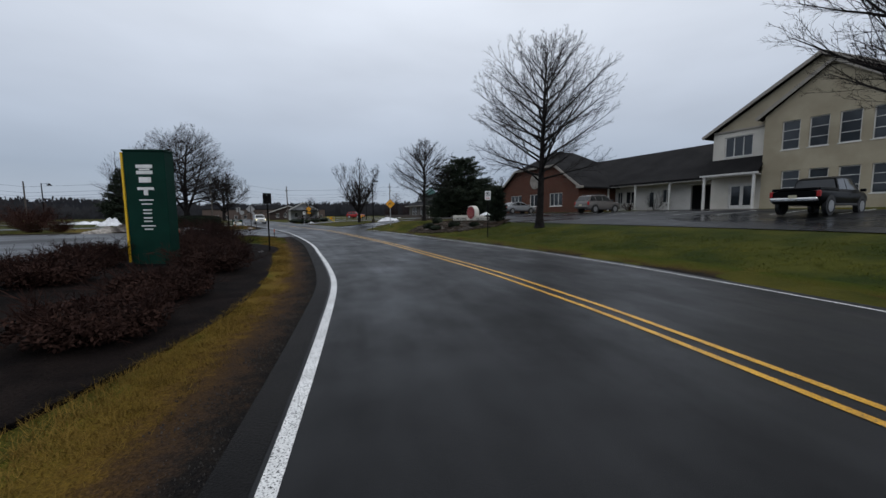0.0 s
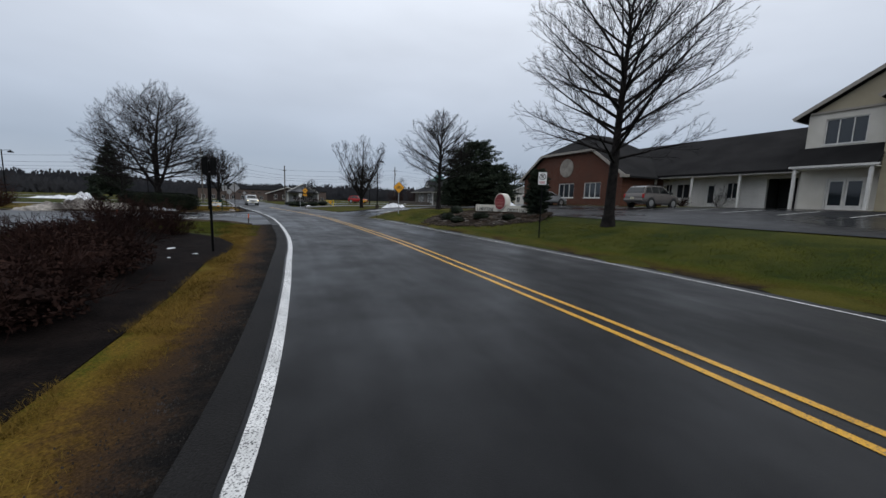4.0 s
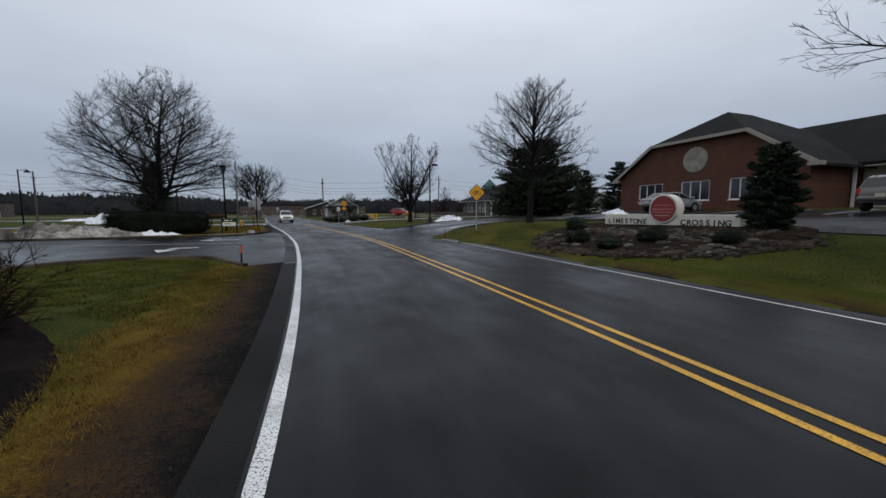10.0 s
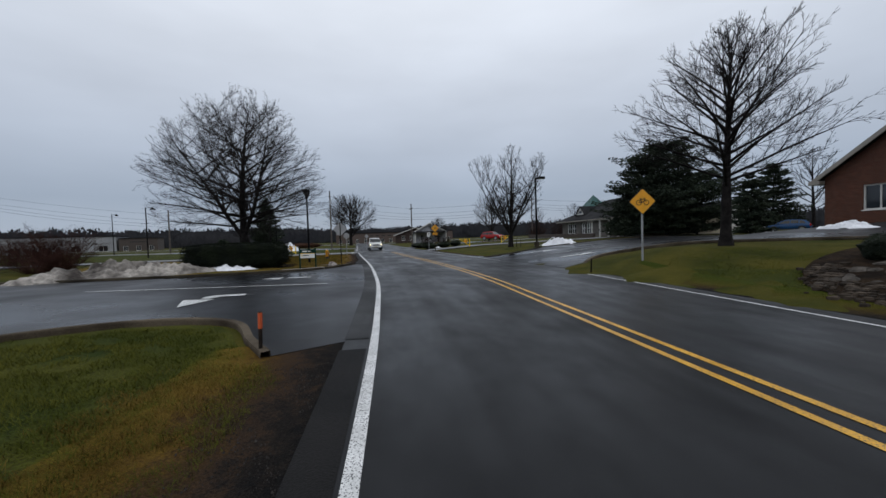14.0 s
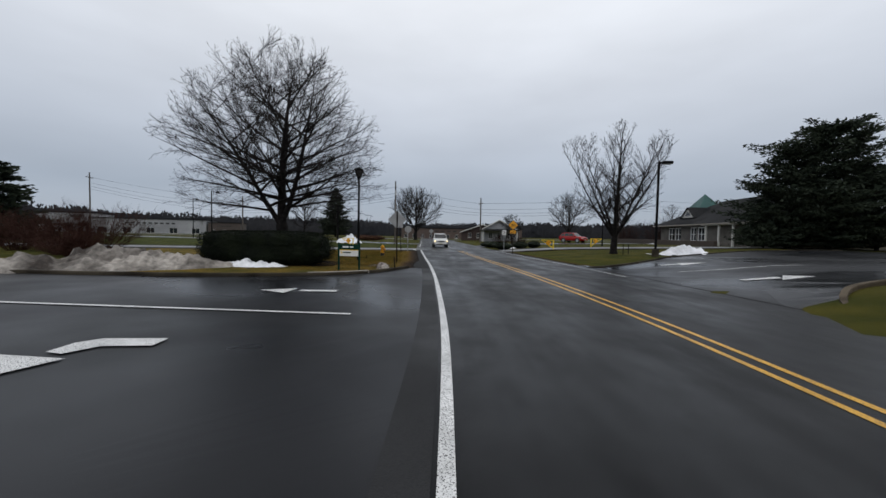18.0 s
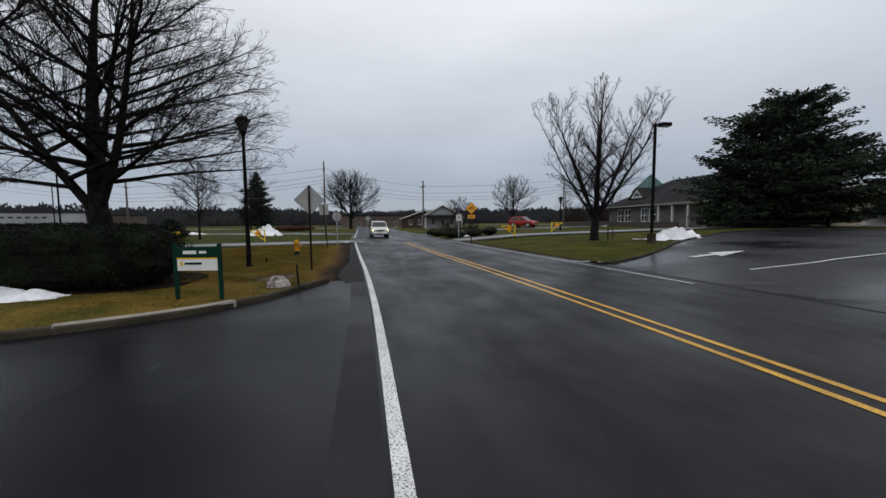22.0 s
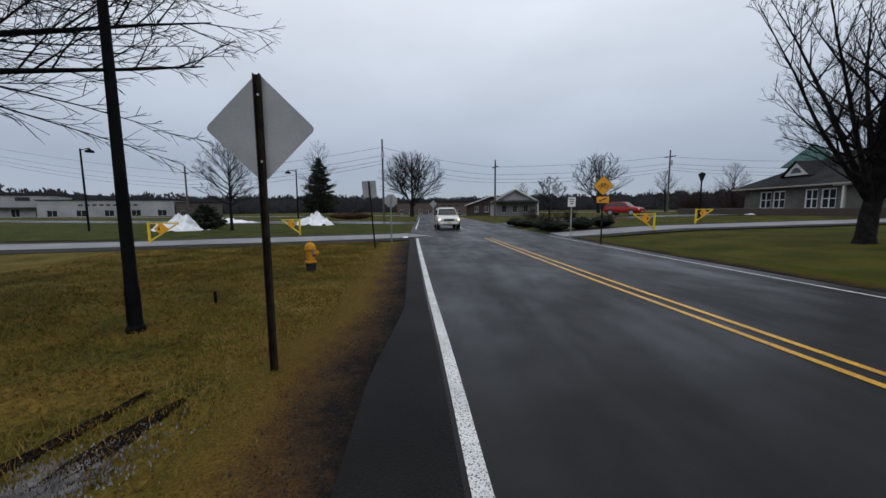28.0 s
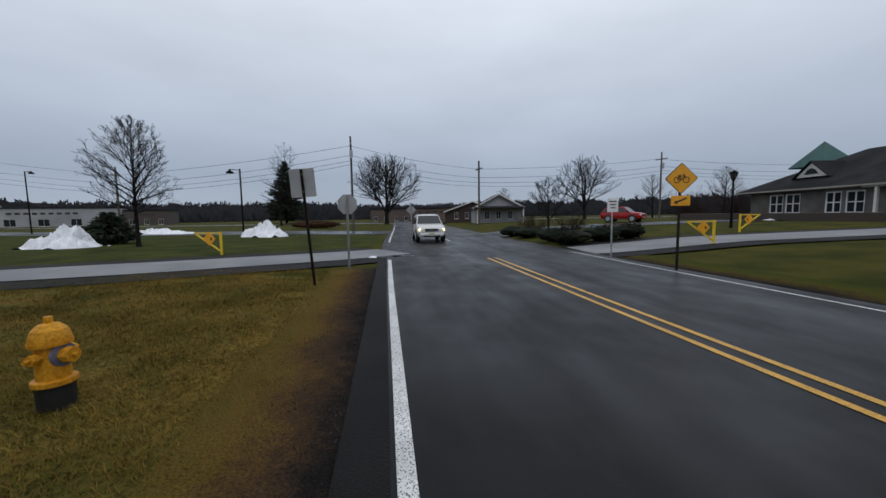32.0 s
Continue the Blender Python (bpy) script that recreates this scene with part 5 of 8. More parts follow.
def corner_house():
    b = thing("clubhouse", -13.46, 99.13, 0.55, FACE, "low grey stone house with hipped roof and green turret", "house")
    L, deep, top = -24.0, -13.0, 3.35
    wins = [(-3.9, -2.3, 0.8, 2.75), (-5.7, -4.1, 0.8, 2.75), (-9.4, -8.0, 0.8, 2.75), (-11.2, -9.7, 0.8, 2.75)]
    part("wall", wall_boxes(L, 0, -0.5, top, 0, 0.3, wins), HOUSE_WALL, b, "grey rendered wall")
    part("stone_base", box(L / 2, 0.06, 0.15, -L + 0.1, 0.14, 1.1), STONE, b)
    for h in wins:
        window(b, *h, -0.05, 2, 2, SIGN_WHITE, 0.12)
    part("end_wall", box(-0.15, deep / 2 - 0.15, 1.4, 0.3, -deep - 0.3, 3.9), STUCCO, b)
    part("end_wall", box(L + 0.15, deep / 2 - 0.15, 1.4, 0.3, -deep - 0.3, 3.9), STUCCO, b)
    part("back_wall", box(L / 2, deep, 1.4, -L, 0.3, 3.9), STUCCO, b)
    e, r = 0.9, 7.0
    ra, rb, ry = -5.5, L + 5.5, deep / 2
    part("roof", slab([(e, e, 3.2), (L - e, e, 3.2), (rb, ry, r), (ra, ry, r)], 0.18), GREY_SHINGLE, b)
    part("roof", slab([(e, deep - e, 3.2), (L - e, deep - e, 3.2), (rb, ry, r), (ra, ry, r)], 0.18), GREY_SHINGLE, b)
    part("roof", slab([(e, e, 3.2), (e, deep - e, 3.2), (ra, ry, r)], 0.18), GREY_SHINGLE, b)
    part("roof", slab([(L - e, e, 3.2), (L - e, deep - e, 3.2), (rb, ry, r)], 0.18), GREY_SHINGLE, b)
    part("fascia", box(L / 2, e + 0.03, 3.1, -L + 1.8, 0.06, 0.16), TAN_TRIM, b)
    part("porch_beam", box(-16.5, 0.6, 3.0, 10.0, 0.2, 0.2), TRIM, b)
    for x in (-12.5, -15.0, -17.5, -20.0):
        part("porch_post", box(x, 0.6, 1.25, 0.22, 0.22, 3.4, 0.02), TRIM, b)
    # dormer
    part("dormer", prism([(-7.2, 4.35), (-4.2, 4.35), (-5.7, 5.75)], -2.2, "Y", -0.9), TRIM, b, "small white triangular dormer")
    part("dormer_glass", prism([(-6.4, 4.6), (-5.0, 4.6), (-5.35, 5.05), (-5.7, 5.18), (-6.05, 5.05)], 0.03, "Y", -0.88), GLASS, b)
    for s in (-1, 1):
        part("dormer_roof", slab([(-5.7, -0.7, 5.9), (-5.7, -4.2, 5.9), (-5.7 + s * 1.8, -3.2, 4.3), (-5.7 + s * 1.8, -0.7, 4.3)], 0.1), GREY_SHINGLE, b)
    # turret
    tx, ty = -2.6, -5.2
    apex = (tx, ty, 8.3)
    q = [(tx - 1.9, ty - 1.9, 5.7), (tx + 1.9, ty - 1.9, 5.7), (tx + 1.9, ty + 1.9, 5.7), (tx - 1.9, ty + 1.9, 5.7)]
    for k in range(4):
        part("turret_roof", slab([q[k], q[(k + 1) % 4], apex], 0.08), GREEN_ROOF, b, "green metal pyramid roof")
    part("garden_wall", box(-9, 5.5, 0.35, 26, 0.4, 1.1, 0.03), plain("brown_stone_wall", (0.055, 0.042, 0.034), 0.9), b, "low brown garden wall")


def small_building(name, x, y, turn, w, d, h, rise, wall, roof, label, windows=3, porch=False, base=0.0):
    """A plain gabled building with its gable end to the front."""
    b = thing(name, x, y, base, turn, label, "building")
    gap = w / (windows + 1) if windows else 0
    holes = [(-w / 2 + gap * (k + 1) - 0.45, -w / 2 + gap * (k + 1) + 0.45, 0.9, min(h - 0.3, 2.3)) for k in range(windows)]
    part("wall", wall_boxes(-w / 2, w / 2, -0.4, h, 0, 0.25, holes), wall, b)
    for q in holes:
        window(b, *q, -0.05, 2, 1, TRIM)
    part("gable_wall", gable_front(-w / 2, w / 2, h, h + rise, -0.01, 0.2), wall, b)
    for s in (-1, 1):
        part("end_wall", box(s * (w / 2 - 0.12), -d / 2 - 0.12, h / 2 - 0.2, 0.24, d - 0.26, h + 0.38), wall, b)
        part("roof", slab([(0, 0.6, h + rise + 0.15), (0, -d - 0.3, h + rise + 0.15), (s * (w / 2 + 0.5), -d - 0.3, h - 0.12), (s * (w / 2 + 0.5), 0.6, h - 0.12)], 0.14), roof, b)
        part("bargeboard", bar_between((s * (w / 2 + 0.52), 0.62, h - 0.2), (0, 0.62, h + rise + 0.07), 0.05, 0.22), TRIM, b)
        if porch:
            part("porch_post", box(s * (w / 2 - 0.2), 2.2, h / 2, 0.22, 0.22, h, 0.02), TRIM, b)
    part("back_wall", box(0, -d, h / 2 - 0.2, w, 0.24, h + 0.38), wall, b)
    if porch:
        part("porch_roof", slab([(-w / 2 - 0.3, 0.1, h + 0.2), (w / 2 + 0.3, 0.1, h + 0.2), (w / 2 + 0.3, 2.6, h - 0.1), (-w / 2 - 0.3, 2.6, h - 0.1)], 0.14), roof, b)
    return b


def flat_building(name, x, y, turn, w, d, h, wall, label, bays=8, band=None):
    """A long flat-roofed building with a row of bays."""
    b = thing(name, x, y, 0, turn, label, "building")
    gap = w / bays
    holes = [(-w / 2 + gap * k + gap * 0.32, -w / 2 + gap * (k + 1) - gap * 0.32, 0.2, h * 0.42) for k in range(bays)]
    part("wall", wall_boxes(-w / 2, w / 2, -0.4, h, 0, 0.3, holes), wall, b)
    for q in holes:
        window(b, *q, -0.05, 2, 1, TRIM)
    for s in (-1, 1):
        part("end_wall", box(s * (w / 2 - 0.15), -d / 2 - 0.15, h / 2 - 0.2, 0.3, d - 0.3, h + 0.38), wall, b)
    part("back_wall", box(0, -d, h / 2 - 0.2, w, 0.3, h + 0.38), wall, b)
    part("roof", box(0, -d / 2, h + 0.1, w + 0.5, d + 0.5, 0.25), GREY_SHINGLE, b)
    if band:
        part("sign_board", box(-w * 0.12, 0.06, h * 0.84, w * 0.2, 0.1, h * 0.16), band, b)
        part("awning", box(w * 0.02, 0.5, h * 0.42, w * 0.8, 1.0, h * 0.10), band, b, "dark entrance awning")
    else:
        for k in range(9):
            part("letter_bar", box(-w * 0.2 + k * w * 0.05, 0.02, h * 0.72, w * 0.03, 0.05, h * 0.10), SIGN_BLACK, b)
    return b


office_block()
office_wing()
brick_hall()
corner_house()


# ---- vehicles ----
def loft(sections):
    """A hull from cross-sections (x, outline of (y, z) on the left side from the bottom centre to the top centre)."""
    bm = bmesh.new()
    rings = []
    for x, half in sections:
        ring = [bm.verts.new((x, y, z)) for y, z in half] + [bm.verts.new((x, -y, z)) for y, z in reversed(half) if y > 1e-6]
        rings.append(ring)
    n = len(rings[0])
    for a, b in zip(rings, rings[1:]):
        for k in range(n):
            bm.faces.new((a[k], a[(k + 1) % n], b[(k + 1) % n], b[k]))
    bm.faces.new(rings[0])
    bm.faces.new(rings[-1][::-1])
    bmesh.ops.recalc_face_normals(bm, faces=bm.faces)
    return bm


def hull(stations):
    out = []
    for x, zb, zt, w in stations:
        out.append((x, [(0, zb), (w * 0.86, zb), (w * 0.97, zb + 0.12), (w, zb + (zt - zb) * 0.45), (w * 0.985, zt - 0.16), (w * 0.93, zt - 0.03), (w * 0.80, zt), (0, zt + 0.025)]))
    return loft(out)


KINDS = {
    "suv": dict(h=[(-2.22, 0.52, 0.92, 0.78), (-2.12, 0.38, 1.06, 0.86), (-1.2, 0.30, 1.10, 0.90), (0.0, 0.28, 1.09, 0.90), (1.0, 0.30, 1.08, 0.90), (1.70, 0.33, 1.03, 0.88), (2.08, 0.36, 0.94, 0.83), (2.22, 0.44, 0.80, 0.72)],
                roof=[(-2.14, 1.06), (-1.82, 1.58), (-1.45, 1.68), (-0.2, 1.72), (0.30, 1.66), (1.06, 1.05)], top=0.66, axle=(-1.33, 1.30), wheel=0.36,
                glass=[[(-1.95, 1.12), (-1.72, 1.52), (-1.30, 1.57), (-1.22, 1.12)], [(-1.14, 1.12), (-1.20, 1.58), (-0.38, 1.62), (-0.36, 1.12)], [(-0.28, 1.12), (-0.30, 1.62), (0.18, 1.58), (0.80, 1.12)]]),
    "hatch": dict(h=[(-2.05, 0.50, 0.86, 0.76), (-1.95, 0.36, 0.98, 0.84), (-1.1, 0.28, 1.00, 0.88), (0.0, 0.26, 0.99, 0.88), (0.9, 0.28, 0.98, 0.88), (1.6, 0.30, 0.90, 0.86), (2.0, 0.34, 0.80, 0.80), (2.12, 0.42, 0.68, 0.68)],
                  roof=[(-1.98, 0.95), (-1.6, 1.38), (-1.1, 1.48), (-0.2, 1.52), (0.25, 1.46), (1.15, 0.96)], top=0.62, axle=(-1.28, 1.28), wheel=0.32,
                  glass=[[(-1.60, 1.02), (-1.42, 1.30), (-1.1, 1.37), (-1.02, 1.02)], [(-0.95, 1.02), (-1.0, 1.39), (-0.30, 1.42), (-0.28, 1.02)], [(-0.2, 1.02), (-0.22, 1.42), (0.16, 1.39), (0.88, 1.02)]]),
    "sedan": dict(h=[(-2.35, 0.50, 0.88, 0.72), (-2.22, 0.36, 0.96, 0.82), (-1.3, 0.27, 0.98, 0.88), (0.0, 0.26, 0.96, 0.89), (1.0, 0.27, 0.93, 0.88), (1.8, 0.30, 0.84, 0.85), (2.2, 0.34, 0.74, 0.78), (2.33, 0.42, 0.64, 0.66)],
                  roof=[(-1.85, 0.94), (-1.15, 1.36), (-0.7, 1.44), (-0.05, 1.46), (0.3, 1.41), (1.25, 0.92)], top=0.60, axle=(-1.38, 1.40), wheel=0.32,
                  glass=[[(-1.42, 1.0), (-1.02, 1.30), (-0.80, 1.33), (-0.76, 1.0)], [(-0.70, 1.0), (-0.74, 1.34), (-0.12, 1.36), (-0.10, 1.0)], [(-0.03, 1.0), (-0.05, 1.36), (0.24, 1.33), (0.96, 1.0)]]),
    "pickup": dict(h=[(-2.9, 0.60, 1.10, 0.88), (-2.8, 0.52, 1.16, 0.95), (-1.0, 0.46, 1.17, 0.98), (0.5, 0.44, 1.18, 0.98), (1.4, 0.46, 1.20, 0.97), (2.3, 0.48, 1.16, 0.95), (2.75, 0.52, 1.08, 0.90), (2.9, 0.60, 0.98, 0.80)],
                   roof=[(-0.85, 1.12), (-0.75, 1.80), (-0.3, 1.90), (0.7, 1.92), (1.1, 1.86), (1.75, 1.16)], top=0.70, axle=(-1.75, 1.85), wheel=0.41,
                   glass=[[(-0.68, 1.24), (-0.62, 1.74), (0.10, 1.80), (0.12, 1.24)], [(0.20, 1.24), (0.18, 1.80), (0.92, 1.78), (1.42, 1.24)]]),
}


def car(kind, x, y, turn, body, label, z=None, lit=False, rails=True, group="parked cars"):
    k = KINDS[kind]
    c = thing({"suv": "suv", "hatch": "car", "sedan": "car", "pickup": "pickup_truck"}[kind], x, y, land(x, y) + 0.03 if z is None else z, turn, label, "car", group)
    part("body", hull(k["h"]), body, c, smooth=True).data.set_sharp_from_angle(angle=radians(38))
    wide = max(s[3] for s in k["h"]) * 0.93
    z_low, z_top = k["roof"][0][1], max(p[1] for p in k["roof"])

    def half(zz):
        return wide + (k["top"] - wide) * (zz - z_low) / (z_top - z_low)
    bm = bmesh.new()
    left = [bm.verts.new((px, half(pz), pz)) for px, pz in k["roof"]]
    right = [bm.verts.new((px, -half(pz), pz)) for px, pz in k["roof"]]
    n = len(left)
    for i in range(n):
        bm.faces.new((left[i], left[(i + 1) % n], right[(i + 1) % n], right[i]))
    bm.faces.new(left[::-1])
    bm.faces.new(right)
    bmesh.ops.recalc_face_normals(bm, faces=bm.faces)
    bmesh.ops.bevel(bm, geom=[e for e in bm.edges if abs(e.verts[0].co.y - e.verts[1].co.y) < 0.3], offset=0.03, segments=2, affect="EDGES")
    part("cabin", bm, body, c)
    for g in k["glass"]:
        for s in (1, -1):
            b2 = bmesh.new()
            b2.faces.new([b2.verts.new((px, s * (half(pz) + 0.008), pz)) for px, pz in (g if s < 0 else g[::-1])])
            r = bmesh.ops.extrude_face_region(b2, geom=b2.faces[:])
            bmesh.ops.translate(b2, vec=(0, -s * 0.02, 0), verts=[q for q in r["geom"] if isinstance(q, bmesh.types.BMVert)])
            part("side_window", b2, CAR_GLASS, c)
    for name, a, b in (("windscreen", k["roof"][-1], k["roof"][-2]), ("rear_window", k["roof"][0], k["roof"][1])):
        dx, dz = b[0] - a[0], b[1] - a[1]
        nx, nz = (dz, -dx) if a[0] > 0 else (-dz, dx)
        ln = math.hypot(nx, nz)
        nx, nz = nx / ln * 0.012, nz / ln * 0.012
        b2 = bmesh.new()
        pts = []
        for f in (0.10, 0.92):
            px, pz = a[0] + dx * f, a[1] + dz * f
            pts.append(((px + nx, half(pz) * 0.93, pz + nz), (px + nx, -half(pz) * 0.93, pz + nz)))
        b2.faces.new([b2.verts.new(v) for v in (pts[0][0], pts[0][1], pts[1][1], pts[1][0])])
        part(name, b2, CAR_GLASS, c)
    r = k["wheel"]
    w_out = max(s[3] for s in k["h"])
    for ax in k["axle"]:
        for s in (1, -1):
            b2 = bmesh.new()
            add_tube(b2, (ax, s * (w_out - 0.16), r + 0.03), (ax, s * (w_out + 0.004), r + 0.03), r * 1.2, n=22)
            part("wheel_arch", b2, PLASTIC, c)
            w = new("wheel")
            w.parent = c
            w.location = (ax, s * (w_out - 0.11), r)
            ty = lathe([(r * 0.66, -0.11), (r * 0.92, -0.115), (r, -0.08), (r, 0.08), (r * 0.92, 0.125), (r * 0.66, 0.12)], 26)
            bmesh.ops.rotate(ty, verts=ty.verts, cent=(0, 0, 0), matrix=Matrix.Rotation(radians(-90 * s), 3, "X"))
            part("tyre", ty, RUBBER, w)
            rm = bmesh.new()
            add_tube(rm, (0, s * 0.118, 0), (0, s * 0.124, 0), r * 0.20, n=14)
            for q in range(5):
                a = q * math.tau / 5
                add_box(rm, math.cos(a) * r * 0.36, s * 0.125, math.sin(a) * r * 0.36, r * 0.58, 0.02, r * 0.17, 0.006, Matrix.Rotation(-a, 3, "Y"))
            ring = lathe([(r * 0.58, 0.0), (r * 0.68, 0.0), (r * 0.68, 0.012), (r * 0.58, 0.012)], 26)
            bmesh.ops.rotate(ring, verts=ring.verts, cent=(0, 0, 0), matrix=Matrix.Rotation(radians(-90 * s), 3, "X"))
            bmesh.ops.translate(ring, verts=ring.verts, vec=(0, s * 0.118, 0))
            tmp = bpy.data.meshes.new("ring")
            ring.to_mesh(tmp)
            ring.free()
            rm.from_mesh(tmp)
            part("rim", rm, RIM, w, "silver alloy rim")
    xf, xr = k["h"][-2][0], k["h"][1][0]
    zf, zr, wf, wr = k["h"][-2][2], k["h"][1][2], k["h"][-2][3], k["h"][1][3]
    for s in (1, -1):
        part("headlamp", box(xf + 0.03, s * wf * 0.80, zf - 0.17, 0.16, wf * 0.34, 0.16, 0.03, Matrix.Rotation(radians(-18 * s), 3, "Z")), LAMP_ON if lit else LAMP_CLEAR, c, "lit amber headlamp" if lit else "")
        part("tail_lamp", box(xr - 0.04, s * (wr - 0.06), zr - 0.17, 0.14, 0.16, 0.30, 0.03), LAMP_RED, c, "red tail lamp")
        part("mirror", box(k["roof"][-1][0] - 0.28, s * (w_out + 0.11), z_low + 0.10, 0.14, 0.22, 0.15, 0.03), body if kind != "suv" else PLASTIC, c)
        for q in range(1, len(k["glass"])):
            gx = k["glass"][q][0][0] + 0.12
            part("door_handle", box(gx, s * (w_out + 0.005), z_low - 0.14, 0.17, 0.04, 0.035, 0.008), PLASTIC, c)
        part("sill", box(0, s * (w_out - 0.05), k["h"][3][1] + 0.05, 2.0 * k["axle"][1] - 0.95, 0.09, 0.11, 0.02), PLASTIC, c)
        if kind == "suv" and rails:
            part("roof_rail", bar_between((-1.5, s * 0.56, z_top + 0.03), (0.2, s * 0.56, z_top + 0.02), 0.05, 0.05), PLASTIC, c)
    part("grille", wall_turned(xf + 0.165, wf * 0.95, zf - 0.27, zf - 0.09), PLASTIC if kind != "pickup" else CHROME, c)
    part("lower_grille", box(xf + 0.175, 0, zf - 0.55, 0.03, wf * 1.2, 0.10, 0.01), PLASTIC, c, "dark lower intake")
    part("front_bumper", box(xf + 0.06, 0, zf - 0.46, 0.24, wf * 1.75, 0.20, 0.05), body, c)
    part("rear_bumper", box(xr - 0.09, 0, k["h"][1][1] + 0.2, 0.24, wr * 1.9, 0.19, 0.05), CHROME if kind == "pickup" else body, c)
    part("number_plate", box(xf + 0.20, 0, zf - 0.44, 0.02, 0.32, 0.16, 0.004), PLATE, c)
    part("number_plate", box(xr - 0.23 if kind != "pickup" else xr - 0.22, 0, k["h"][1][1] + 0.34, 0.02, 0.32, 0.16, 0.004), PLATE, c)
    if kind == "pickup":
        bed = bmesh.new()
        for s in (1, -1):
            add_box(bed, -1.85, s * 0.88, 1.22, 1.9, 0.10, 0.12, 0.02)
        add_box(bed, -2.84, 0, 1.22, 0.10, 1.7, 0.12, 0.02)
        part("bed_rail", bed, body, c)
    return c


def wall_turned(x, w, z0, z1):
    bm = bmesh.new()
    for k in range(4):
        add_box(bm, x - 0.02, 0, z0 + (z1 - z0) * (k + 0.5) / 4, 0.05, w, (z1 - z0) / 4 * 0.6, 0.004)
    return bm


car("suv", -37.2, 66.8, -53.5, paint("white_car_paint", (0.62, 0.62, 0.60)), "white family SUV with lit headlamps on the road", z=0.03, lit=True, group="")
car("pickup", 18.95, 20.15, 28, paint("black_car_paint", (0.003, 0.003, 0.0035), 0.3, 0.05), "black crew-cab pickup truck parked by the offices")
car("suv", 13.6, 36.6, 28, paint("bronze_car_paint", (0.135, 0.125, 0.118)), "bronze grey SUV parked nose to the building")
car("sedan", 7.3, 46.2, 28, paint("silver_car_paint", (0.24, 0.25, 0.26)), "silver saloon car parked by the brick building")
car("hatch", 14.2, 79.5, 157, paint("blue_car_paint", (0.012, 0.055, 0.15)), "bright blue hatchback parked far off")
car("suv", -26.3, 92.5, -20, paint("red_car_paint", (0.33, 0.012, 0.012)), "red SUV on the side street")
car("sedan", 17.5, 12.0, 28, paint("dark_car_paint", (0.03, 0.012, 0.012)), "dark saloon car parked by the offices")


# ---- signs, lamps and other things by the road ----
def rounded(outline, r=0.03, n=3):
    """An outline with its corners rounded."""
    out = []
    k = len(outline)
    for i in range(k):
        p, q, s = Vector(outline[i - 1]), Vector(outline[i]), Vector(outline[(i + 1) % k])
        a, b = q + (p - q).normalized() * r, q + (s - q).normalized() * r
        for j in range(n + 1):
            t = j / n
            c = a * (1 - t) ** 2 + q * 2 * t * (1 - t) + b * t * t
            out.append((c.x, c.y))
    return out


def ring(cx, cz, r, w, y, n=20):
    """A flat ring in the local xz plane."""
    bm = bmesh.new()
    for k in range(n):
        a, b = k * math.tau / n, (k + 1) * math.tau / n
        bm.faces.new([bm.verts.new((cx + math.cos(t) * q, y, cz + math.sin(t) * q)) for t, q in ((a, r), (b, r), (b, r - w), (a, r - w))])
    bmesh.ops.remove_doubles(bm, verts=bm.verts, dist=1e-5)
    return bm


def stroke(a, b, w, y):
    d = Vector((b[0] - a[0], b[1] - a[1])).normalized() * w / 2
    bm = bmesh.new()
    bm.faces.new([bm.verts.new((p[0] + s * -d.y, y, p[1] + s * d.x)) for p, s in ((a, -1), (b, -1), (b, 1), (a, 1))])
    return bm


def lettering(text, size, x, y, z, parent, mat, name="lettering", turn=(90, 0, 0), align="CENTER"):
    cu = bpy.data.curves.new(name, "FONT")
    cu.body, cu.size, cu.align_x, cu.align_y, cu.extrude, cu.offset = text, size, align, "CENTER", 0.006, size * 0.03
    ob = new(name, cu)
    dg = bpy.context.evaluated_depsgraph_get()
    me = bpy.data.meshes.new_from_object(ob.evaluated_get(dg))
    bpy.data.objects.remove(ob)
    me.materials.clear()
    me.materials.append(mat)
    o2 = new(name, me)
    o2.parent = parent
    o2.matrix_local = pose(x, y, z, *turn)
    return o2


def post(t, h, mat, size=0.06, y=0.0, sink=0.3):
    part("post", box(0, y, (h - sink) / 2, size, size * 0.8, h + sink, 0.006), mat, t)


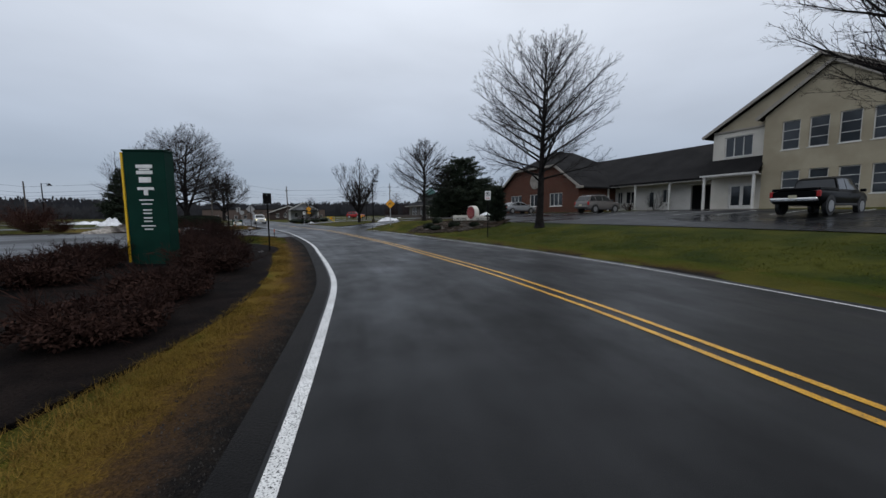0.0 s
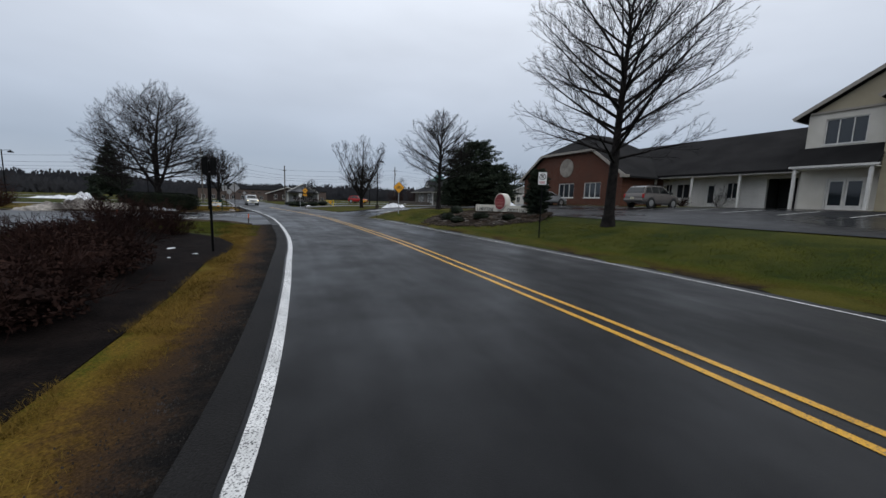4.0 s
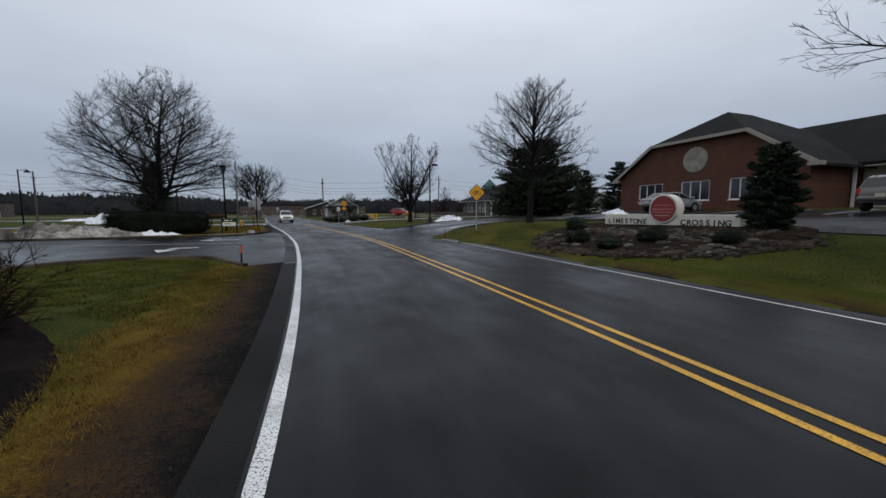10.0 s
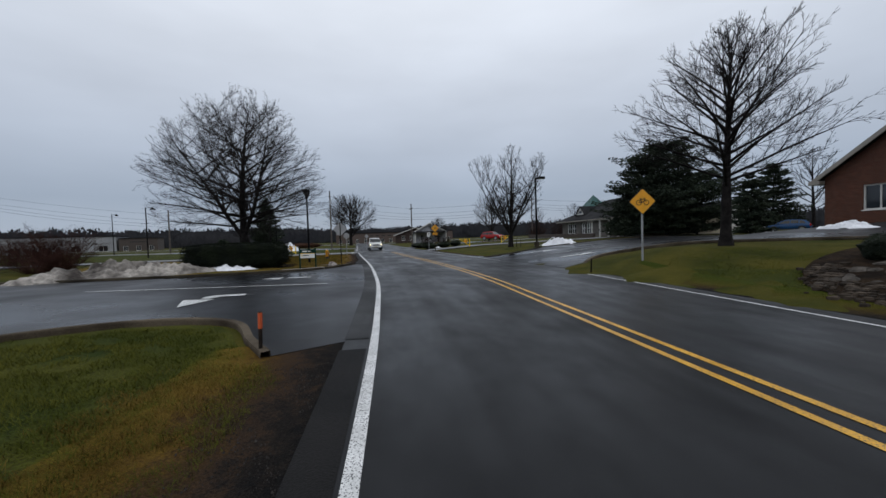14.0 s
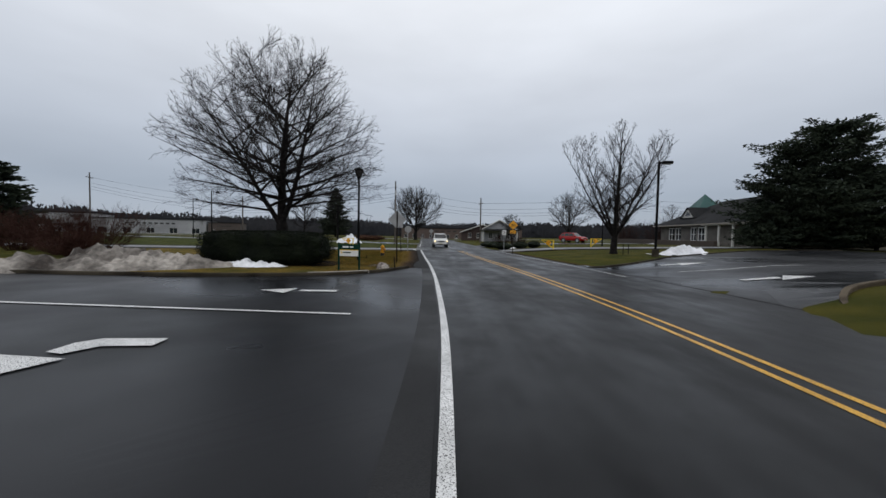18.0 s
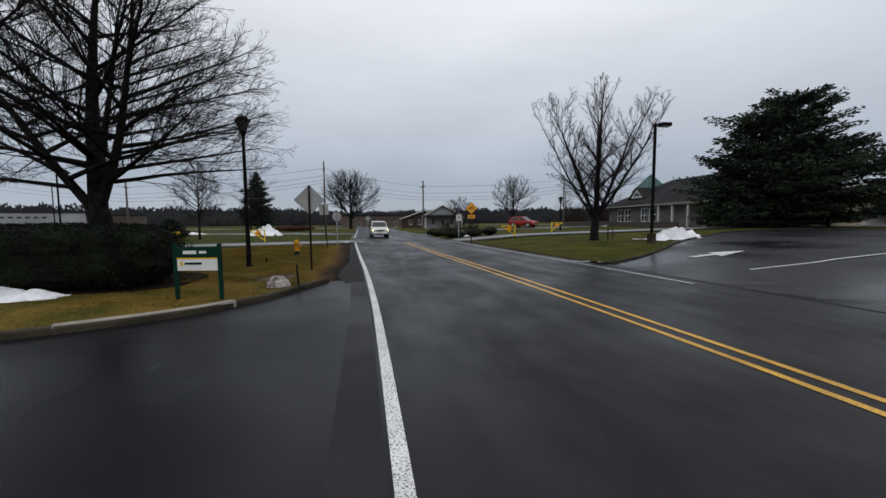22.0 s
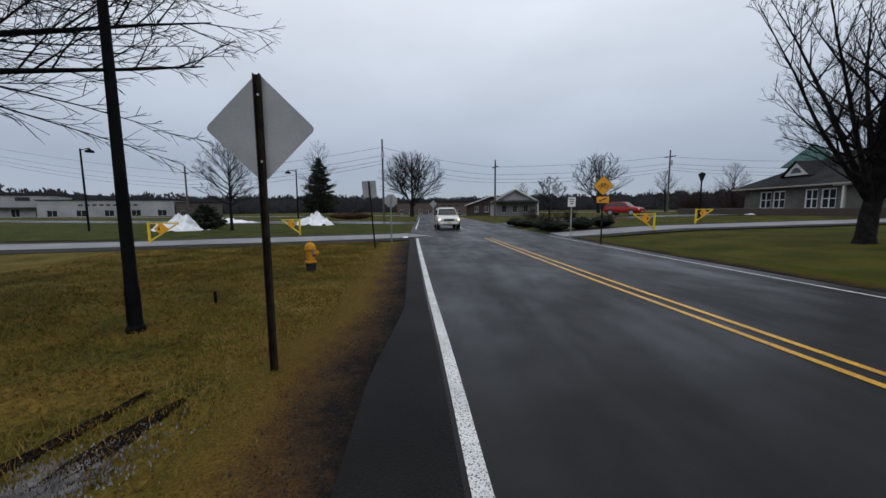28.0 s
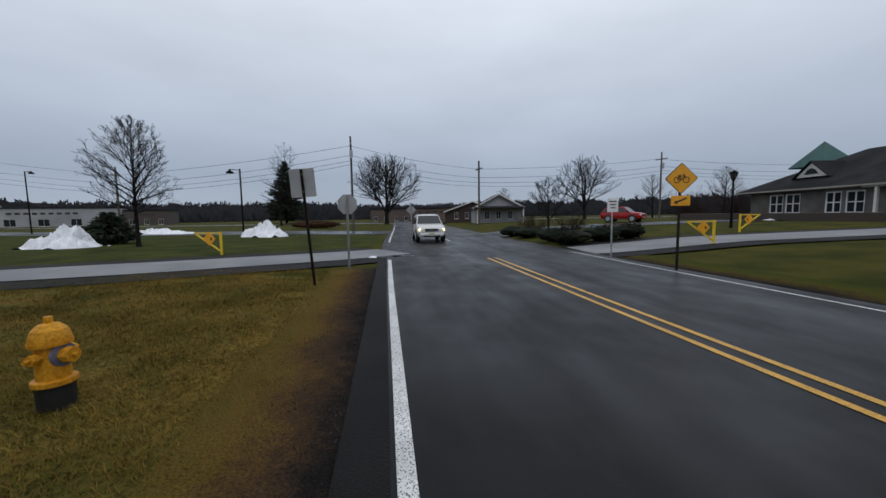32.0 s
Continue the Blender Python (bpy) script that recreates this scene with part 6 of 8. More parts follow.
def bicycle_sign(x, y, turn, top, diag, arrow, label, post_mat):
    t = thing("warning_sign", x, y, land(x, y), turn, label, "road sign", "cycle warning signs")
    g = land(x, y)
    h = diag / 2
    zc = top - g - h
    post(t, zc + h * 0.7, post_mat, 0.06, 0.05)
    part("border", prism(rounded([(0, zc - h), (h, zc), (0, zc + h), (-h, zc)], 0.05), 0.004, "Y", 0.0), SIGN_BLACK, t)
    k = h * 0.94
    part("panel", prism(rounded([(0, zc - k), (k, zc), (0, zc + k), (-k, zc)], 0.045), 0.004, "Y", -0.0075), SIGN_YELLOW, t, "yellow diamond panel")
    part("panel_back", prism(rounded([(0, zc - h), (h, zc), (0, zc + h), (-h, zc)], 0.05), 0.003, "Y", 0.005), ALU_BACK, t)
    s, f = h * 0.9, -0.0115
    sym = bmesh.new()
    pieces = [ring(-0.30 * s, zc - 0.10 * s, 0.23 * s, 0.055 * s, f), ring(0.30 * s, zc - 0.10 * s, 0.23 * s, 0.055 * s, f),
              stroke((-0.30 * s, zc - 0.10 * s), (-0.14 * s, zc + 0.16 * s), 0.05 * s, f), stroke((-0.14 * s, zc + 0.16 * s), (0.20 * s, zc + 0.16 * s), 0.05 * s, f),
              stroke((-0.14 * s, zc + 0.16 * s), (0.0, zc - 0.10 * s), 0.05 * s, f), stroke((0.0, zc - 0.10 * s), (0.20 * s, zc + 0.16 * s), 0.05 * s, f),
              stroke((-0.30 * s, zc - 0.10 * s), (0.0, zc - 0.10 * s), 0.05 * s, f), stroke((0.30 * s, zc - 0.10 * s), (0.17 * s, zc + 0.24 * s), 0.05 * s, f),
              stroke((0.06 * s, zc + 0.25 * s), (0.22 * s, zc + 0.25 * s), 0.06 * s, f), stroke((-0.24 * s, zc + 0.22 * s), (-0.08 * s, zc + 0.22 * s), 0.06 * s, f)]
    for b in pieces:
        me = bpy.data.meshes.new("piece")
        b.to_mesh(me)
        b.free()
        sym.from_mesh(me)
    part("bicycle_symbol", sym, SIGN_BLACK, t, "black bicycle symbol")
    if arrow:
        z2 = zc - h - 0.17
        part("arrow_plate", box(0, -0.003, z2, 0.5, 0.008, 0.27, 0.003), SIGN_YELLOW, t, "small yellow plate with a slanting arrow")
        part("arrow_symbol", prism([(-0.17, z2 - 0.07), (-0.06, z2 - 0.09), (-0.085, z2 - 0.055), (0.17, z2 + 0.05), (0.15, z2 + 0.09), (-0.11, z2 - 0.015), (-0.13, z2 + 0.02)], -0.003, "Y", -0.008), SIGN_BLACK, t)


bicycle_sign(-6.95, 37.0, 18, 3.16, 0.98, False, "yellow diamond bicycle warning sign on a grey post", GALV)
bicycle_sign(-24.0, 57.8, 22, 2.98, 0.86, True, "yellow bicycle warning sign with arrow plate below", RUST_POST)


def sign_back(x, y, turn, top, w, h, shape, label, lean=0.0, post_mat=None, name="road_sign", panel=None):
    """A sign seen from behind: bare sheet with its post on the near side."""
    t = thing(name, x, y, land(x, y), turn, label, "road sign")
    t.matrix_basis = pose(x, y, land(x, y), 0, lean, turn)
    zc = top - land(x, y) - h / 2
    if shape == "diamond":
        o = rounded([(0, zc - h / 2), (w / 2, zc), (0, zc + h / 2), (-w / 2, zc)], 0.05)
    elif shape == "octagon":
        o = [(w / 2 * math.cos(radians(22.5 + 45 * k)) / math.cos(radians(22.5)), zc + h / 2 * math.sin(radians(22.5 + 45 * k)) / math.cos(radians(22.5))) for k in range(8)]
    else:
        o = rounded([(-w / 2, zc - h / 2), (w / 2, zc - h / 2), (w / 2, zc + h / 2), (-w / 2, zc + h / 2)], 0.03)
    part("panel", prism(o, 0.004, "Y", 0.03), panel or ALU_BACK, t, "plain back of the sign")
    u = bmesh.new()
    ph = zc + h * 0.48
    add_box(u, 0, 0.022, (ph - 0.3) / 2, 0.062, 0.008, ph + 0.3)
    for s in (-1, 1):
        add_box(u, s * 0.027, 0.0, (ph - 0.3) / 2, 0.008, 0.036, ph + 0.3)
    part("post", u, post_mat or RUST_POST, t, "channel steel post")
    for dz in (-0.3, 0.3):
        part("bolt", tube((0, 0.017, zc + dz * h), (0, 0.008, zc + dz * h), 0.012, n=6), GALV, t)
    return t


sign_back(-24.87, 42.82, 35, 2.86, 1.0, 1.0, "diamond", "grey back of a diamond road sign on a dark post")
sign_back(-31.85, 52.1, 40, 2.78, 0.56, 0.66, "square", "grey back of a leaning rectangular road sign", -4)
sign_back(-33.2, 54.8, 25, 2.35, 0.62, 0.62, "octagon", "grey back of an octagonal stop sign", 0, GALV)
sign_back(-37.0, 64.5, 30, 2.3, 0.6, 0.6, "diamond", "grey back of a small diamond sign", 0, GALV)
sign_back(-8.4, 15.8, 30, 2.57, 0.34, 0.46, "square", "dark back of a small sign on a thin post", 0, DARK_METAL, panel=DARK_METAL)

np_sign = thing("no_parking_sign", 1.72, 22.0, land(1.72, 22.0), -14, "white no-parking sign on a dark post", "road sign")
post(np_sign, 2.75, DARK_METAL, 0.055, 0.03)
part("panel", prism(rounded([(-0.17, 2.24), (0.17, 2.24), (0.17, 2.76), (-0.17, 2.76)], 0.025), 0.004, "Y", -0.01), SIGN_WHITE, np_sign)
part("panel_back", prism(rounded([(-0.17, 2.24), (0.17, 2.24), (0.17, 2.76), (-0.17, 2.76)], 0.025), 0.003, "Y", -0.004), ALU_BACK, np_sign)
part("ring", ring(0, 2.57, 0.135, 0.026, -0.013), SIGN_BLACK, np_sign, "black ring")
part("slash", stroke((-0.09, 2.66), (0.09, 2.48), 0.022, -0.016), SIGN_BLACK, np_sign)
lettering("P", 0.20, 0, -0.012, 2.57, np_sign, SIGN_BLACK, "letter")
for dz in (2.36, 2.31):
    part("text_bar", box(0, -0.012, dz, 0.22, 0.003, 0.025), SIGN_RED, np_sign)

ws = thing("regulatory_sign", -25.8, 60.2, land(-25.8, 60.2), 25, "small white road sign on a steel post", "road sign")
post(ws, 2.1, GALV, 0.05, 0.03)
part("panel", prism(rounded([(-0.19, 1.68), (0.19, 1.68), (0.19, 2.16), (-0.19, 2.16)], 0.025), 0.004, "Y", -0.01), SIGN_WHITE, ws)
part("panel_back", prism(rounded([(-0.19, 1.68), (0.19, 1.68), (0.19, 2.16), (-0.19, 2.16)], 0.025), 0.003, "Y", -0.004), ALU_BACK, ws)
for k in range(3):
    part("text_bar", box(0, -0.012, 2.05 - 0.11 * k, 0.26 - 0.05 * k, 0.003, 0.04), SIGN_BLACK, ws)


def bank_sign():
    x, y = -9.45, 10.95
    t = thing("bank_sign", x, y, land(x, y), 8, "tall dark green bank sign pillar with gold edge", "sign")
    part("pillar", box(0, 0, 1.72, 1.16, 0.46, 3.5, 0.02), SIGN_GREEN, t)
    part("gold_edge", box(-0.615, -0.02, 1.78, 0.06, 0.44, 3.3, 0.008), SIGN_GOLD, t, "gold strip down the edge")
    part("cap", box(0, 0, 3.49, 1.2, 0.5, 0.05, 0.01), SIGN_GREEN, t)
    part("plinth", box(0, 0, 0.02, 1.2, 0.5, 0.12, 0.01), DARK_METAL, t)
    # brand name kept as plain strokes reading down the face
    strokes = [(3.02, 0.46, 0.10), (2.84, 0.46, 0.10), (2.93, 0.30, 0.05), (2.62, 0.34, 0.16), (2.36, 0.46, 0.08), (2.26, 0.12, 0.20)]
    for z, w, h in strokes:
        part("bold_stroke", box(0.0, -0.235, z, w, 0.012, h, 0.003), SIGN_WHITE, t, "plain white mark")
    for z, w in ((2.02, 0.40), (1.90, 0.30), (1.72, 0.24), (1.62, 0.24), (1.48, 0.24), (1.38, 0.24), (1.24, 0.40), (1.14, 0.24)):
        part("thin_stroke", box(0.0, -0.235, z, w, 0.012, 0.035, 0.003), SIGN_WHITE, t, "plain white mark")


bank_sign()


def landmark_sign():
    ax, ay, bx, by = 2.85, 30.25, -0.42, 34.85
    turn = math.degrees(math.atan2(ay - by, ax - bx))
    x, y = (ax + bx) / 2, (ay + by) / 2
    g = 0.72
    t = thing("landmark_sign", x, y, g, turn, "long cream sign wall with a red medallion", "sign")
    L = math.hypot(ax - bx, ay - by)
    part("sign_wall", box(0, 0.0, 0.42, L, 0.34, 0.66, 0.015), plain("cream_panel", (0.60, 0.57, 0.49), 0.6), t)
    part("footing", box(0, 0.0, 0.0, L * 0.96, 0.28, 0.3, 0.01), STONE, t)
    disc = lathe([(0.58, -0.24), (0.60, -0.22), (0.60, 0.22), (0.58, 0.24)], 40)
    bmesh.ops.rotate(disc, verts=disc.verts, cent=(0, 0, 0), matrix=Matrix.Rotation(radians(90), 3, "X"))
    bmesh.ops.translate(disc, verts=disc.verts, vec=(0.05, 0, 0.98))
    part("medallion_rim", disc, plain("cream_rim", (0.62, 0.59, 0.53), 0.6), t)
    face = lathe([(0.53, -0.012), (0.53, 0.012)], 40)
    bmesh.ops.rotate(face, verts=face.verts, cent=(0, 0, 0), matrix=Matrix.Rotation(radians(90), 3, "X"))
    bmesh.ops.translate(face, verts=face.verts, vec=(0.05, -0.25, 0.98))
    part("medallion_face", face, plain("medallion_red", (0.20, 0.022, 0.026), 0.5), t, "dark red painted face")
    for z, w, c in ((1.12, 0.7, (0.42, 0.10, 0.09)), (0.96, 0.9, (0.42, 0.16, 0.13)), (0.84, 0.8, (0.34, 0.12, 0.09)), (0.70, 0.62, (0.40, 0.26, 0.18))):
        part("painted_band", box(0.05, -0.264, z, w, 0.006, 0.045, 0.002), plain("band_paint", c, 0.5), t)
    a = L / 2
    for k, ch in enumerate("LIMESTONE"):
        lettering(ch, 0.31, -a + 0.28 + k * (a - 0.95) / 8.4, -0.172, 0.42, t, SIGN_BLACK, "letter")
    for k, ch in enumerate("CROSSING"):
        lettering(ch, 0.31, 0.86 + k * (a - 1.2) / 7.2, -0.172, 0.42, t, SIGN_BLACK, "letter")


landmark_sign()


def rock(x, y, sx, sy, sz, seed, label, mat=None, z=None, group=""):
    rng = random.Random(seed)
    bm = bmesh.new()
    bmesh.ops.create_icosphere(bm, subdivisions=2, radius=1)
    for v in bm.verts:
        k = 1 + 0.35 * noise.noise(v.co * 1.4 + Vector((seed * 3.1, 0, 0))) + 0.12 * noise.noise(v.co * 4 + Vector((seed, 0, 5)))
        v.co = Vector((v.co.x * sx * k, v.co.y * sy * k, max(-0.35, v.co.z) * sz * k))
    ob = part("stone", bm, mat or STONE, None)
    ob.matrix_basis = pose(x, y, (land(x, y) if z is None else z) + sz * 0.1, 0, 0, rng.uniform(0, 360))
    return tagged(ob, label, "stone", group)


rock(-23.45, 40.0, 0.29, 0.21, 0.25, 14, "pale mottled boulder on the straw lawn", material("mottled_boulder", (0.045, 0.028, 0.024), (0.44, 0.40, 0.37), 3.2, 0.9, 1.0, fine=14, stain=0.5, spec=0.15))
def bed_height(x, y):
    """The sign bed: a low mound that falls from the sign to the road."""
    o, s = road_frame(x, y)
    return land(x, y) + 0.14 * ease(5.0, 8.2, o) * (1 - ease(35.5, 37.0, y)) * ease(26.8, 28.6, y)


BED_STONE = material("dark_bed_stone", (0.030, 0.026, 0.022), (0.085, 0.075, 0.065), 2.0, 0.9, 0.6, fine=20, vary=0.6, spec=0.15)
bed = [(4.3, 30.6), (3.8, 28.4), (2.2, 26.9), (0.0, 26.9), (-2.4, 28.4), (-3.7, 30.4), (-4.2, 32.2), (-3.6, 34.0), (-2.2, 35.5), (-0.6, 36.3), (1.2, 34.8), (3.2, 32.6)]
tagged(sheet("sign_bed", smooth_line(bed + bed[:1], 0.6)[:-1], 0.025, material("leafy_soil", (0.010, 0.007, 0.005), (0.030, 0.019, 0.011), 2.5, 0.95, 1.0, fine=28, stain=0.6, bump_dist=0.05, spec=0.06), 0.5, height=bed_height), "dark leaf-strewn bed round the sign", "planting bed", kind="structure")
rng = random.Random(77)
for k in range(120):
    f = rng.random()
    row = rng.choice((0.0, 0.3, 0.55, 0.8, 1.0))
    px, py = 3.2 - 4.6 * f, 28.9 + 5.6 * f
    d = 0.55 + 2.7 * row + rng.uniform(-0.25, 0.25)
    px, py = px - 0.82 * d, py - 0.57 * d
    s = rng.uniform(0.07, 0.20)
    pale = row > 0.7 and rng.random() < 0.4
    rock(px, py, s * 1.3, s * 0.9, s * 0.6, 100 + k, "pale limestone boulder at the bed's edge" if pale else "dark weathered boulder in the sign bed", STONE if pale else BED_STONE, z=bed_height(px, py) - 0.03, group="sign bed stones")


def street_lamp(x, y, h, label):
    t = thing("street_lamp", x, y, land(x, y), 0, label, "street lamp")
    part("base", lathe([(0.11, -0.1), (0.11, 0.06), (0.085, 0.10), (0.082, 0.55), (0.075, 0.62)], 14), DARK_METAL, t)
    part("pole", tube((0, 0, 0.55), (0, 0, h - 0.6), 0.075, 0.05, 12), DARK_METAL, t)
    part("collar", lathe([(0.05, h - 0.66), (0.10, h - 0.6), (0.12, h - 0.52), (0.10, h - 0.5)], 12), DARK_METAL, t)
    part("lantern_glass", lathe([(0.10, h - 0.5), (0.21, h - 0.2), (0.22, h - 0.16)], 8), plain("smoked_lens", (0.05, 0.05, 0.05), 0.25), t, "smoked lantern glass")
    cage = bmesh.new()
    for k in range(8):
        a = k * math.tau / 8
        add_tube(cage, (0.11 * math.cos(a), 0.11 * math.sin(a), h - 0.5), (0.225 * math.cos(a), 0.225 * math.sin(a), h - 0.16), 0.011, n=5)
    part("lantern_frame", cage, DARK_METAL, t)
    part("lantern_cap", lathe([(0.25, h - 0.17), (0.26, h - 0.13), (0.17, h - 0.03), (0.06, h), (0.03, h + 0.07)], 8), DARK_METAL, t)


street_lamp(-27.48, 42.6, 5.25, "black lantern street lamp on a tapered pole")


def shoebox_lamp(x, y, h, turn, label):
    t = thing("car_park_lamp", x, y, land(x, y), turn, label, "street lamp")
    part("base", lathe([(0.22, -0.2), (0.22, 0.45), (0.20, 0.48)], 18), DARK_KERB, t, "dark concrete footing")
    part("pole", box(0, 0, h / 2 + 0.2, 0.12, 0.12, h - 0.5, 0.01), DARK_METAL, t)
    part("arm", box(0.16, 0, h - 0.1, 0.26, 0.07, 0.07), DARK_METAL, t)
    part("head", box(0.55, 0, h - 0.10, 0.62, 0.36, 0.2, 0.04), DARK_METAL, t)
    part("lens", box(0.55, 0, h - 0.208, 0.5, 0.28, 0.015), plain("lamp_lens", (0.3, 0.3, 0.28), 0.3), t)


shoebox_lamp(-13.15, 55.8, 6.35, 28, "dark square-headed car park lamp on a pole")


def hydrant(x, y):
    t = thing("fire_hydrant", x, y, land(x, y), 115, "yellow fire hydrant with dark base on the lawn", "fire hydrant")
    part("base", lathe([(0.13, -0.1), (0.13, 0.19), (0.14, 0.20), (0.14, 0.22)], 18), SIGN_BLACK, t, "black lower barrel")
    part("barrel", lathe([(0.15, 0.22), (0.15, 0.26), (0.115, 0.27), (0.11, 0.55), (0.145, 0.56), (0.145, 0.59)], 20), HYDRANT, t, smooth=False)
    part("bonnet", lathe([(0.14, 0.59), (0.135, 0.63), (0.115, 0.69), (0.07, 0.735), (0.03, 0.745), (0.03, 0.79), (0.0295, 0.80)], 20), HYDRANT, t)
    for name, d, r, l in (("side_outlet", (1, 0, 0), 0.05, 0.175), ("side_outlet", (-1, 0, 0), 0.05, 0.175), ("front_outlet", (0, -1, 0), 0.072, 0.20)):
        v = Vector(d)
        c = Vector((0, 0, 0.47))
        o = new(name)
        o.parent = t
        part("nozzle", tube(c + v * 0.08, c + v * (l - 0.04), r * 0.85, n=16), HYDRANT, o)
        part("cap", tube(c + v * (l - 0.05), c + v * l, r, r * 0.92, 8), HYDRANT, o)
        part("cap_nut", tube(c + v * l, c + v * (l + 0.035), 0.022, n=5), HYDRANT, o)
        if name == "front_outlet":
            part("reflective_ring", tube(c + v * (l - 0.11), c + v * (l - 0.085), r * 1.4, n=22), plain("blue_ring", (0.14, 0.15, 0.22), 0.4), o, "blue-grey ring round the outlet")


hydrant(-29.5, 47.0)


def trail_gate(x, y, turn, flip, label):
    t = thing("trail_gate", x, y, land(x, y), turn, label, "gate", "yellow trail gates")
    s = -1 if flip else 1
    part("post", tube((0, 0, -0.3), (0, 0, 0.98), 0.055, n=12), GATE_YELLOW, t)
    part("top_bar", bar_between((0, 0, 0.93), (s * 1.25, 0, 0.93), 0.05, 0.06), GATE_YELLOW, t)
    part("brace", bar_between((0, 0, 0.12), (s * 1.2, 0, 0.91), 0.05, 0.06), GATE_YELLOW, t)
    part("marker", prism(rounded([(s * 0.52, 0.28 + 0.1), (s * 0.82, 0.68), (s * 0.52, 0.98), (s * 0.22, 0.68)], 0.03), -0.01, "Y", -0.03), SIGN_YELLOW, t, "orange diamond marker")
    part("marker_arrow", prism([(s * 0.36, 0.68), (s * 0.46, 0.78), (s * 0.46, 0.58)], -0.004, "Y", -0.042), SIGN_BLACK, t)


trail_gate(-41.7, 47.95, 42, False, "yellow triangular trail gate with orange marker")
trail_gate(-40.8, 55.3, 20, True, "yellow triangular trail gate with orange marker")
trail_gate(-22.2, 64.3, 35, True, "yellow triangular trail gate with orange marker")
trail_gate(-19.9, 71.6, 35, False, "yellow triangular trail gate with orange marker")


def stake(x, y, h, mat, label, lean=0.0, top=None):
    t = thing("marker_stake", x, y, land(x, y), 0, label, "stake", "driveway stakes")
    t.matrix_basis = pose(x, y, land(x, y), 0, lean, 0)
    part("shaft", tube((0, 0, -0.15), (0, 0, h), 0.028, 0.024, 8), mat, t)
    if top:
        part("reflective_top", tube((0, 0, h * 0.62), (0, 0, h * 0.98), 0.031, n=8), top, t)


stake(-13.2, 25.55, 0.62, RUST_POST, "rusty red-topped driveway marker stake", 2, ORANGE)
stake(-18.25, 23.1, 0.62, DARK_METAL, "dark driveway marker stake", -3, ORANGE)
stake(-22.5, 39.75, 0.62, RUST_POST, "rusty driveway marker stake beside the kerb", -4)
stake(-8.75, 36.7, 0.6, DARK_METAL, "dark driveway marker stake at the grass corner", 2)


def info_sign():
    ax, ay, bx, by = -24.1, 38.05, -23.3, 38.42
    turn = math.degrees(math.atan2(by - ay, bx - ax))
    t = thing("direction_sign", (ax + bx) / 2, (ay + by) / 2, 0.05, turn, "low green bank direction sign on two legs", "sign")
    w = math.hypot(bx - ax, by - ay)
    for s in (-1, 1):
        part("leg", box(s * w / 2, 0, 0.5, 0.075, 0.06, 1.3, 0.008), SIGN_GREEN, t)
    part("header", box(0, -0.005, 0.97, w - 0.08, 0.045, 0.22, 0.005), SIGN_GREEN, t, "green header panel")
    part("stripe", box(0, -0.006, 0.845, w - 0.08, 0.047, 0.03), SIGN_GOLD, t, "thin gold stripe")
    part("panel", box(0, -0.005, 0.71, w - 0.08, 0.045, 0.24, 0.005), SIGN_WHITE, t, "white lower panel")
    part("text_bar", box(-0.14, -0.03, 0.97, 0.26, 0.006, 0.07), SIGN_WHITE, t)
    part("text_bar", box(0.12, -0.03, 0.97, 0.14, 0.006, 0.05), SIGN_WHITE, t)
    part("text_bar", box(-0.08, -0.03, 0.74, 0.34, 0.006, 0.045), SIGN_GREEN, t)
    part("arrow_mark", box(-0.31, -0.03, 0.74, 0.05, 0.006, 0.08), SIGN_GOLD, t)


info_sign()


def snow_drift(x, y, length, width, h, turn, seed, mat, label):
    """A lumpy, half-melted heap of ploughed snow."""
    bm = bmesh.new()
    bmesh.ops.create_grid(bm, x_segments=90, y_segments=40, size=1)
    g = land(x, y)
    for v in bm.verts:
        r = min(1.0, (abs(v.co.x) ** 2.2 + abs(v.co.y) ** 2.2) ** (1 / 2.2))
        edge = 1 + 0.22 * noise.noise(Vector((v.co.x * 2.1 + seed, v.co.y * 2.1, 1)))
        k = max(0.0, 1 - (r * edge) ** 1.7)
        lump = 0.7 + 0.55 * noise.noise(Vector((v.co.x * length * 0.55 + seed * 2, v.co.y * width * 0.55, 0))) + 0.34 * noise.noise(Vector((v.co.x * length * 1.7, v.co.y * width * 1.7, seed))) + 0.16 * noise.noise(Vector((v.co.x * length * 4.5, v.co.y * width * 4.5, seed)))
        v.co = Vector((v.co.x * length / 2, v.co.y * width / 2, k * h * max(0.25, lump) - 0.08))
    ob = part("snow_drift", bm, mat, None, smooth=True)
    ob.matrix_basis = pose(x, y, g + 0.02, 0, 0, turn)
    return tagged(ob, label, "snow")


snow_drift(-29.6, 32.4, 8.6, 2.7, 0.92, 64, 3, DIRTY_SNOW, "dirty half-melted ploughed snow heap by the kerb")
snow_drift(-27.6, 36.3, 3.0, 1.3, 0.45, 40, 9, SNOW, "small patch of cleaner snow beside the hedge")
snow_drift(-11.4, 59.2, 4.4, 2.3, 0.8, 40, 5, SNOW, "white ploughed snow heap on the lamp island")
snow_drift(-53.6, 54.2, 3.6, 2.6, 1.45, 30, 7, SNOW, "white snow heap beyond the trail")
snow_drift(-52.2, 65.8, 4.0, 3.0, 1.5, 10, 12, SNOW, "white snow heap beyond the trail")
snow_drift(-70, 66, 10.0, 2.4, 0.7, 20, 15, SNOW, "long low snow bank beyond the lawn")
snow_drift(-34.2, 61.0 - 3.6, 1.0, 0.7, 0.16, 20, 18, SNOW, "thin scrap of old snow by the trail")
snow_drift(-12.0, 90.0, 7.0, 2.2, 0.5, 25, 21, SNOW, "long low snow bank near the house")
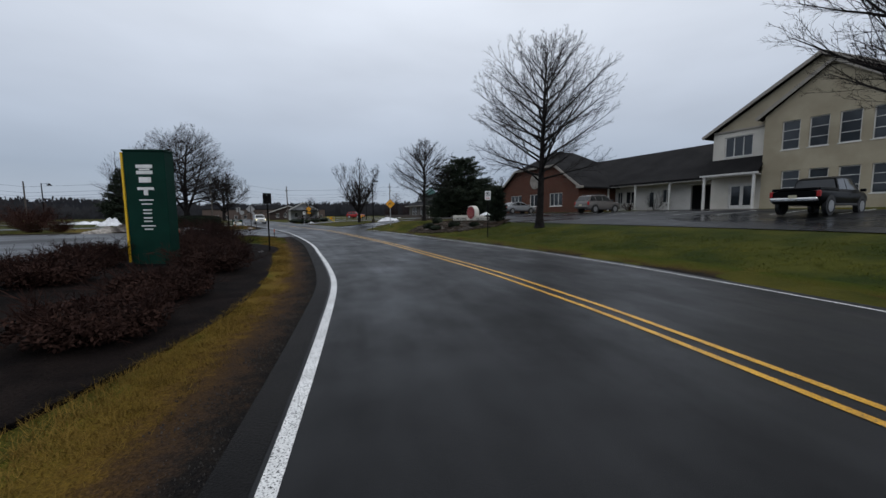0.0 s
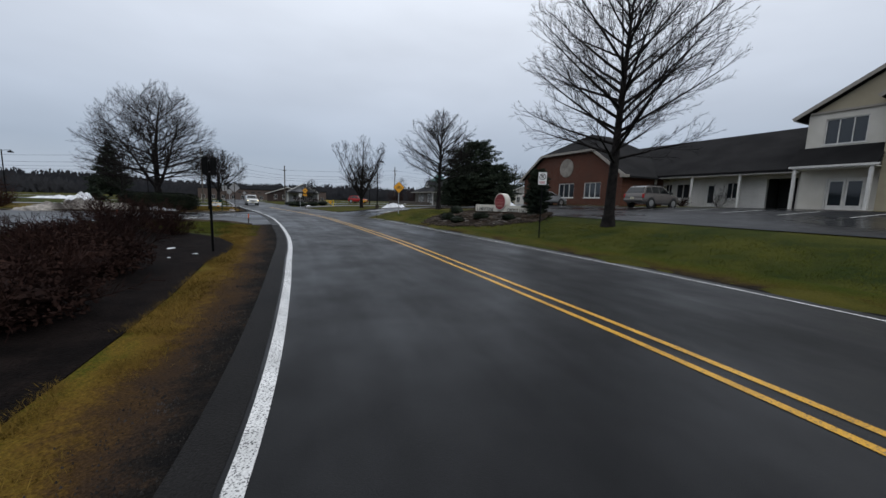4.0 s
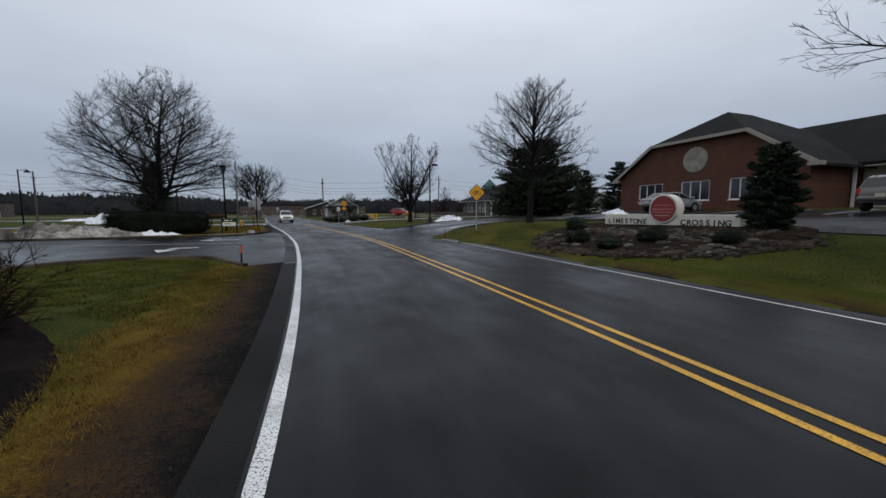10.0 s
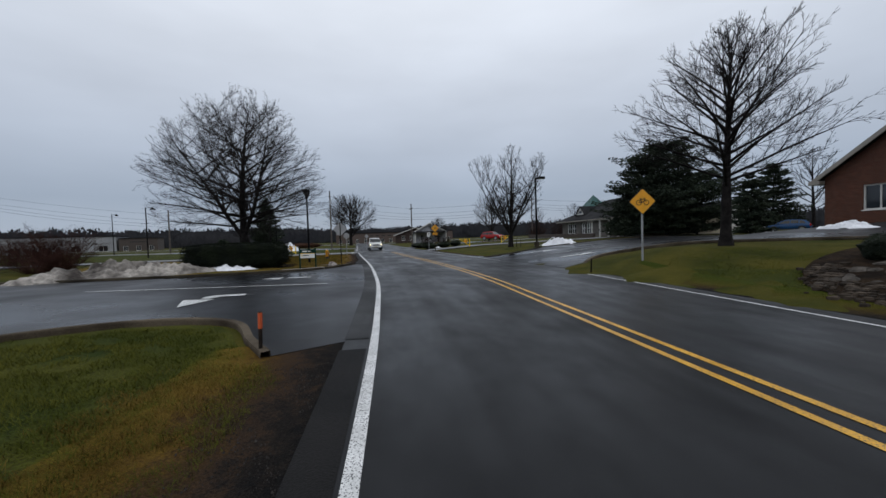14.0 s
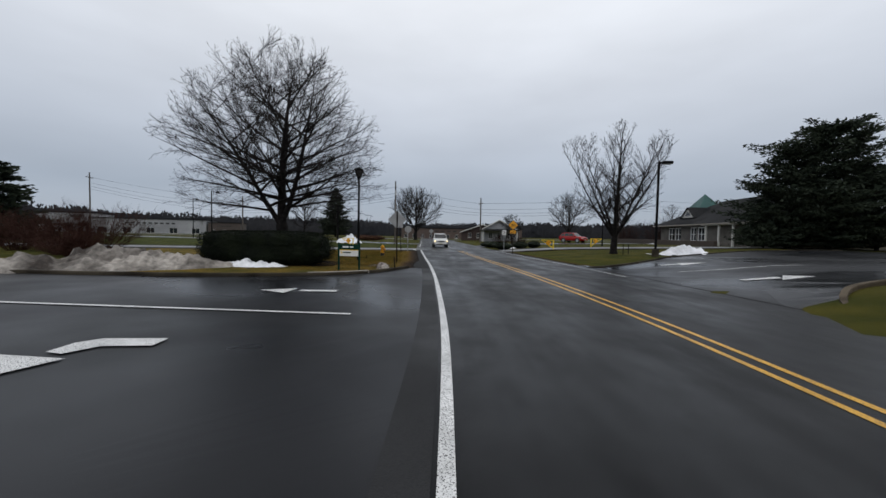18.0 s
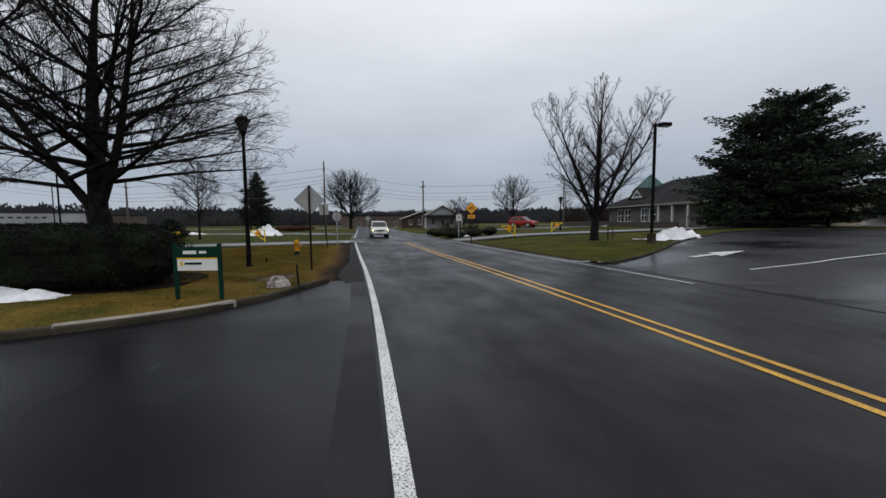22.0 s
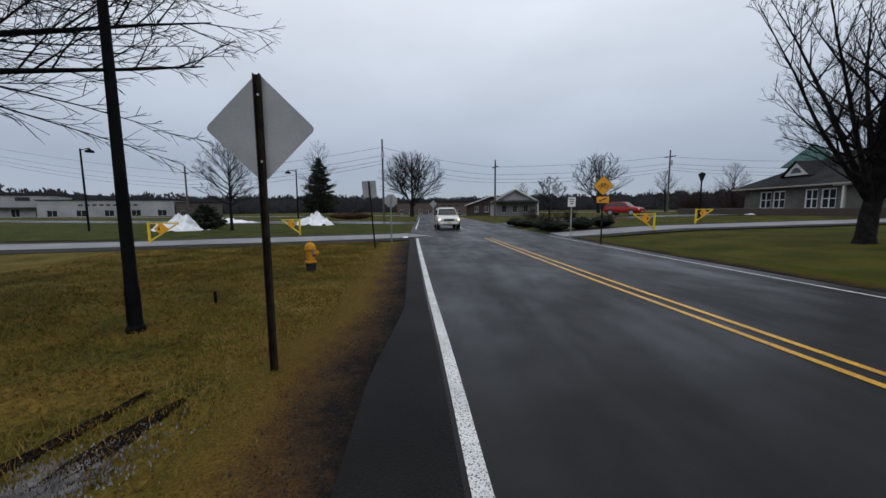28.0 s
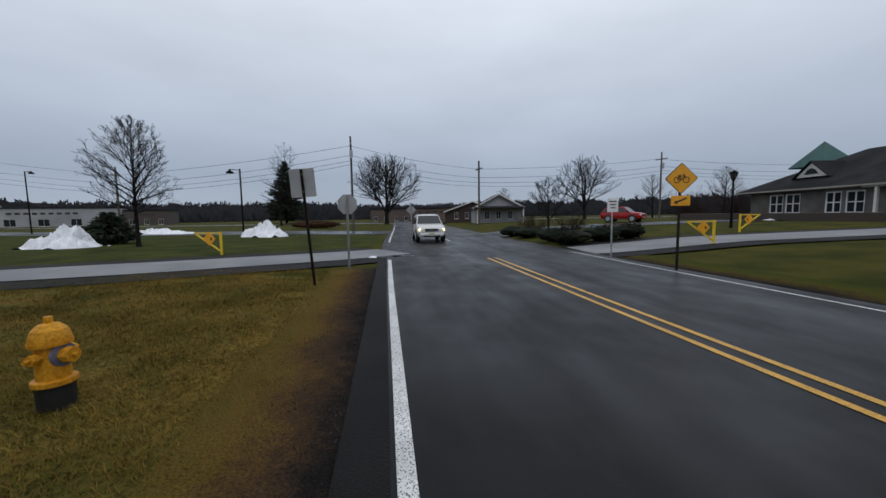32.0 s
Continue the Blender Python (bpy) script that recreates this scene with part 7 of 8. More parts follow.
snow_drift(-28.6, 68.6, 2.0, 1.4, 0.75, 20, 27, SNOW, "small snow heap behind the shrubs")
snow_drift(0.9, 36.6, 2.4, 1.0, 0.55, 120, 29, SNOW, "scraps of snow behind the sign")
snow_drift(3.4, 46.6, 2.8, 1.2, 0.55, 118, 37, SNOW, "white ploughed snow beside the brick building")


# ---- shrubs and evergreens ----
HEDGE_BED = [(-28.6 + 0.839 * a - 0.545 * b, 37.5 + 0.545 * a + 0.839 * b) for a, b in ((3.4 * math.copysign(abs(math.cos(w)) ** 0.6, math.cos(w)), 0.55 + 1.75 * math.copysign(abs(math.sin(w)) ** 0.6, math.sin(w))) for w in (k * math.tau / 28 for k in range(28)))]
tagged(sheet("hedge_bed", HEDGE_BED, 0.03, MULCH, 1.0, 0.06), "dark mulch bed under the clipped hedge", "planting bed", kind="structure")


def clipped_hedge(x, y, rx, ry, h, seed, label, turn, n, size):
    """A block of foliage with rounded corners and a soft uneven face of small leaves."""
    rng = random.Random(seed)
    t = thing("hedge", x, y, land(x, y), turn, label, "hedge")

    def skin(d, k):
        m = (abs(d.x) ** 4.5 + abs(d.y) ** 4.5 + abs(d.z) ** 4.5) ** (-1 / 4.5)
        p = d * m
        g = k * (1 + 0.07 * noise.noise((p.x * 3.4 + seed, p.y * 1.6, p.z * 1.8)) + 0.03 * noise.noise((p.x * 11, p.y * 5, p.z * 5)))
        return Vector((p.x * rx * g, p.y * ry * g, h * (0.47 + 0.5 * p.z * g)))

    core = bmesh.new()
    bmesh.ops.create_icosphere(core, subdivisions=4, radius=1)
    for v in core.verts:
        v.co = skin(v.co.normalized(), 0.93)
    part("inner_foliage", core, HEDGE, t)
    verts, faces = [], []
    for _ in range(n):
        q = Vector((rng.uniform(-1, 1), rng.uniform(-1, 1), rng.uniform(-0.95, 1)))
        axis = rng.choice((0, 1, 1, 2, 2))
        q[axis] = math.copysign(1, q[axis])
        p = skin(q.normalized(), rng.uniform(0.92, 1.02))
        b = len(verts)
        u, w = Vector([rng.gauss(0, 1) for _ in range(3)]).normalized(), Vector([rng.gauss(0, 1) for _ in range(3)]).normalized()
        s = size * rng.uniform(0.6, 1.3)
        verts += [p - u * s, p + w * s * 0.5, p + u * s, p - w * s * 0.5]
        faces.append((b, b + 1, b + 2, b + 3))
    raw("foliage", verts, faces, HEDGE, t)
    return t


clipped_hedge(-28.55, 37.75, 2.9, 1.35, 1.55, 3, "long dark clipped hedge on the bank lawn", 33, 30000, 0.034)
for k, (x, y, r, h) in enumerate([(-4.7, 4.4, 1.0, 0.55), (-5.6, 6.6, 1.0, 0.6), (-6.9, 9.9, 1.25, 0.8), (-8.4, 12.4, 1.25, 0.85), (-9.2, 7.6, 1.2, 0.75), (-6.6, 3.2, 1.2, 0.7), (-8.6, 5.0, 1.2, 0.75), (-10.6, 13.8, 1.2, 0.9),
                                  (-5.9, 0.6, 1.1, 0.65), (-10.8, 10.2, 1.1, 0.8)]):
    bare_bush(x, y, r, h, 200 + k, "low dense dark reddish shrub in the mulch bed", stems=90, leaves=7000)
for k, (x, y, r, h) in enumerate([(-12.6, 17.3, 1.2, 1.35), (-13.9, 18.6, 1.3, 1.3), (-11.6, 15.9, 1.0, 1.1)]):
    bare_bush(x, y, r, h, 240 + k, "tall bare brown shrub at the end of the bed", stems=60, leaves=160)
for k, (x, y, rx, h) in enumerate([(-2.0, 34.1, 0.6, 0.8), (-2.5, 31.2, 0.55, 0.6), (-1.9, 29.4, 0.5, 0.5), (-0.4, 29.6, 0.6, 0.6), (1.2, 28.2, 0.5, 0.45)]):
    leafy_shrub(x, y, rx, rx, h, 260 + k, "small round dark evergreen shrub by the sign", 0, 4200, 0.026)
conifer(3.0, 29.2, 2.8, 0.62, 5, "narrow dark conifer at the end of the sign", ragged=0.12, clumps=3.4, lowest=0.03, pine=True, spray=0.45)
conifer(0.9, 77.6, 12.2, 4.0, 7, "broad dark pine beyond the car park", ragged=0.55, clumps=1.2, lowest=0.03, pine=True, spray=0.72)
conifer(-2.0, 77.4, 10.2, 3.7, 8, "broad dark pine beyond the car park", ragged=0.6, clumps=1.2, lowest=0.03, pine=True, spray=0.72)
conifer(-4.2, 76.0, 4.6, 2.6, 19, "low dark pine beyond the car park", ragged=0.5, clumps=1.3, lowest=0.03, spray=0.72)
conifer(4.6, 79.0, 8.0, 4.2, 9, "broad dark pine beyond the car park", ragged=0.6, clumps=1.2, lowest=0.03, pine=True, spray=0.72)
conifer(4.6, 62.0, 5.6, 1.7, 10, "slim dark evergreen beside the brick building", ragged=0.3, clumps=1.8, lowest=0.02, spray=0.6)
conifer(17.5, 92.0, 10.5, 4.0, 12, "dark evergreen behind the car park", ragged=0.4, clumps=1.2, spray=0.8)
for k, (x, y) in enumerate([(-28.0, 65.8), (-26.7, 67.0), (-29.2, 67.4), (-31.5, 70.5), (-33.2, 72.4), (-25.4, 68.0)]):
    leafy_shrub(x, y, 1.2, 1.0, 0.85, 280 + k, "low dark evergreen shrub beyond the trail", 20 * k, 1100, 0.07)
for k, (x, y, r, h) in enumerate([(-44.5, 36.2, 2.6, 2.7), (-41.0, 33.6, 2.0, 2.2), (-47.5, 33.0, 2.4, 2.4), (-38.2, 33.4, 1.3, 1.2)]):
    bare_bush(x, y, r, h, 300 + k, "large bare red-brown shrub on the bank lawn", LARGE_RED, stems=130)


def inside(outline, x, y):
    """Whether a point lies inside an outline."""
    odd = False
    for (x0, y0), (x1, y1) in zip(outline, outline[1:] + outline[:1]):
        if (y0 > y) != (y1 > y) and x < x0 + (y - y0) * (x1 - x0) / (y1 - y0):
            odd = not odd
    return odd


# grass blades where the walk passes near
def scatter(n, o0, o1, y0, y1, seed, keep=None):
    r = random.Random(seed)
    out = []
    idx = [i for i in range(len(LINE)) if y0 <= LINE[i, 1] <= y1]
    while len(out) < n:
        i = r.choice(idx)
        o = r.uniform(o0(LINE[i, 1]), o1(LINE[i, 1]))
        x, y = LINE[i, 0] + NORMAL[i, 0] * o + r.uniform(-0.3, 0.3), LINE[i, 1] + NORMAL[i, 1] * o + r.uniform(-0.3, 0.3)
        if noise.noise((x * 1.3, y * 1.3, seed)) > -0.25 and not inside(MULCH_BED, x, y):
            out.append((x, y))
    return out


blades("straw_grass", scatter(20000, lambda s: asphalt_left(s) - 0.96 * verge_width(s), lambda s: asphalt_left(s) - 0.58 * verge_width(s), -2, 27.8, 1), STRAW_BLADE, "short dormant straw-coloured grass", 0.06)
blades("straw_grass", scatter(16000, lambda s: asphalt_left(s) - 6.5, lambda s: asphalt_left(s) - 0.9, 44.5, 57.5, 2), STRAW_BLADE, "short dormant straw-coloured grass", 0.06)
blades("lawn_grass", scatter(9000, lambda s: asphalt_left(s) - 8.5, lambda s: asphalt_left(s) - 1.6, 46.5, 57, 4), BLADE, "short olive lawn grass", 0.06)
blades("lawn_grass", scatter(22000, lambda s: 5.0, lambda s: 9.5, 3, 33.5, 6), BLADE, "short green lawn grass", 0.05)
ISLAND = [(-9.6, 20.0), (-12.2, 24.9), (-13.9, 25.7), (-15.3, 26.4), (-16.7, 25.9), (-17.8, 24.7), (-18.05, 23.2), (-18.1, 21.5), (-15.5, 20.8)]


def sown(outline, n, seed, gap=-0.2, grain=2.2):
    """Roots for blades inside an outline, in uneven drifts."""
    r = random.Random(seed)
    xs, ys = [p[0] for p in outline], [p[1] for p in outline]
    out = []
    while len(out) < n:
        x, y = r.uniform(min(xs), max(xs)), r.uniform(min(ys), max(ys))
        if inside(outline, x, y) and noise.noise((x * grain, y * grain, seed)) > gap:
            out.append((x, y))
    return out


NORTH_LAWN = along(lambda s: asphalt_left(s) - 0.75, 43.6, 56.0, 2) + [(-37.0, 51.0), (-39.6, 46.6), (-33, 40.5), (-27, 36.4), (-23.3, 37.6), (-22.8, 39.4), (-23.0, 41.0)]
blades("lawn_grass", sown(ISLAND, 16000, 5), BLADE, "short olive lawn grass", 0.06)
blades("straw_grass", sown(NORTH_LAWN, 34000, 8, -0.25, 1.7), STRAW_BLADE, "tufts of dormant straw-coloured grass", 0.034)
blades("lawn_grass", sown(NORTH_LAWN, 9000, 9, 0.05, 0.9), material("dark_grass_blades", (0.020, 0.020, 0.005), (0.050, 0.044, 0.010), 0.8, 0.9, 0.0, fine=10, vary=0.4, spec=0.08), "dark tufts of damp grass", 0.034)


# pebbles and crumbs of asphalt along the gravel shoulder
def pebbles(name, n, o0, o1, y0, y1, seed, mat, label, small=0.004, large=0.013):
    rng = random.Random(seed)
    verts, faces = [], []
    for x, y in scatter(n, o0, o1, y0, y1, seed):
        z = land(x, y) + 0.03
        s = rng.uniform(small, large) * (0.6 + 0.4 * rng.random())
        a = rng.uniform(0, 6.28)
        b = len(verts)
        for k in range(5):
            t = a + k * math.tau / 5
            r = s * rng.uniform(0.7, 1.2)
            verts.append((x + math.cos(t) * r, y + math.sin(t) * r, z - 0.012))
        verts.append((x + rng.uniform(-0.3, 0.3) * s, y + rng.uniform(-0.3, 0.3) * s, z + s * 0.55))
        faces += [(b + k, b + (k + 1) % 5, b + 5) for k in range(5)]
    return tagged(raw(name, verts, faces, mat), label, "gravel", kind="stuff")


PEBBLE = material("shoulder_pebbles", (0.020, 0.018, 0.017), (0.055, 0.050, 0.046), 3.0, 0.9, 0.0, fine=20, vary=0.7, spec=0.15)
pebbles("gravel", 9000, lambda s: asphalt_left(s) - 0.28 * verge_width(s), lambda s: asphalt_left(s) + 0.1, 0, 28, 41, PEBBLE, "loose grey gravel crumbs on the road shoulder")
pebbles("gravel", 3500, lambda s: asphalt_left(s) - 0.5, lambda s: asphalt_left(s) + 0.15, 44, 58, 42, PEBBLE, "loose grey gravel crumbs on the road shoulder")

# rutted soil and a spill of gravel beside the kerb's end
def rut(line, half, label):
    pts = smooth_line(line, 0.06)
    verts, faces = [], []
    n = len(pts)
    for i, (x, y) in enumerate(pts):
        a, b = pts[max(0, i - 1)], pts[min(n - 1, i + 1)]
        d = Vector((b[0] - a[0], b[1] - a[1])).normalized()
        w = half * (0.25 + 0.9 * math.sin(math.pi * (i + 0.3) / n)) * (1 + 0.4 * noise.noise((x * 6, y * 6, 1)))
        for k in (-1.0, -0.4, 0.4, 1.0):
            verts.append((x + d.y * w * k, y - d.x * w * k, land(x, y) + (0.022 if abs(k) == 1 else 0.012)))
    for i in range(n - 1):
        for k in range(3):
            faces.append((i * 4 + k, i * 4 + k + 1, i * 4 + k + 5, i * 4 + k + 4))
    return tagged(raw("rut", verts, faces, MULCH, smooth=True), label, "soil", kind="structure")


rut([(-24.75, 40.35), (-24.95, 40.9), (-25.14, 41.42), (-25.42, 42.0)], 0.055, "narrow dark rut worn into the straw lawn")
rut([(-24.5, 40.95), (-24.75, 41.5), (-25.02, 42.1)], 0.08, "shallow muddy rut in the straw lawn")
CHIP = material("pale_gravel_chips", (0.10, 0.095, 0.095), (0.26, 0.25, 0.25), 6.0, 0.9, 0.0, fine=20, vary=0.6, spec=0.2)
rng = random.Random(91)
verts, faces = [], []
for _ in range(2600):
    a, r = rng.uniform(0, 6.28), abs(rng.gauss(0, 0.27))
    x, y, s = -24.60 + math.cos(a) * r * 0.75, 41.1 + math.sin(a) * r * 1.2, rng.uniform(0.004, 0.011)
    b = len(verts)
    verts += [(x + math.cos(k * 1.571 + a) * s * rng.uniform(0.7, 1.3), y + math.sin(k * 1.571 + a) * s * rng.uniform(0.7, 1.3), land(x, y) + 0.005) for k in range(4)] + [(x, y, land(x, y) + 0.024 + s * 0.6)]
    faces += [(b + k, b + (k + 1) % 4, b + 4) for k in range(4)]
tagged(raw("gravel_spill", verts, faces, CHIP), "spill of pale gravel chips on the lawn", "gravel", kind="stuff")

# pale scraps lying in the mulch
snow_drift(-11.4, 16.8, 1.5, 0.7, 0.12, 30, 33, DIRTY_SNOW, "flat pale scrap of old snow in the planting bed")
for k, (x, y, s) in enumerate([(-9.7, 15.95, 0.16), (-9.05, 15.56, 0.11), (-8.85, 15.75, 0.09), (-8.5, 15.26, 0.12), (-8.61, 14.53, 0.12), (-7.16, 13.16, 0.07)]):
    rock(x, y, s * 1.3, s * 0.8, s * 0.25, 500 + k, "small pale scrap of snow in the mulch", mat=SNOW, group="mulch bed scraps")

bare_bush(20.15, 38.6, 1.1, 1.9, 330, "vase-shaped bare shrub against the office wing", TWIG, stems=26)
bare_bush(18.6, 41.2, 0.7, 0.8, 331, "small dark bare shrub against the office wing", stems=40, leaves=500)

for x, y in ((-15.25, 57.3), (-14.95, 57.9)):
    stake(x, y, 0.75, DARK_METAL, "short dark marker post on the lamp island")
stake(-28.08, 43.9, 0.22, DARK_METAL, "short dark utility stub in the lawn")
for k, (x, y, r, h) in enumerate([(-12.3, 19.2, 0.8, 1.1), (-13.2, 19.6, 0.9, 1.25)]):
    bare_bush(x, y, r, h, 350 + k, "bare brown shrub at the end of the bed", stems=60, leaves=260)


def rubble(line, n, half, seed, label):
    """Small broken stones strewn along the edge of the bed."""
    rng = random.Random(seed)
    pts = smooth_line(line, 0.15)
    verts, faces = [], []
    for _ in range(n):
        x, y = rng.choice(pts)
        x, y = x + rng.gauss(0, half), y + rng.gauss(0, half)
        s = rng.uniform(0.03, 0.10)
        z = bed_height(x, y) + 0.02
        a, b = rng.uniform(0, 6.28), len(verts)
        for ring_r, dz in ((1.0, -0.03), (0.85, s * 0.5)):
            for k in range(6):
                t = a + k * math.tau / 6
                r = s * ring_r * rng.uniform(0.75, 1.2)
                verts.append((x + math.cos(t) * r * 1.25, y + math.sin(t) * r, z + dz))
        verts.append((x, y, z + s * 0.72))
        for k in range(6):
            j = (k + 1) % 6
            faces += [(b + k, b + j, b + 6 + j, b + 6 + k), (b + 6 + k, b + 6 + j, b + 12)]
    return tagged(raw("rubble", verts, faces, material("brown_rubble", (0.022, 0.017, 0.013), (0.085, 0.066, 0.050), 2.0, 0.9, 0.4, fine=20, vary=0.7, spec=0.12)), label, "stones", kind="stuff")


rubble([(3.0, 27.4), (0.2, 27.2), (-2.2, 28.7), (-3.4, 30.5), (-3.9, 32.2), (-3.3, 33.8)], 900, 0.22, 61, "brown broken stones along the sign bed's edge")
rubble([(2.6, 28.8), (0.6, 29.6), (-0.9, 31.4), (-2.0, 33.2)], 420, 0.45, 62, "brown broken stones strewn over the sign bed")


# ---- the distance ----
bare_tree(-49.6, 56.0, "young bare tree beyond the trail", 30, seed=62, height=7.0, radius=2.4, trunk_h=1.6, limbs=36, trunk_r=0.12, dense=1.0, thick=1.5)
bare_tree(-72.5, 110.3, "large round bare tree at the road's end", 0, z=0, seed=63, height=15.0, radius=8.0, trunk_h=2.6, limbs=30, leaders=7, trunk_r=0.45, dense=0.7, thick=2.6)
bare_tree(-34.0, 124.0, "broad bare tree beyond the side street", 0, z=0, seed=65, height=13.0, radius=6.5, trunk_h=3.0, limbs=22, leaders=5, trunk_r=0.35, dense=0.6, thick=2.4)
bare_tree(-115.5, 120.0, "bare tree behind the dark conifer", 0, z=0, seed=67, height=23.5, radius=6.4, trunk_h=3.0, limbs=24, trunk_r=0.2, dense=0.6, thick=2.0)
bare_tree(15.3, 12.4, "large bare tree before the offices", 0, seed=69, height=11.5, radius=5.2, trunk_h=3.0, limbs=36, trunk_r=0.22)
far_tree = bare_tree(24.0, 96.0, "bare tree behind the brick building", 0, z=0.5, seed=71, height=13.0, radius=5.0, trunk_h=3.0, limbs=24, trunk_r=0.3, dense=0.55, thick=2.2)
for x, y, turn, k in ((34, 80, 80, 0.8), (12, 104, 150, 0.9), (-12, 122, 210, 0.7), (40, 60, 10, 0.9), (-88, 96, 40, 0.7), (-52, 128, 100, 0.6), (-22, 130, 100, 0.7), (48, 44, 300, 1.0)):
    c = copy_thing(far_tree, pose(x, y, 0, 0, 0, turn) @ Matrix.Diagonal((k, k, k, 1)))
    tagged(c, "distant bare broadleaf tree")
conifer(-111.5, 116.5, 17.2, 5.4, 21, "tall dark spruce beyond the trail", z=0, clumps=0.9)
conifer(-55.8, 33.5, 6.5, 2.6, 22, "dark conifer on the bank lawn", clumps=0.9)
conifer(-59.5, 28.0, 7.5, 2.8, 23, "dark conifer on the bank lawn", clumps=0.9)
conifer(-54.6, 56.6, 1.9, 1.3, 24, "low dark evergreen by the snow heap", clumps=1.0)

small_building("shelter", -46.5, 108.0, 208, 8.2, 9.0, 3.0, 2.2, FAR_WALL, GREY_SHINGLE, "pale gabled building with a porch beside the road", 3, True)
small_building("brick_house", -57.5, 122.0, 208, 12.0, 8.0, 2.6, 2.0, plain("dark_brown_brick", (0.045, 0.03, 0.025), 0.9), SHINGLE, "dark brick building at the road's end", 4)
flat_building("long_shed", -80.0, 150.0, 206, 46.0, 10.0, 4.0, plain("brown_cladding", (0.10, 0.072, 0.06), 0.8), "long low brown building at the road's end", 14)
flat_building("store_building", -176.0, 86.0, 230, 36.0, 16.0, 5.4, FAR_WALL, "long pale flat-roofed store far beyond the lawn", 5)
flat_building("store_building", -201.0, 70.0, 238, 17.0, 16.0, 7.2, FAR_WALL, "taller pale store front with a dark awning", 3, SIGN_BLACK)
flat_building("store_building", -159.5, 104.0, 230, 11.0, 12.0, 4.6, plain("brown_brick_front", (0.075, 0.06, 0.052), 0.9), "low brown shop at the end of the store", 3)
small_building("office", 12.5, 92.0, 200, 13.0, 9.0, 2.6, 2.0, WING_WALL, GREY_SHINGLE, "pale low office behind the car park", 4, base=1.0)



def utility_pole(x, y, h, turn, label, transformer=False):
    t = thing("utility_pole", x, y, 0, turn, label, "utility pole", "utility poles")
    part("pole", tube((0, 0, -0.5), (0, 0, h), 0.16, 0.11, 9), POLE_WOOD, t)
    part("crossarm", box(0, 0, h - 1.1, 2.2, 0.1, 0.12), POLE_WOOD, t)
    for dx in (-0.95, -0.4, 0.4, 0.95):
        part("insulator", tube((dx, 0, h - 1.04), (dx, 0, h - 0.86), 0.045, 0.03, 6), GALV, t)
    if transformer:
        part("transformer", tube((0.32, 0, h - 2.6), (0.32, 0, h - 1.7), 0.2, n=10), GALV, t)


POLES = [(-117, 54.3, 13.4), (-85.5, 69.0, 8.6), (-55.7, 80.6, 11.3), (-43.9, 92.4, 8.9), (-21.6, 114.5, 11.2), (8, 140, 11.0)]
for k, (x, y, h) in enumerate(POLES):
    utility_pole(x, y, h, -45, "weathered wooden utility pole with crossarm", k in (2, 4))


def wire(a, b, sag, r=0.022):
    a, b = Vector(a), Vector(b)
    tw = Twigs()
    pts = []
    for i in range(15):
        f = i / 14
        p = a.lerp(b, f)
        p.z -= sag * 4 * f * (1 - f)
        pts.append(p)
    tw.run(pts, [r] * 15, 4)
    return tagged(raw("overhead_cable", tw.verts, tw.faces, WIRE), "thin black overhead cable between poles", "cable", "overhead cables")


for (x0, y0, h0), (x1, y1, h1) in zip(POLES, POLES[1:]):
    for k, drop in enumerate((1.0, 2.2, 2.9, 3.4)):
        o = (k - 1.5) * 0.3
        wire((x0 + o, y0 - o, h0 - drop), (x1 + o, y1 - o, h1 - drop), 0.35 + 0.1 * k)


def arm_lamp(x, y, h, turn, label):
    t = thing("street_lamp", x, y, land(x, y), turn, label, "street lamp")
    part("pole", tube((0, 0, -0.2), (0, 0, h), 0.08, 0.06, 10), DARK_METAL, t)
    part("arm", bar_between((0, 0, h - 0.1), (0.9, 0, h), 0.05, 0.05), DARK_METAL, t)
    part("shade", lathe([(0.30, h - 0.32), (0.26, h - 0.2), (0.08, h - 0.08), (0.05, h)], 12), DARK_METAL, t).location.x = 0.9


arm_lamp(-60.1, 50.7, 6.3, 20, "dark street lamp with a bell shade")
arm_lamp(-53.6, 64.9, 5.5, 200, "dark street lamp with a bell shade")
street_lamp(-19.4, 76.4, 3.7, "black lantern lamp by the house drive")
arm_lamp(-90.0, 62.0, 7.5, 20, "dark street lamp far beyond the lawn")


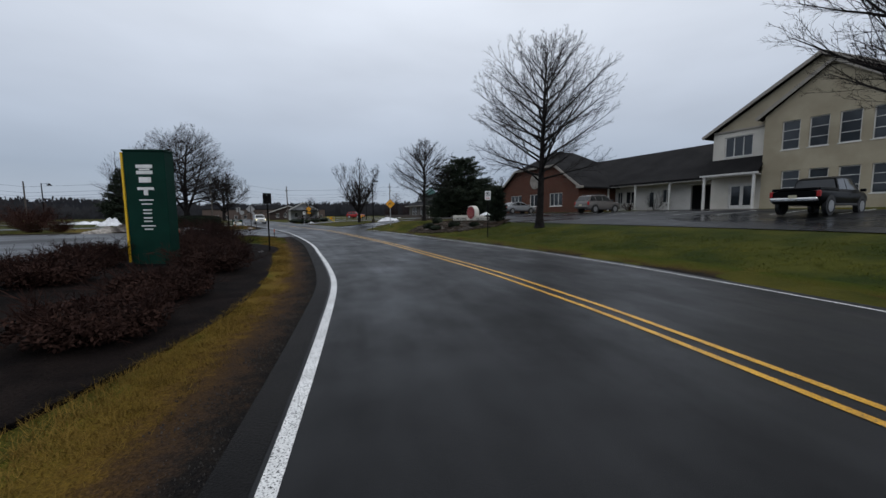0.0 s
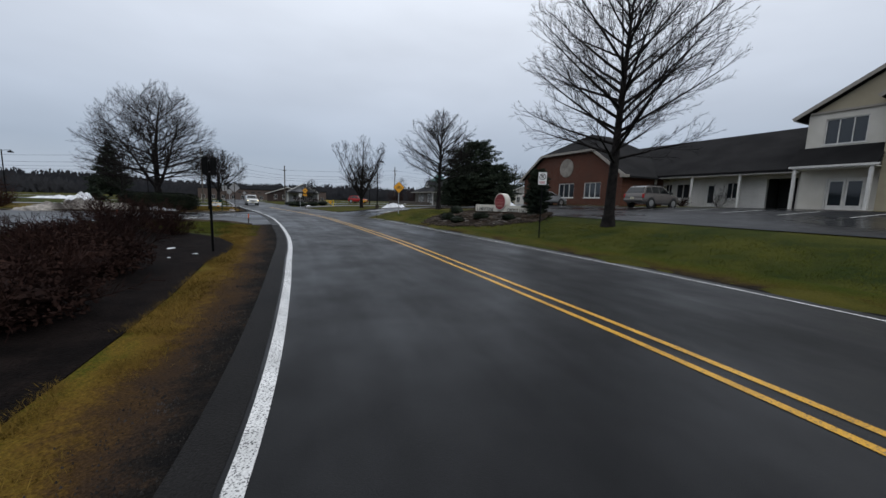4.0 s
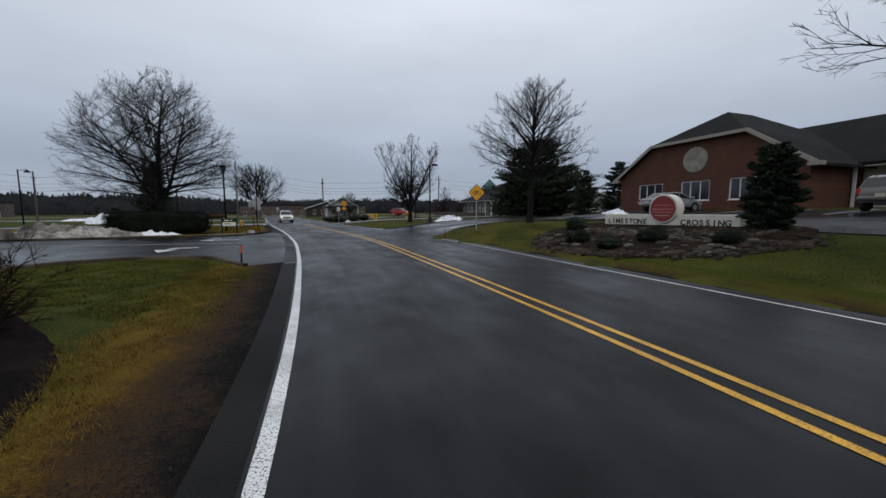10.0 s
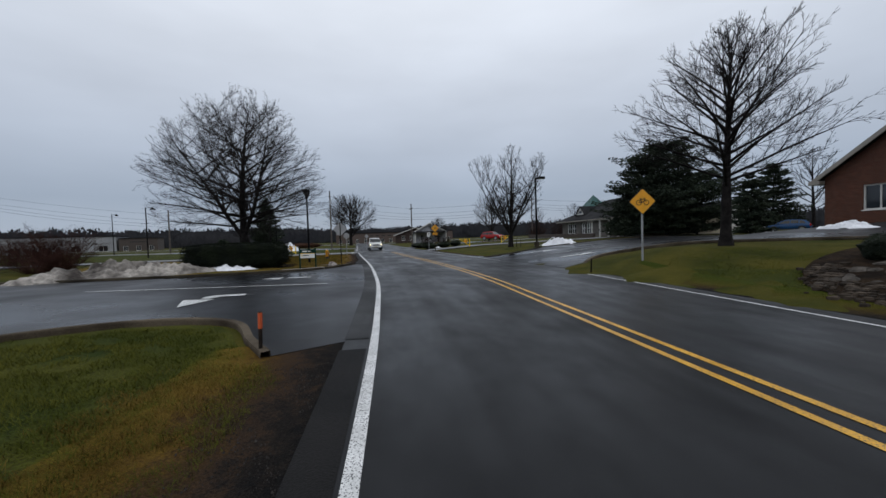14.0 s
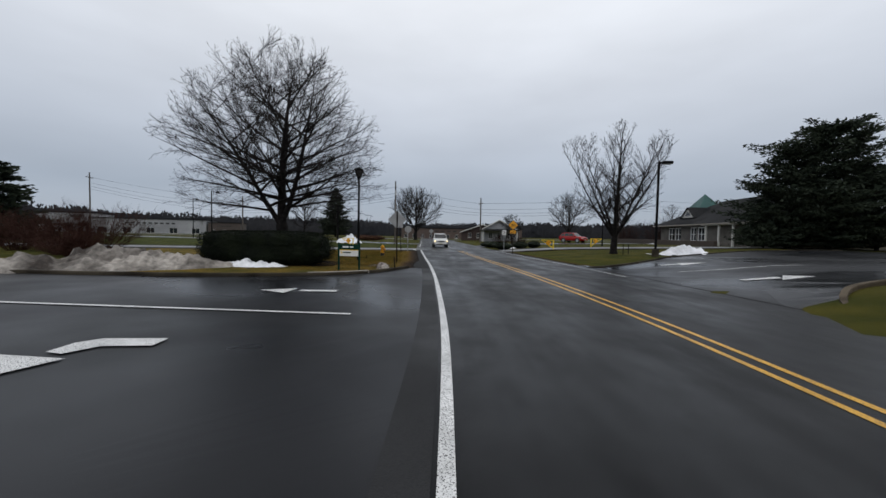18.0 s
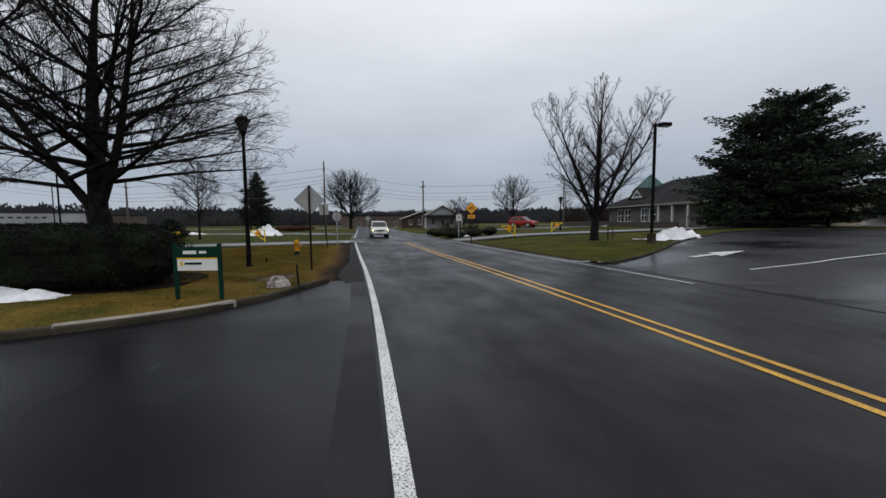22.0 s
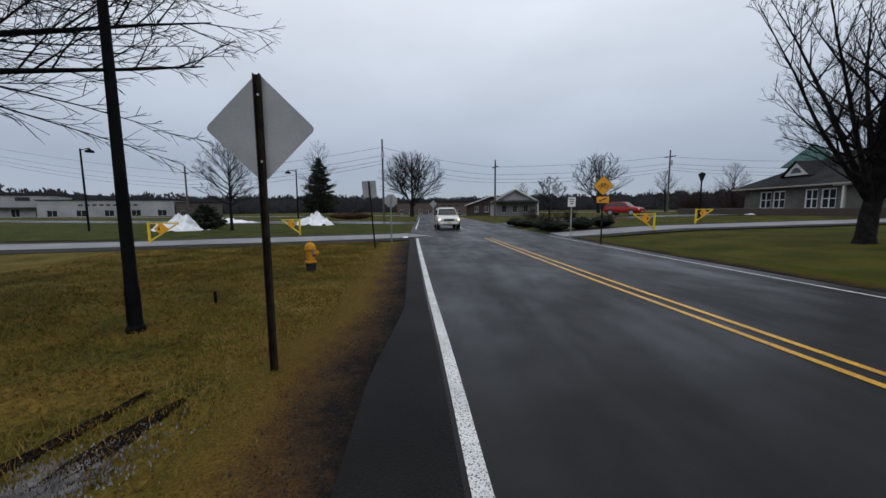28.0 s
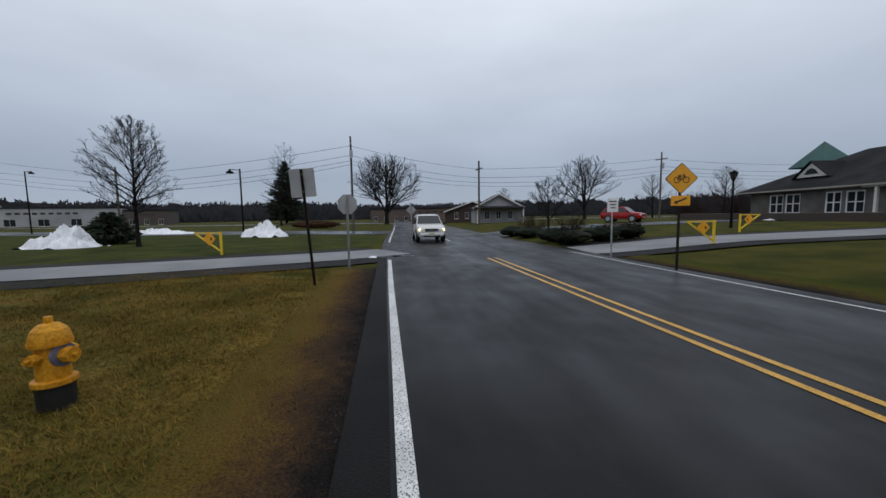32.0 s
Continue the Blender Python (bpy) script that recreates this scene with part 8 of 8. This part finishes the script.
def far_woods():
    """A belt of leafless woodland all round, on low rises: many slim upright twig facets with rounded tops."""
    rng = random.Random(5)
    verts, faces = [], []
    for k in range(2100):
        a = rng.uniform(-0.15, math.pi + 0.75)
        d = rng.uniform(190, 430)
        x, y = -30 + math.cos(a) * d, 60 + math.sin(a) * d
        rise = hill_height(a) * ease(260, 470, d)
        h, r = rng.uniform(6, 10), rng.uniform(5, 9)
        for _ in range(44):
            t = rng.uniform(0, 6.28)
            f = rng.random() ** 0.5
            top = h * math.sqrt(max(0.05, 1 - f * f * 0.85))
            px, py, pz = x + math.cos(t) * r * f, y + math.sin(t) * r * f, rise + top * rng.uniform(0.1, 0.9)
            s, w = rng.uniform(1.0, 2.0), rng.uniform(0.35, 0.9)
            lean = rng.gauss(0, 0.4)
            b = len(verts)
            sx, sy = -math.sin(a), math.cos(a)
            verts += [(px - w * sx, py - w * sy, pz), (px - math.cos(a) * s * 0.4, py - math.sin(a) * s * 0.4, pz - s), (px + w * sx, py + w * sy, pz), (px + math.cos(a) * s * 0.4 + lean * sx, py + math.sin(a) * s * 0.4 + lean * sy, pz + s)]
            faces.append((b, b + 1, b + 2, b + 3))
    tagged(raw("woodland", verts, faces, FAR_WOOD), "distant leafless grey-brown woodland belt", "woodland", kind="stuff")
    hv, hf = [], []
    n = 120
    for i in range(n):
        a = math.tau * i / n
        hh = hill_height(a) + 3
        for d, z in ((300, -1.5), (470, hh), (800, hh * 1.2), (1100, -2)):
            hv.append((-30 + math.cos(a) * d, 60 + math.sin(a) * d, z))
    for i in range(n):
        j = (i + 1) % n
        for k in range(3):
            hf.append((i * 4 + k, j * 4 + k, j * 4 + k + 1, i * 4 + k + 1))
    tagged(raw("hills", hv, hf, FAR_HILL, smooth=True), "low wooded hills on the horizon", "hills", kind="structure")


def hill_height(a):
    """Crest of the far hills, by compass angle about the place."""
    return 12 + 4 * noise.noise((math.cos(a) * 2, math.sin(a) * 2, 3)) + 5 * ease(2.7, 3.0, a) * (1 - ease(3.4, 4.0, a))


far_woods()

BROWN_HEDGE = material("winter_hedge_leaves", (0.030, 0.014, 0.009), (0.070, 0.034, 0.020), 1.5, 0.9, 0.0, fine=10, vary=0.5, spec=0.1)
leafy_shrub(-64.1, 82.4, 4.2, 0.9, 1.15, 401, "long low red-brown winter hedge beyond the trail", 20, 3000, 0.09, BROWN_HEDGE, "hedge")
bare_tree(-31.4, 76.8, "small bare ornamental tree beside the road", 0, z=0, seed=73, height=4.6, radius=1.7, trunk_h=1.1, limbs=18, leaders=4, trunk_r=0.09, dense=0.8, thick=1.5)
bare_bush(-32.2, 74.6, 1.3, 1.5, 402, "dark bare shrub beside the small tree", stems=60, leaves=300)
bare_bush(-29.2, 73.3, 1.2, 1.2, 403, "dark bare shrub beside the small tree", stems=60, leaves=300)
bare_bush(-19.0, 101.9, 2.4, 3.4, 404, "large dark rounded shrub by the house", stems=120, leaves=900)
bare_bush(-14.0, 103.4, 2.8, 3.8, 405, "large dark rounded shrub by the house", stems=120, leaves=900)
